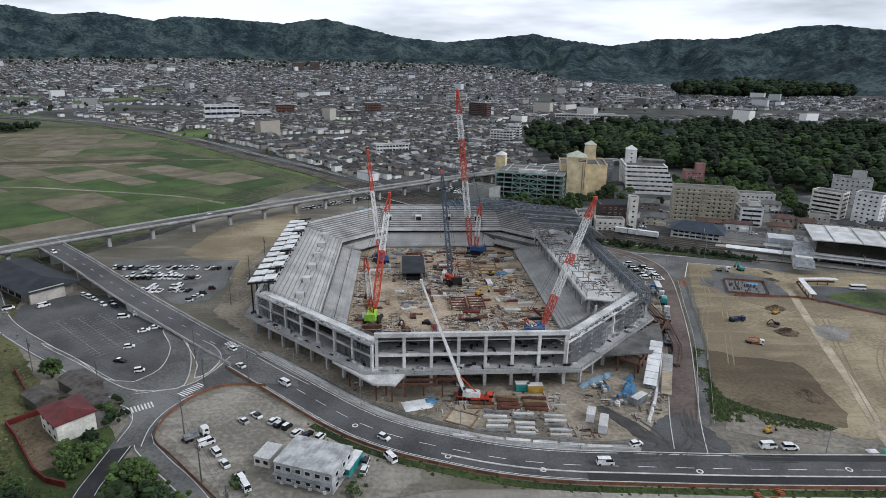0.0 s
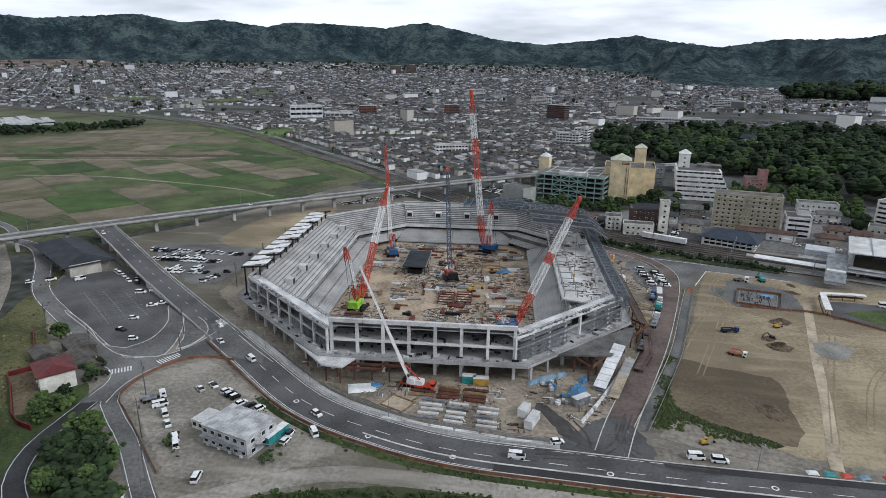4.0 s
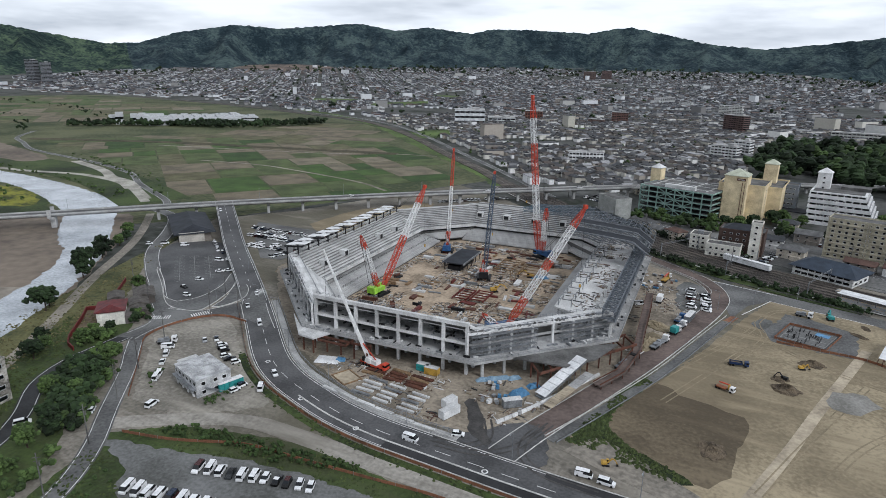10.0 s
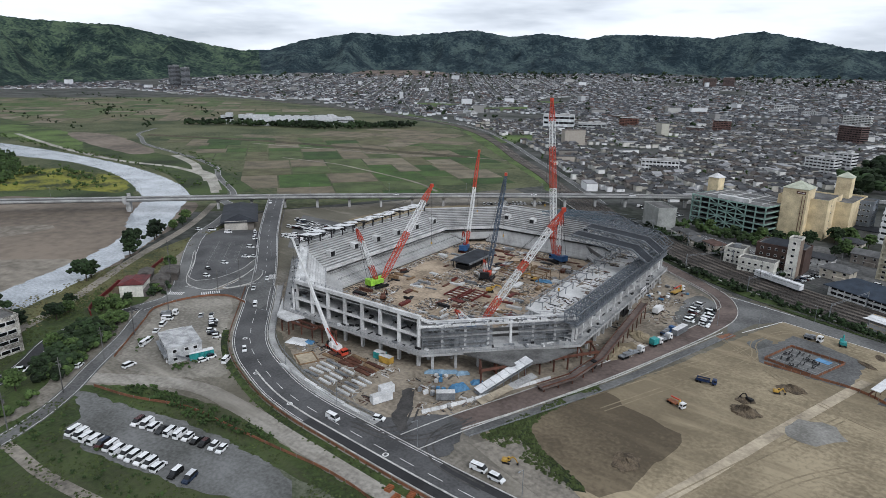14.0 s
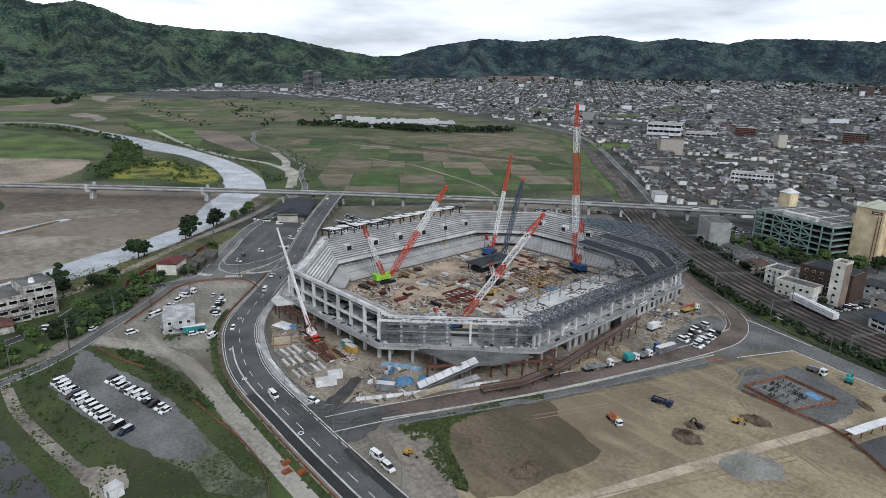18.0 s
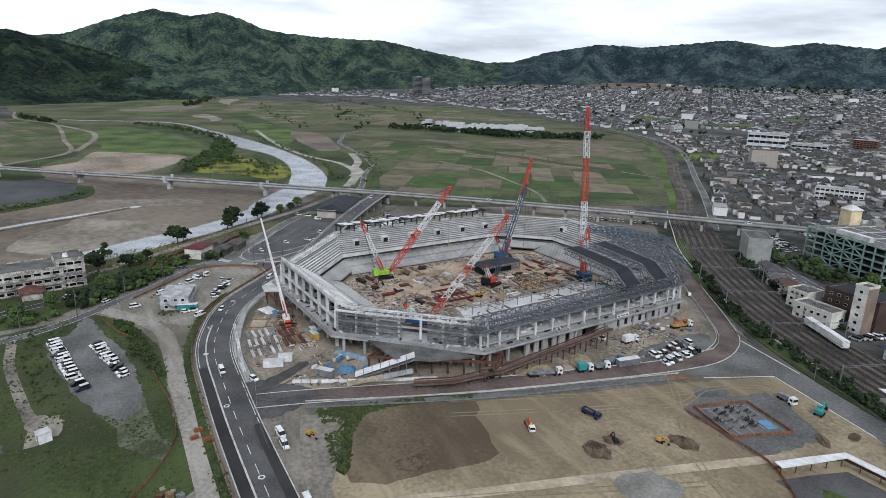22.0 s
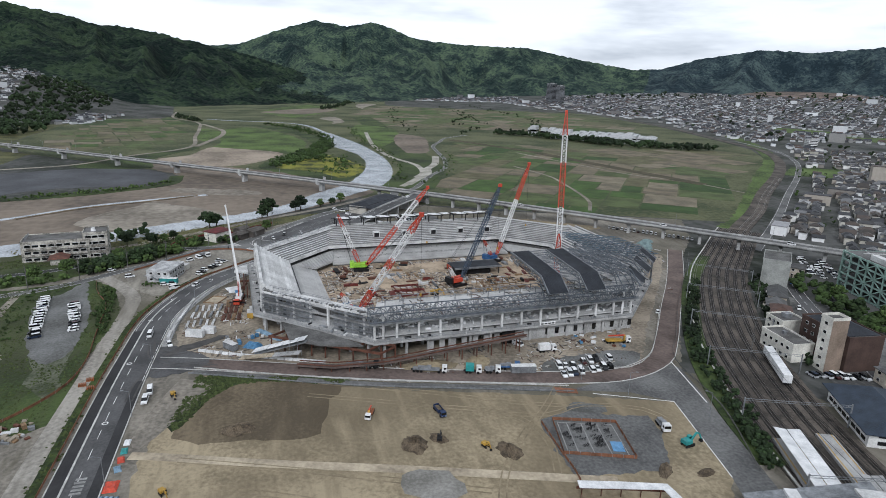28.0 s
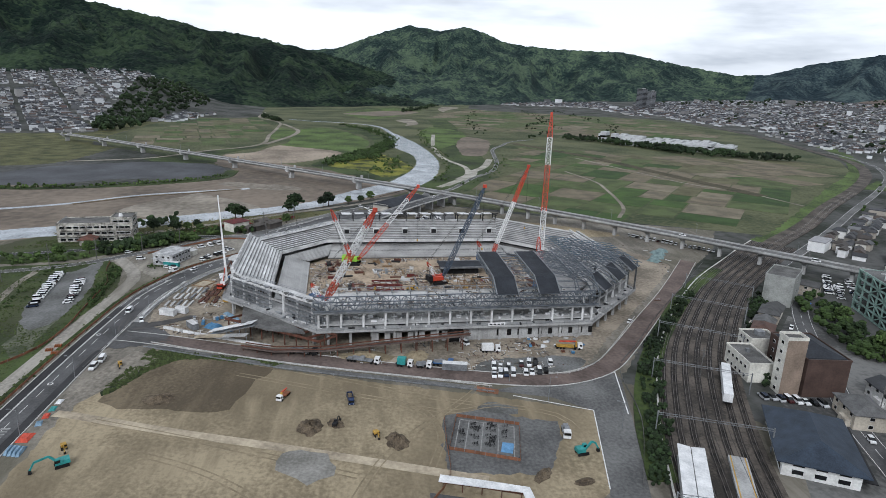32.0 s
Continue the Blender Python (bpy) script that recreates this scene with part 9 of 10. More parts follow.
# beams and slabs stored in the south yard
for i in range(3):
    for r in range(5):
        x, y = 20.0 + i * 8.6 + rs.uniform(-0.8, 0.8), 153.8 + r * 2.5 - i * 1.0
        stack("beam_stack", x, y, 0.1, radians(-3 + rs.uniform(-3, 3)), 2, rs.uniform(5.5, 7.6), 0.42, 0.6, m_conc_pale if (i + r) % 4 else m_steel, "pale grey precast beams stored side by side", "stack", 1, "beams in the south yard", 0.04)
for i in range(6):
    stack("beam_stack", 10 + i * 7.5, 150.9 - i * 0.95, 0.1, radians(-8 + i), 2, 6.8, 0.5, 0.7, m_conc_pale, "row of pale precast beams along the road", "stack", 1, "beams in the south yard", 0.03)
for i in range(3):
    for r in range(4):
        stack("beam_stack", 16 + i * 8.4, 166.6 + r * 2.1 - i * 0.5, 0.1, radians(-2 + rs.uniform(-4, 4)), 3, rs.uniform(6.5, 8), 0.4, 0.6, m_steel_rust if (i + r) % 4 else m_wood, "rusty beams and timber stored in the yard", "stack", 1, "beams in the south yard", 0.06)
t = thing("timber_frame", 9.5, 160.5, 0.1, radians(-25), "square frame of pale timber on the ground", "frame")
for s in (-1, 1):
    put("long_timber", Mesh().box(0, s * 3.4, 0, 9, 0.4, 0.35), m_wood, t)
    put("short_timber", Mesh().box(s * 4.2, 0, 0.02, 0.4, 7, 0.35), m_wood, t)
put("floor", Mesh().box(0, 0, 0, 8.0, 6.0, 0.12), m_dirt_pale, t)
# yard cabins and skips
def cabin(x, y, deg, mat, label, L=6.0, z=0.1):
    t = thing("storage_container", x, y, z, radians(deg), label, "container", "yard containers")
    put("body", Mesh().box(0, 0, 0.15, L, 2.4, 2.5), mat, t)
    put("base", Mesh().box(0, 0, 0, L - 0.2, 2.2, 0.16), m_steel_dark, t)
    put("top", Mesh().box(0, 0, 2.65, L + 0.06, 2.46, 0.1), m_conc_pale, t)
    for i in range(int(L / 0.6)):
        put("rib", Mesh().box(-L / 2 + 0.3 + i * 0.6, -1.22, 0.3, 0.12, 0.08, 2.2), mat, t)
cabin(51, 156, 70, m_white_sheet, "white storage container in the south yard", 7)
cabin(48.5, 161, 70, m_white_sheet, "white storage container in the south yard", 5)
cabin(30, 177.5, 3, m_teal, "teal skip beside the stadium front", 4.5)
cabin(34, 176.5, 3, m_yellow, "yellow skip beside the stadium front", 5)
cabin(108, 272, 80, m_steel, "grey container near the gate", 9)
cabin(66, 170, 40, m_steel, "grey storage container in the yard", 6)
for i in range(22):
    x, y = rs.uniform(54, 70), rs.uniform(166, 182)
    if (x - 64) ** 2 + (y - 179) ** 2 < 30 or (x - 66) ** 2 + (y - 170) ** 2 < 16 or (y < 160 and x > 62):
        continue
    t = thing("pallet_load", x, y, 0.1, rs.uniform(0, 3), "wrapped pallet of building goods", "pallet", "pallets in the yard")
    put("pallet", Mesh().box(0, 0, 0, 1.3, 1.2, 0.15), m_wood, t)
    put("wrapped_load", Mesh().box(0, 0, 0.15, 1.2, 1.1, rs.uniform(0.7, 1.5), taper=0.05), rs.choice((m_white_sheet, m_conc, m_steel, m_blue_sheet, m_conc_pale)), t)
for i in range(26):
    a = rs.uniform(0, 1)
    x, y = 78 + 18 * a + rs.uniform(-4, 4), 300 + 32 * rs.random()
    if x > 97:
        continue
    t = thing("pallet_load", x, y, 0.1, rs.uniform(0, 3), "loose pallet of building goods", "pallet", "pallets by the east wall")
    put("pallet", Mesh().box(0, 0, 0, 1.6, 1.2, 0.15), m_wood, t)
    put("wrapped_load", Mesh().box(0, 0, 0.15, rs.uniform(1.0, 2.4), 1.1, rs.uniform(0.3, 1.2), taper=0.05), rs.choice((m_steel, m_conc, m_steel_rust, m_blue_sheet, m_white_sheet)), t)
# covered stair from the yard to the deck, in white sheet
t = thing("covered_walkway", 0, 0, 0, 0, "sloping site walkway roofed with white corrugated sheets", "walkway")
A, B = Vector((72.4, 178.6, 1.2)), Vector((80.6, 197.5, 8.2))
d2 = Vector((B.x - A.x, B.y - A.y)).normalized()
nn = Vector((d2.y, -d2.x, 0))
for i in range(7):
    p, q = A.lerp(B, i / 7), A.lerp(B, (i + 0.93) / 7)
    put("roof_sheet", Mesh().add([p - nn * 2.1 + Vector((0, 0, 0.5)), q - nn * 2.1 + Vector((0, 0, 0.5)), q + nn * 2.1 + Vector((0, 0, 0.5)), p + nn * 2.1 + Vector((0, 0, 0.5)), p - nn * 2.1 + Vector((0, 0, 0.35)), q - nn * 2.1 + Vector((0, 0, 0.35)), q + nn * 2.1 + Vector((0, 0, 0.35)), p + nn * 2.1 + Vector((0, 0, 0.35))],
        [(0, 1, 2, 3), (7, 6, 5, 4), (0, 4, 5, 1), (1, 5, 6, 2), (2, 6, 7, 3), (3, 7, 4, 0)]), m_white_sheet, t)
    for s in (-1.9, 1.9):
        put("post", Mesh().beam((*(p + nn * s).xy, 0.1), p + nn * s + Vector((0, 0, 0.4)), 0.15), m_steel, t)
for i in range(9):
    p, q = Vector((76.3, 174, 0.9)).lerp(Vector((84.2, 195, 4.6)), i / 9), Vector((76.3, 174, 0.9)).lerp(Vector((84.2, 195, 4.6)), (i + 0.95) / 9)
    put("lower_deck", Mesh().beam(p, q, 3.2, 0.25), m_conc if i > 4 else m_dirt_pale, t)
put("tread", Mesh().beam(A + Vector((0, 0, -0.9)), B + Vector((0, 0, -0.9)), 3.4, 0.3), m_steel, t)
# line of pale barrier blocks and boards along the site road
def barrier(line, step, mat, label, h=0.9, L=2.8, name="barrier_block", cat="barrier", w=0.5, z=0.1, group="barriers along the site"):
    me = Mesh().add([(-L / 2, -w / 2, 0), (L / 2, -w / 2, 0), (L / 2, w / 2, 0), (-L / 2, w / 2, 0), (-L / 2, -w * 0.2, h), (L / 2, -w * 0.2, h), (L / 2, w * 0.2, h), (-L / 2, w * 0.2, h)],
        [(3, 2, 1, 0), (4, 5, 6, 7), (0, 1, 5, 4), (1, 2, 6, 5), (2, 3, 7, 6), (3, 0, 4, 7)]).data(name, mat)
    for q in along(line, step):
        o = new(name, me)
        o.matrix_basis = pose(q[0], q[1], z, 0, 0, math.degrees(q[-1]))
        tagged(o, label, cat, group)
barrier(spline([(66, 160), (72, 172), (78, 186), (86, 205)], 4), 3.1, m_conc_pale, "pale concrete barrier block beside the site road", 0.9, 2.9, w=1.2)

# ---- heaps, patches and tracks on the bare ground ----
def heap(x, y, sx, sy, h, mat, label, seed):
    r = random.Random(seed)
    n, k = 20, 7
    vs, fs = [(0, 0, h)], []
    for j in range(1, k + 1):
        for i in range(n):
            a = 2 * math.pi * i / n
            q = j / k
            z = h * (1 - q) ** 1.1 * r.uniform(0.55, 1.3) - (0.3 if j == k else 0)
            e = r.uniform(0.8, 1.2)
            vs.append((sx / 2 * q * math.cos(a) * e, sy / 2 * q * math.sin(a) * e, z))
    fs += [(0, 1 + i, 1 + (i + 1) % n) for i in range(n)]
    for j in range(k - 1):
        fs += [(1 + j * n + i, 1 + (j + 1) * n + i, 1 + (j + 1) * n + (i + 1) % n, 1 + j * n + (i + 1) % n) for i in range(n)]
    o = put("earth_mound", Mesh().add(vs, fs), mat, None, label, "heap", "earth heaps")
    o.matrix_basis = pose(x, y, 0.12, 0, 0, r.uniform(0, 180))
m_heap = M("dug_earth", (0.20, 0.155, 0.105), (0.12, 0.092, 0.063), 0.35, 8, 0.95, bump=0.9, contrast=0.8)
heap(143.5, 223.5, 10, 8, 2.2, m_heap, "dark heap of dug earth", 1)
heap(152.5, 249, 10, 7, 1.8, m_heap, "dark heap of dug earth", 2)
heap(124, 175, 11, 8, 1.3, m_heap, "low dark heap of dug earth", 3)
heap(142, 231, 7, 5, 1.0, m_heap, "low dark heap of dug earth", 4)
heap(171.0, 287.0, 9, 4, 0.8, m_heap, "low dark heap of dug earth", 5)
heap(174.5, 297.4, 7, 3.5, 0.7, m_heap, "low dark heap of dug earth", 6)
heap(96, 240, 22, 10, 1.4, m_dirt, "low tan heap of spare soil by the stadium", 7)
heap(97, 258, 14, 9, 1.6, m_dirt, "low tan heap of spare soil by the stadium", 8)
patch("grey_gravel_patch", [(157, 216), (163, 217), (169, 222), (170, 229), (164, 232), (158, 229), (155, 222)], 0.16, m_gravel, "pale grey gravel patch on the track", rough=1.6)
patch("bike_ground", [(139.5, 264.5), (134.8, 278.6), (142, 286.5), (145, 300), (164, 293), (171, 287), (168, 262), (157, 262)], 0.136, m_asphalt_old, "worn asphalt round the bicycle park", smooth=False, rough=1.0)
patch("dark_gravel_patch", [(136, 274), (140, 284), (136, 288), (132, 280)], 0.144, m_gravel_dark, "dark gravel patch", rough=1.0)
patch("lot_apron", [(87, 155), (104, 149.5), (122, 146), (128, 149), (116, 156), (102, 163), (94, 166)], 0.134, m_gravel_tan, "pale gravel apron by the junction")
m_wet = M("wet_mud", (0.115, 0.108, 0.103), (0.085, 0.08, 0.077), 0.3, 7, 0.6, bump=0.2, contrast=0.8)
patch("fresh_asphalt", [(58, 144.4), (82, 144), (84, 150), (80, 160), (72, 163), (66, 157), (60, 150)], 0.17, m_asphalt, "dark patched asphalt at the junction", "road", rough=0.8)
patch("mud_stain", [(52, 168), (56, 167), (60, 161), (63, 155), (68, 150), (66, 147), (61, 150), (58, 156), (54, 162)], 0.184, m_wet, "dark wet mud washed over the yard gate", "stain", rough=0.8)
for k, pts in enumerate(([(80, 166), (77, 156), (74, 149), (66, 142.5), (54, 141)], [(78, 164), (76, 155), (78, 147), (86, 142), (100, 141)], [(62, 160), (66, 151), (62, 144), (52, 142.5)])):
    for w in (-1.0, 1.0):
        ribbon("mud_track", shifted(spline([(*p, 0.0) for p in pts], 2), w), 0.3, 0.3, 0.188 + 0.004 * k, m_wet, "muddy tyre track across the junction", "stain", drop=0.02)
m_track = M("rutted_earth", (0.33, 0.272, 0.182), (0.26, 0.212, 0.14), 0.08, 9, 0.95)
for k, pts in enumerate(([(100, 200), (115, 235), (128, 262), (136, 285)], [(108, 196), (122, 230), (134, 256), (150, 262), (165, 258)], [(136, 160), (150, 196), (168, 238)], [(120, 280), (134, 268), (146, 256), (162, 244), (180, 236)], [(150, 170), (165, 200), (190, 230)], [(132, 250), (137, 268), (134, 282), (141, 300), (150, 304)], [(180, 180), (200, 210), (205, 240)])):
    ln = spline([(*p, 0.0) for p in pts], 4)
    for s in (-0.95, 0.95):
        ribbon("tyre_track", shifted(ln, s), 0.22, 0.22, 0.138 + 0.0045 * k, m_track, "tyre track in the earth", "track", drop=0.05)
# dark outer lanes of the main road, east of the junction
east = [p for p in main_road if p[0] > 84]
ribbon("outer_lane", shifted(east, -4.9), 1.3, 1.3, 0.171, m_asphalt_new, "black new asphalt strip", "road", drop=0.05)
ribbon("outer_lane", shifted([p for p in main_road if p[0] > 40], 4.6), 1.6, 1.6, 0.175, m_asphalt_new, "black new asphalt strip", "road", drop=0.05)
ribbon("median_kerb", shifted([p for p in main_road if p[0] > 0], 2.9), 0.25, 0.25, 0.32, m_kerb, "pale broken kerb line", "kerb", drop=0.2)
site_side = [p for p in main_road if p[0] < 62]
ribbon("footway", shifted(site_side, -8.2), 1.3, 1.3, 0.25, m_conc, "pale concrete footway along the site", "pavement")

# ---- fences ----
def fence(line, h, mat, label, step=2.0, name="site_fence", z=0.1, rails=True, group="", board=True):
    line = [(p[0], p[1], p[2] if len(p) > 2 else 0.0) for p in line]
    t = tagged(new(name), label, "fence", group)
    if board:
        put("board", Mesh().section([(p[0], p[1], p[2] + z) for p in line], [(-0.03, 0.08), (-0.03, h), (0.03, h), (0.03, 0.08)]), mat, t)
    me = Mesh().box(0, 0, 0, 0.1, 0.1, h + 0.1).data("post", m_steel if board else mat)
    for q in along(line, step):
        piece("post", me, t, q[0], q[1], q[2] + z, q[-1])
    if not board:
        for u in (0.45, 0.75):
            put("rail", Mesh().section([(p[0], p[1], p[2] + z + h * u) for p in line], [(-0.05, 0), (-0.05, 0.16), (0.05, 0.16), (0.05, 0)]), mat, t)
    return t
fence(shifted([p for p in main_road if p[0] < 240], 7.8), 1.0, m_orange_net, "low orange site fence along the road", 6.0)
fence(spline([(-53.7, 178.7), (-66, 179), (-74, 173), (-78.5, 161), (-77.6, 149.5), (-70, 142), (-58, 130.5), (-44, 117)], 4), 1.0, m_orange_net, "low orange fence round the office plot", 6.0)
fence(spline([(-28, 103), (-12, 107), (8, 115), (26, 117), (46, 119), (66, 121), (84, 119.5), (98, 113), (110, 104)], 4), 1.0, m_orange_net, "low orange fence along the weedy plot", 6.0)
fence([(140.3, 268), (146.3, 286.5), (164.6, 282.4), (157.6, 263.4), (140.3, 268)], 1.1, m_orange_net, "orange fence round the bicycle park", 3.0)
fence(spline([(141, 264), (156, 263), (170, 262), (180, 256), (196, 243), (215, 236)], 4), 1.0, m_orange_net, "orange fence beside the bus turning place", 3.0)
fence(shifted(site_side, -7.2), 0.9, m_kerb, "white guard rail along the footway", 4.0, "guard_rail", 0.2, board=False)
fence(shifted(site_side, -9.8), 1.6, m_steel, "grey site hoarding along the footway", 4.0, "site_fence", 0.2, board=False)
fence(shifted(east[:40], -6.9), 1.0, m_steel_dark, "dark guard rail along the road", 4.0, "guard_rail", 0.15, board=False)
fence(spline([(80.5, 158.5), (90, 182), (102, 214), (113, 252), (122, 283)], 5), 0.8, m_kerb, "white kerb rail along the grey pavement", 4.5, "guard_rail", 0.15, board=False)
fence(spline([(84.5, 157), (94, 181), (106, 213), (117, 251), (126, 283)], 5), 0.9, m_steel, "grey rail along the grey pavement", 4.5, "guard_rail", 0.15, board=False)
fence(spline([(112, 300), (114, 312), (107, 325), (92, 338), (60, 362)], 5), 1.0, m_kerb, "white rail along the site road bend", 4.5, "guard_rail", 0.15, board=False)
fence(spline([(178, 312), (146, 326), (112, 333), (92, 348), (58, 374), (22, 404), (-24, 442)], 6), 1.2, m_conc_dark, "dark fence along the railway", 5.0, "railway_fence", 0.2, board=False)
for s in (5.6, -5.6):
    rl2 = shifted(ramp, s)
    put("ramp_parapet", Mesh().section(rl2, [(-0.15, 0.0), (-0.15, 1.05), (0.15, 1.05), (0.15, 0.0)]), m_conc, None, "low concrete parapet of the ramp", "parapet", "", "structure")
    put("ramp_wall", Mesh().section([(p[0], p[1], 0.0) for p in rl2][2:], [(-0.2, -0.3), (-0.2, 0.4), (0.2, 0.4), (0.2, -0.3)]), m_conc_dark, None, "concrete footing of the ramp", "wall", "", "structure")
put("ramp_body", Mesh().section([p for p in ramp if p[2] < 3.6], [(-5.3, 0.1), (5.3, 0.1), (5.3, -4), (-5.3, -4)]), m_conc, None, "solid concrete foot of the ramp", "ramp", "", "structure")
rp = Mesh().box(0, 0, 0, 1.4, 7.0, 1.0).data("ramp_pier", m_conc)
rt = tagged(new("ramp_piers"), "concrete piers carrying the bridge ramp", "pier", "", "structure")
for q in along([p for p in ramp if p[2] >= 3.4], 17.0, 4.0):
    piece("ramp_pier", rp, rt, q[0], q[1], 0, q[3], (1, 1, q[2] - 0.4))

# ---- markings ----
mk = tagged(new("road_markings"), "white arrows, bars and crossing stripes painted on the asphalt", "road marking", "", "structure")
stripe = Mesh().box(0, 0, 0, 0.45, 3.6, 0.012).data("crossing_stripe", m_line)
for x, y, d in ((-79, 173, 60), (-78, 212, -35), (-92, 163, 35)):
    c, s = math.cos(radians(d)), math.sin(radians(d))
    for k in range(9):
        piece("crossing_stripe", stripe, mk, x + c * k * 0.95, y + s * k * 0.95, 0.2, radians(d))
bays = Mesh()
bd1, bd2 = Vector((-0.755, 0.655)), Vector((0.655, 0.755))
for row in range(3):
    o1 = Vector((-118, 200)) + bd2 * (row * 7.2)
    n1 = 17 - row
    a, b = o1, o1 + bd1 * (2.6 * n1)
    bays.beam((a.x, a.y, 0.2), (b.x, b.y, 0.2), 0.14, 0.012)
    for k in range(n1 + 1):
        p, q = o1 + bd1 * (2.6 * k) - bd2 * 2.6, o1 + bd1 * (2.6 * k) + bd2 * 2.6
        bays.beam((p.x, p.y, 0.2), (q.x, q.y, 0.2), 0.12, 0.012)
put("bay_lines", bays, m_line_worn, mk)
for k in range(5):
    put("painted_figure", Mesh().box(139 + 1.5 * k, 137.4, 0.168, 0.9, 2.6, 0.012), m_line_worn, mk)
for pts in ([(-100, 168.5), (-92, 165), (-87.6, 158), (-87, 148)], [(-79.5, 146), (-81, 155), (-80, 164), (-75.5, 173), (-67, 180), (-56, 180.5)], [(-72, 200), (-74, 190), (-78, 181), (-84, 176.5), (-94, 173.5)], [(-62, 199), (-52, 190), (-40, 180)]):
    ribbon("edge_line", spline([(*p, 0.0) for p in pts], 2), 0.1, 0.1, 0.206, m_line, parent=mk, category="", kind="", drop=0.01)
ring = Mesh()
for k in range(16):
    a, b = 2 * math.pi * k / 16, 2 * math.pi * (k + 1) / 16
    ring.add([(0.55 * math.cos(a), 0.55 * math.sin(a), 0.01), (0.95 * math.cos(a), 0.95 * math.sin(a), 0.01), (0.95 * math.cos(b), 0.95 * math.sin(b), 0.01), (0.55 * math.cos(b), 0.55 * math.sin(b), 0.01)], [(0, 1, 2, 3)])
ring = ring.data("manhole_ring", m_line)
for x, y in ((30, 136.5), (71.4, 136), (5, 142), (-22, 156.5), (112, 137)):
    piece("manhole_ring", ring, mk, x, y, 0.168)
put("forecourt_line", Mesh().beam((139, 313, 0.12), (178, 303, 0.12), 0.3, 0.02).beam((128, 289, 0.12), (139, 313, 0.12), 0.4, 0.02).beam((112, 331, 0.12), (142, 323.5, 0.12), 0.4, 0.02), m_line, mk)
put("orange_plate", Mesh().prism([(121, 278), (124, 285), (127, 284), (124.5, 277)], 0.17, 0.2), m_orange_net, mk, "orange-brown plate over the road joint")

# ---- bicycle park ----
bike = Mesh()
for s in (-0.5, 0.5):
    for k in range(8):
        a, b = 2 * math.pi * k / 8, 2 * math.pi * (k + 1) / 8
        bike.beam((s + 0.33 * math.cos(a), 0, 0.34 + 0.33 * math.sin(a)), (s + 0.33 * math.cos(b), 0, 0.34 + 0.33 * math.sin(b)), 0.06)
bike.beam((-0.5, 0, 0.34), (0.05, 0, 0.75), 0.06).beam((0.05, 0, 0.75), (0.5, 0, 0.34), 0.06).beam((-0.15, 0, 0.3), (-0.2, 0, 0.95), 0.06).beam((0.42, -0.25, 1.0), (0.42, 0.25, 1.0), 0.05).box(0.6, 0, 0.75, 0.3, 0.3, 0.25)
bd = bike.data("bicycle", m_steel_dark)
rb = random.Random(3)
def in_park(v, u):
    """Place in the bicycle park: v along its depth, u along its bays."""
    a = Vector((141.4, 268.5)).lerp(Vector((146.9, 285.3)), v)
    return a.lerp(Vector((157, 264.5)).lerp(Vector((163.5, 281.6)), v), u)
for k in range(44):
    v = rb.choice((0.1, 0.27, 0.35, 0.54, 0.62, 0.8)) + rb.uniform(-0.02, 0.02)
    q = in_park(v, rb.uniform(0.04, 0.8 if v < 0.7 else 0.5))
    o = new("bicycle", bd)
    o.matrix_basis = pose(q.x, q.y, 0.15, 0, 0, 72 + rb.uniform(-12, 12))
    tagged(o, "dark parked bicycle in a bicycle park", "bicycle", "bicycles in the park")
bl = Mesh()
for v in (0.03, 0.19, 0.44, 0.71, 0.97):
    a, b = in_park(v, 0.02), in_park(v, 0.97)
    bl.beam((a.x, a.y, 0.15), (b.x, b.y, 0.15), 0.3, 0.012)
for u in (0.02, 0.97):
    a, b = in_park(0.03, u), in_park(0.97, u)
    bl.beam((a.x, a.y, 0.156), (b.x, b.y, 0.156), 0.3, 0.012)
put("bicycle_bay_lines", bl, m_line_worn, mk)
tp = put("blue_sheet", Mesh().box(0, 0, 0, 5, 3.4, 0.06), M("flat_blue_sheet", (0.14, 0.3, 0.5), (0.1, 0.24, 0.42), 0.6, 5, 0.6), None, "flat light blue sheet lying in the bicycle park", "sheet")
tp.matrix_basis = pose(*in_park(0.86, 0.72), 0.17, 0, 0, -18)
# bus shelter: long white roof bent at a corner
bs = thing("bus_shelter", 0, 0, 0, 0, "long low bus shelter with a white flat roof", "shelter")
line = [(174.8, 258.5, 3.3), (177.8, 269, 3.3), (181, 279.6, 3.3), (192, 280, 3.3), (199, 279.4, 3.3)]
put("roof", Mesh().section(line, [(-1.4, 0), (1.4, 0), (1.4, 0.25), (-1.4, 0.25)]), m_white_sheet, bs)
for q in along(line, 5.0, 1.0):
    put("post", Mesh().box(q[0], q[1], 0.1, 0.22, 0.22, 3.2), m_steel_rust, bs)
put("back_rail", Mesh().section([(p[0], p[1], 0.9) for p in shifted(line, 1.6)], [(-0.05, 0), (-0.05, 0.9), (0.05, 0.9), (0.05, 0)]), m_steel_rust, bs)
patch("bus_turning", [(176, 256), (179.5, 268), (183, 277.6), (192, 278), (222, 274), (260, 268), (262, 252), (215, 236), (196, 243), (180, 256)], 0.152, m_asphalt, "dark asphalt bus turning place", "road", smooth=False)
patch("turning_island", [(184, 264), (200, 270), (230, 268), (240, 258), (214, 248), (194, 252)], 0.22, m_grass, "rough grass island in the turning place")

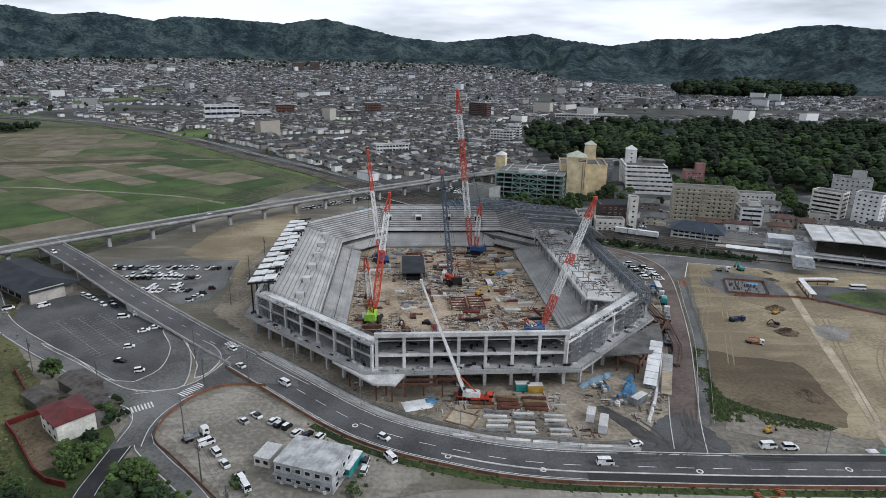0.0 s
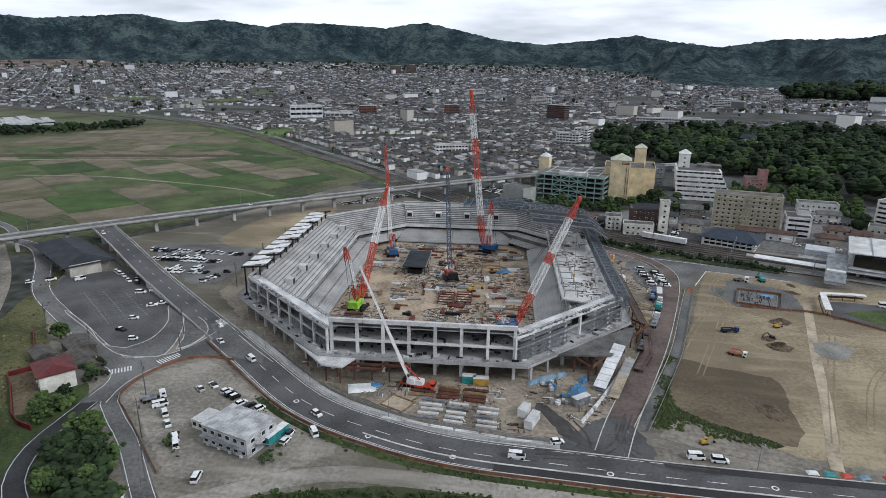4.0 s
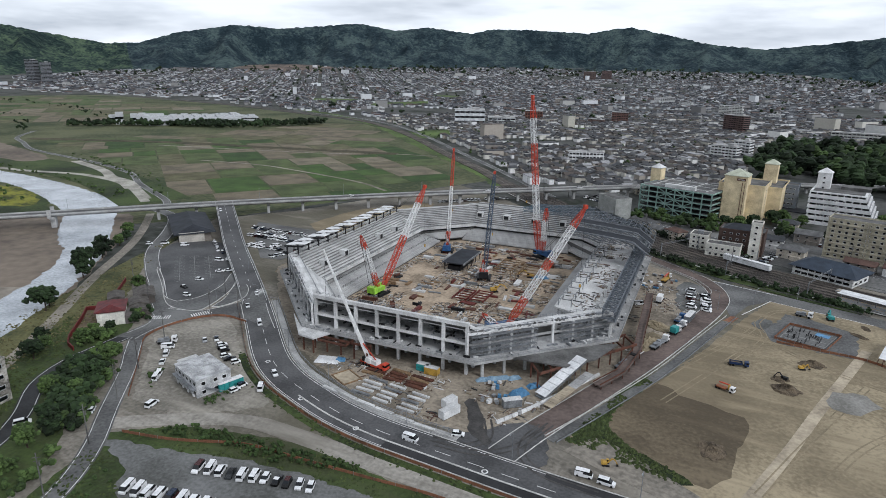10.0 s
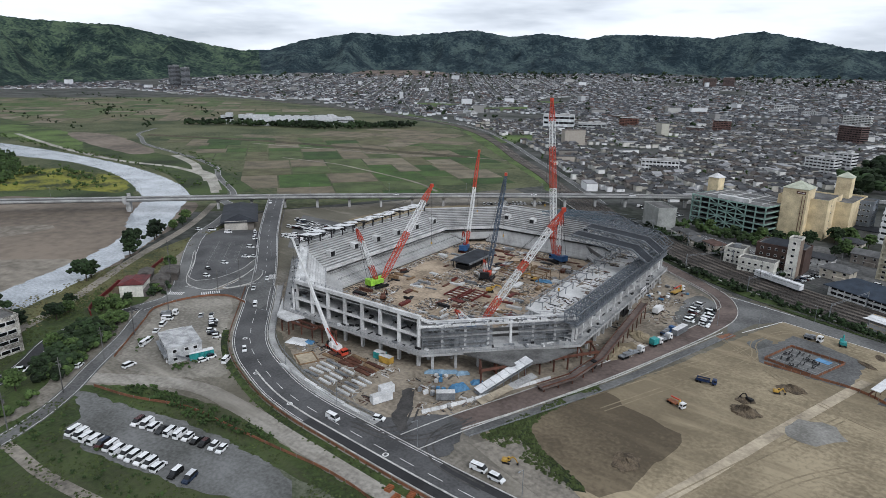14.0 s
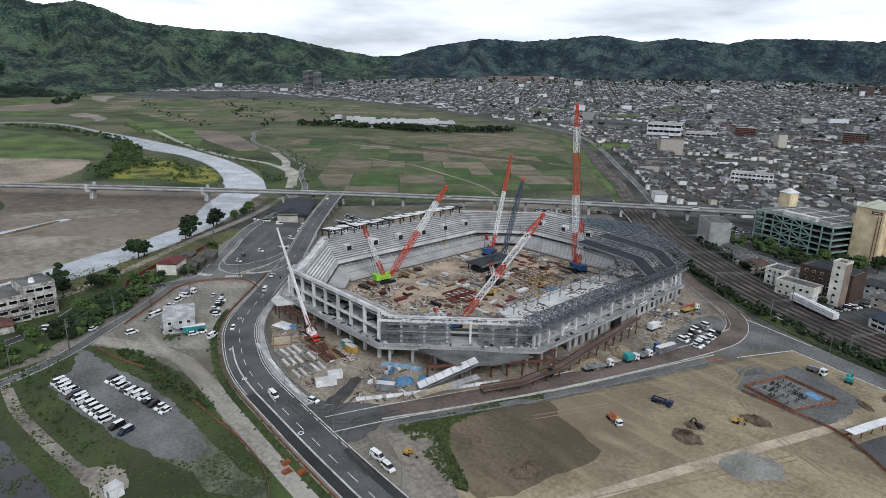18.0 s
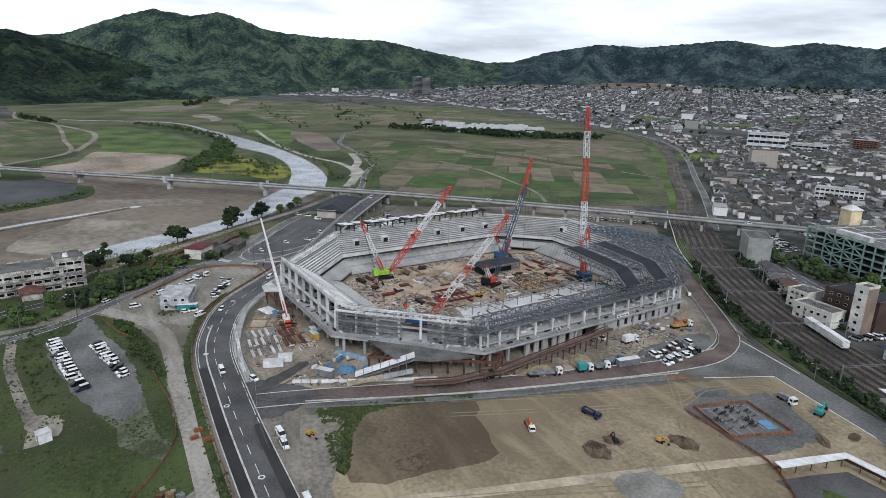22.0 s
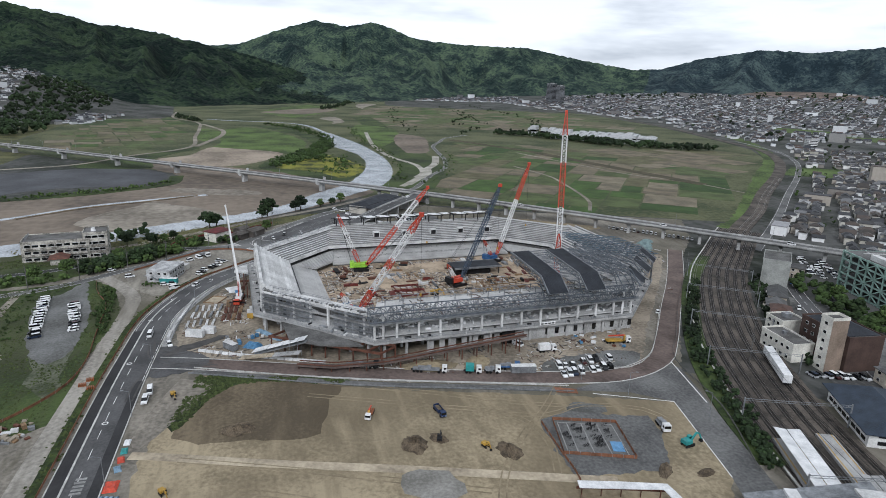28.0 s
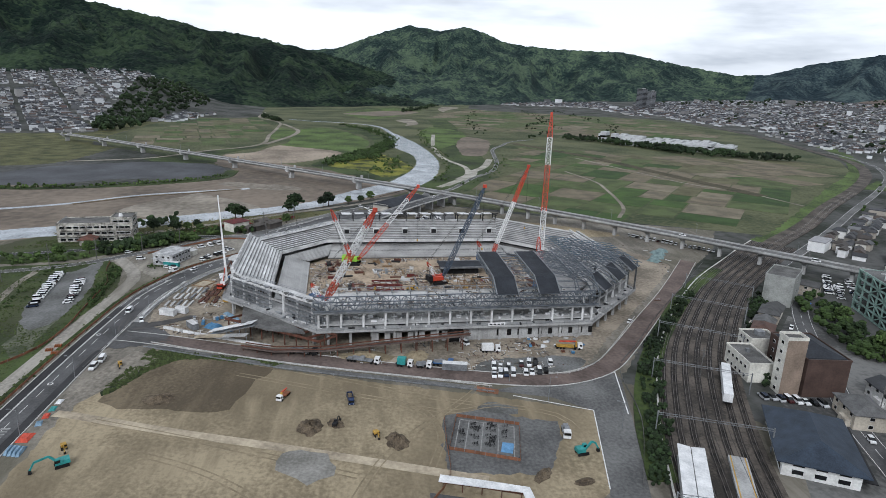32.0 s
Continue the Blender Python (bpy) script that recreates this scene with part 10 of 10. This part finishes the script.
# ---- poles and lamps ----
pole = Mesh().cyl((0, 0, 0), (0, 0, 12.5), 0.2, 0.13, 8).box(0, 0, 11.2, 2.0, 0.12, 0.12).box(0, 0, 10.2, 1.6, 0.12, 0.12).cyl((0.45, 0, 9.0), (0.45, 0, 10.0), 0.22, 0.22, 8).data("utility_pole", m_conc_dark)
POLES = [(-70, 152), (-57.5, 131), (-45, 114), (-31, 95), (-20, 76), (-60, 181), (-73.5, 178), (-83, 196), (-87, 248), (-89, 312), (-88, 280), (-104, 172), (-135, 188), (-60, 214), (120, 360), (150, 405), (178, 396), (205, 378), (236, 364), (95, 385), (66, 412), (-10, 500), (264, 356), (5, 66)]
for k, (x, y) in enumerate(POLES):
    o = new("utility_pole", pole)
    o.matrix_basis = pose(x, y, 0.1, 0, 0, 40 + 17 * (k % 4))
    tagged(o, "grey concrete utility pole with crossarms", "pole", "utility poles")
wire = Mesh()
for a, b in ((0, 1), (1, 2), (2, 3), (3, 4), (8, 10), (10, 9), (11, 12), (0, 11), (16, 17), (17, 18), (18, 22), (5, 6)):
    for off in (-0.8, 0.8):
        p, q = Vector((*POLES[a], 11.4)), Vector((*POLES[b], 11.4))
        mid = (p + q) / 2 - Vector((0, 0, 0.7))
        wire.beam(p + Vector((off, 0, 0)), mid + Vector((off, 0, 0)), 0.04).beam(mid + Vector((off, 0, 0)), q + Vector((off, 0, 0)), 0.04)
put("power_lines", wire, m_steel_dark, None, "thin dark power lines between poles", "wire", "", "structure")
def lamp(x, y, deg, z=0.15):
    t = thing("street_lamp", x, y, z, radians(deg), "slim grey street lamp with a bent arm", "street lamp", "street lamps")
    put("pole", Mesh().cyl((0, 0, 0), (0, 0, 8.5), 0.11, 0.07, 8), m_steel, t)
    put("arm", Mesh().beam((0, 0, 8.4), (1.8, 0, 9.0), 0.08), m_steel, t)
    put("lamp_head", Mesh().box(2.0, 0, 8.9, 0.8, 0.3, 0.15), m_steel, t)
for q in along(shifted(main_road, -7.0), 34.0, 150.0)[:12]:
    lamp(q[0], q[1], math.degrees(q[-1]) + 90)
for x, y, d in ((-64, 197, 200), (-100, 228, 130), (-78, 186, 90), (132, 300, 60), (150, 318, -110), (118, 290, 200)):
    lamp(x, y, d)
for q in along(shifted(VIA, 4.6), 60.0, 30.0)[:16]:
    lamp(q[0], q[1], math.degrees(q[-1]) - 90, q[2])

# ---- trees by themselves ----
def tree_kind(seed, r, h, mat):
    rr2 = random.Random(seed)
    t = thing("tree", 0, 0, 0, 0, "", "tree", "broadleaf trees")
    m = Mesh().cyl((0, 0, -0.2), (0.15, 0.1, h * 0.35), 0.32, 0.22, 8).cyl((0.15, 0.1, h * 0.35), (0, 0.2, h * 0.7), 0.22, 0.1, 7)
    for k in range(6):
        a = k * 1.05 + rr2.random()
        m.cyl((0.12, 0.1, h * (0.3 + 0.05 * k)), (r * 0.6 * math.cos(a), r * 0.6 * math.sin(a), h * (0.5 + 0.05 * k)), 0.12, 0.04, 6)
    put("trunk", m, m_bark, t)
    c = Mesh()
    for k in range(78):
        a, q = rr2.uniform(0, 6.283), math.sqrt(rr2.random())
        zz = h * (0.35 + 0.62 * rr2.random())
        w = r * (1.0 - 0.55 * abs(zz / h - 0.58) / 0.42)
        clump(c, q * w * math.cos(a), q * w * math.sin(a), zz - 0.6, r * rr2.uniform(0.24, 0.4), r * 0.34, rr2, 4)
    put("crown", c, mat, t)
    return t
T = [tree_kind(1, 4.2, 8.5, m_leaf), tree_kind(2, 3.4, 7.0, m_leaf_dark), tree_kind(3, 5.0, 10.0, m_leaf_dark), tree_kind(4, 2.6, 5.0, m_leaf)]
TREES = [(-137, 147, 2, 1.15), (-141, 151, 1, 1.2), (-168, 185, 2, 1.2), (-163, 181, 1, 1.1), (-189, 210, 1, 1.5), (-184, 206, 2, 0.9), (-126, 184, 3, 1.3), (-95, 160, 3, 0.9), (-91, 140, 3, 1.0), (-92, 134, 0, 0.7), (-76, 134, 3, 1.0), (-70, 128, 0, 0.8), (-62, 118, 2, 0.7),
         (-66, 106, 0, 0.8), (-46, 94, 1, 1.0), (-96, 118, 2, 0.8), (-93, 146, 1, 0.7), (-44, 86, 0, 0.8), (-100, 124, 0, 0.7), (-108, 128, 1, 0.8), (-58, 84, 3, 0.9), (-36, 74, 0, 0.9), (-96, 104, 2, 0.8), (-56, 108, 0, 0.8),
         (104, 448, 0, 1.1), (112, 452, 2, 0.9), (120, 450, 0, 1.1), (128, 458, 2, 0.9), (140, 480, 2, 1.0), (146, 490, 0, 1.0), (60, 462, 1, 1.0), (70, 458, 0, 0.9), (88, 450, 1, 1.0), (150, 450, 0, 0.8), (172, 450, 1, 1.0), (268, 440, 0, 1.0), (274, 452, 0, 1.0), (280, 466, 0, 1.1),
         (262, 420, 2, 1.0), (286, 480, 0, 1.1), (258, 488, 0, 1.2), (246, 492, 0, 1.1), (232, 496, 0, 1.2), (220, 500, 2, 1.1), (206, 505, 0, 1.0), (300, 440, 1, 1.0), (318, 400, 2, 0.9), (254, 408, 2, 0.8), (158, 480, 0, 1.0), (144, 444, 1, 0.9), (-205, 236, 1, 0.9), (-214, 244, 0, 0.9), (-198, 226, 3, 1.2)]
used = set()
for k, (x, y, i, s) in enumerate(TREES):
    m = Matrix.LocRotScale((x, y, 0.05), Euler((0, 0, k * 1.7)), None)
    if i not in used:
        used.add(i)
        T[i].matrix_basis = m
        o = T[i]
    else:
        o = copy_thing(T[i], m)
    o.scale = (s, s, s * (0.92 + 0.16 * ((k * 7) % 5) / 4))
    tagged(o, ("broad light green tree with an open crown", "small dark green tree", "tall dark green tree", "round light green bush-like tree")[i])
wood("thicket", [(-80, 137), (-76, 138), (-62, 126), (-50, 113), (-40, 101), (-46, 92), (-58, 99), (-72, 111), (-79, 122)], 120, 1.2, 2.6, m_leaf, "dense green thicket between the lanes", 41, 6)
wood("thicket", [(-78, 133), (-62, 120), (-48, 106), (-38, 96), (-44, 88), (-56, 98), (-70, 110), (-78, 122)], 46, 2.2, 3.8, m_leaf_dark, "tall dark trees between the lanes", 57, 8)
wood("thicket", [(-36, 92), (-26, 80), (-18, 50), (-30, 30), (-40, 60), (-44, 84)], 50, 1.2, 2.6, m_leaf, "dense green thicket along the lane", 44, 6)
wood("thicket", [(-93, 166), (-89, 160), (-91, 156), (-98, 159), (-98, 166)], 9, 1.4, 2.4, m_leaf_dark, "dark garden bushes by the red-roofed house", 42, 6)
wood("thicket", [(-97, 148), (-88.5, 146), (-89, 131), (-95, 134), (-100, 140)], 22, 1.2, 2.2, m_leaf, "green garden shrubs by the lane", 45, 6)
wood("bank_trees", [(-131, 118), (-112, 100), (-96, 70), (-100, 60), (-122, 92), (-138, 118)], 16, 2.0, 3.6, m_leaf_dark, "dark trees on the river bank", 46, 6)
wood("rail_bushes", [(178, 314), (146, 328), (112, 341), (92, 352), (30, 402), (26, 410), (90, 360), (114, 348), (146, 335), (178, 319)], 260, 0.8, 2.0, m_leaf_dark, "bushes on the railway bank", 43, 5)
wood("far_rail_bushes", [(128, 376), (96, 393), (40, 432), (44, 436), (98, 399), (128, 384)], 110, 0.8, 2.2, m_leaf_dark, "bushes beyond the tracks", 47, 5)
# tufts and weeds on the grass
VAN_LOT = [(-29, 97.5), (-22, 101), (-3, 105), (12, 110), (28, 112), (48, 113.5), (60, 112.5), (66, 108), (60, 102), (47, 96.5), (30, 91.5), (17, 88), (-4, 84.5), (-9, 88), (-14, 93)]
def tufts(name, poly, n, r0, r1, mat, label, seed):
    rr2 = random.Random(seed)
    m = Mesh()
    xs, ys = [p[0] for p in poly], [p[1] for p in poly]
    done = 0
    while done < n:
        x, y = rr2.uniform(min(xs), max(xs)), rr2.uniform(min(ys), max(ys))
        if not inside(x, y, poly) or inside(x, y, VAN_LOT) or vnoise(np.array([x / 7.0]), np.array([y / 7.0]), seed)[0] < 0.35:
            done += 0 if rr2.random() < 0.9 else 1
            continue
        r = rr2.uniform(r0, r1)
        a = rr2.uniform(0, 6.28)
        vs = [(x + r * math.cos(a + k * 1.2566) * rr2.uniform(0.6, 1.2), y + r * math.sin(a + k * 1.2566) * rr2.uniform(0.6, 1.2), 0.08) for k in range(5)] + [(x, y, 0.1 + r * rr2.uniform(0.5, 1.1))]
        m.add(vs, [(k, (k + 1) % 5, 5) for k in range(5)])
        done += 1
    put(name, m, mat, None, label, "weeds", "", "stuff")
m_tuft = M("grass_tufts", (0.102, 0.135, 0.0426), (0.0615, 0.0861, 0.0279), 0.4, 6, 0.95, bump=0.4, island=0.3)
m_tuft_dry = M("dry_tufts", (0.2, 0.18, 0.085), (0.09, 0.095, 0.035), 0.4, 6, 0.95, bump=0.4, island=0.4)
tufts("weeds", [(-32, 100), (-18, 112), (0, 118), (26, 124), (50, 121), (78, 121), (112, 118), (112, 60), (60, 20), (-10, 40), (-25, 80)], 6500, 0.18, 0.6, m_tuft, "tufts of weeds on the plot", 51)
verge_line = [(p[0], p[1], 0.0) for p in shifted([p for p in main_road if -30 < p[0] < 240], 9.4)]
ribbon("weedy_verge", verge_line, 1.3, 1.1, 0.14, m_verge_dark, "narrow weedy verge behind the orange fence", "verge")
vm, rv = Mesh(), random.Random(77)
for p in along(verge_line, 0.45):
    if rv.random() < 0.75:
        x, y, r, a = p[0] + rv.gauss(0, 1.0), p[1] + rv.gauss(0, 1.0), rv.uniform(0.25, 0.8), rv.uniform(0, 6.28)
        vm.add([(x + r * math.cos(a + k * 1.2566) * rv.uniform(0.6, 1.2), y + r * math.sin(a + k * 1.2566) * rv.uniform(0.6, 1.2), 0.1) for k in range(5)] + [(x, y, 0.12 + r * rv.uniform(0.5, 1.0))], [(k, (k + 1) % 5, 5) for k in range(5)])
put("weeds", vm, m_tuft, None, "tufts of weeds behind the orange fence", "weeds", "", "stuff")
tufts("weeds", [(86, 160), (91, 182), (100, 210), (103, 207), (98, 192), (95, 180), (97, 171), (104, 165), (114, 161), (121, 157), (117, 154.5), (100, 158)], 1500, 0.25, 0.8, m_tuft, "tufts of weeds at the field edge", 52)
tufts("weeds", [(-200, 300), (-175, 225), (-150, 165), (-128, 108), (-95, 40), (-75, 60), (-92, 110), (-112, 160), (-150, 205), (-180, 250)], 3000, 0.2, 0.7, m_tuft_dry, "dry tufts on the river bank", 53)
tufts("weeds", [(-124, 152), (-100, 130), (-90, 126), (-84, 110), (-70, 96), (-60, 80), (-54, 40), (-80, 40), (-98, 100)], 2600, 0.2, 0.8, m_tuft, "tufts in the overgrown plots", 54)
wood("plot_shrubs", [(-20, 105.5), (0, 111.5), (18, 112), (44, 120.5), (40, 122.5), (18, 119), (-4, 117.5), (-16, 112)], 150, 0.4, 1.2, m_leaf_mid, "low green shrubs between the fence and the gravel lane", 48, 5)
wood("plot_shrubs", [(-51, 131), (-46, 125), (-42, 124), (-46, 132), (-50, 136)], 16, 0.5, 1.2, m_leaf_mid, "low green shrubs on the office plot", 49, 5)
wood("plot_shrubs", [(-22, 126), (-17, 124), (-12, 130), (-18, 134)], 14, 0.4, 1.0, m_leaf_mid, "low green shrubs beside the site cabins", 50, 5)
wood("plot_shrubs", [(-24, 78), (-16, 90), (-6, 90), (14, 90), (40, 91), (44, 84), (10, 77)], 70, 0.3, 0.9, m_leaf_mid, "low green shrubs on the weedy plot", 56, 5)
# rubble and small stuff strewn on the site
m_scrap = palette("scrap", [(0.5, 0.49, 0.47), (0.15, 0.1, 0.075), (0.3, 0.24, 0.165), (0.6, 0.6, 0.6), (0.08, 0.08, 0.085), (0.3, 0.3, 0.3), (0.36, 0.31, 0.24), (0.45, 0.43, 0.39), (0.16, 0.085, 0.065), (0.25, 0.2, 0.15), (0.14, 0.13, 0.12), (0.2, 0.19, 0.18)], 0.8, False)
def scrap(name, poly, n, z, label, seed, avoid=(), size=(0.2, 1.0)):
    rr2 = random.Random(seed)
    m = Mesh()
    xs, ys = [p[0] for p in poly], [p[1] for p in poly]
    done = 0
    while done < n:
        x, y = rr2.uniform(min(xs), max(xs)), rr2.uniform(min(ys), max(ys))
        done += 1
        if not inside(x, y, poly) or any(inside(x, y, a) for a in avoid) or vnoise(np.array([x / 9.0]), np.array([y / 9.0]), seed)[0] < 0.42:
            continue
        L = rr2.uniform(*size)
        m.box(x, y, z, L * rr2.choice((1, 2.5, 4.0)), L * rr2.uniform(0.12, 0.5), rr2.uniform(0.08, 0.4), rr2.choice((TH, TH, TH + 1.57, rr2.uniform(0, 3.14))) + rr2.gauss(0, 0.1), taper=rr2.uniform(0, 0.3))
    put(name, m, m_scrap, None, label, "rubble", "", "stuff")
fp = [to_world(u, v) for u, v in octa(32, 40, 156, -44, 8)]
scrap("pitch_scrap", fp, 9000, 0.16, "offcuts and small stuff strewn on the pitch", 61)
scrap("yard_scrap", [(-40, 186), (-10, 168), (14, 156), (40, 150), (62, 152), (72, 162), (80, 180), (62, 186), (50, 177), (-16, 172)], 2200, 0.09, "offcuts and small stuff strewn in the yard", 62)
scrap("yard_scrap", [(88, 222), (100, 232), (106, 262), (110, 300), (106, 320), (84, 336), (74, 332), (80, 290), (84, 250)], 1500, 0.09, "small stuff strewn by the east wall", 63)
scrap("yard_scrap", [(-90, 250), (-76, 250), (-84, 400), (-40, 420), (20, 392), (40, 372), (44, 380), (-30, 428), (-96, 410)], 1500, 0.09, "small stuff strewn behind the stadium", 64)
dk = [to_world(u, v) for u, v in ((51, 45), (68, 40), (68, 148), (51, 145))]
scrap("slab_goods", dk, 900, 13.0, "goods laid out on the upper slab", 65, size=(0.4, 1.4))
# teal sheeting and goods heaped north of the stadium
for k, (x, y, d) in enumerate(((-46, 424, 20), (-38, 420, 60), (-30, 414, 35), (-52, 430, 10))):
    tarp(x, y, 9 - k, 5.5, 1.8, radians(d), M("faded_teal_sheet", (0.24, 0.33, 0.33), (0.16, 0.23, 0.235), 0.5, 6, 0.7) if k == 0 else bpy.data.materials["faded_teal_sheet"], "goods heap under faded teal sheeting")
put("blue_bay", Mesh().box(43.3, 459.2, 0.13, 5.5, 4.5, 0.02, 0.7), M("blue_road_paint", (0.05, 0.16, 0.5), (0.04, 0.12, 0.38), 0.5, 6, 0.8), mk, "blue painted parking bay")
t = thing("junk_stack", 112, 113, 0.1, radians(20), "heap of boards, pipes and crates on the weedy plot", "stack")
rj = random.Random(8)
for k in range(26):
    put("board", Mesh().box(rj.uniform(-6, 6), rj.uniform(-5, 5), 0, rj.uniform(1, 3), rj.uniform(0.5, 1.4), rj.uniform(0.2, 1.3), rj.uniform(0, 3)), rj.choice((m_wood, m_conc_pale, m_steel, m_steel_rust, m_scrap)), t)
for x, y, d in ((82, 126, 10), (88, 127.5, 14), (85.5, 131.5 - 7, 8)):
    bt = thing("barrier_stack", x, y, 0.14, radians(d), "stack of orange plastic road barriers", "barrier", "orange barriers by the lane")
    for k in range(4):
        put("barrier", Mesh().box(0, -0.9 + 0.6 * k, 0, 1.7, 0.42, 0.75, taper=0.1), bpy.data.materials["orange_paint"], bt)
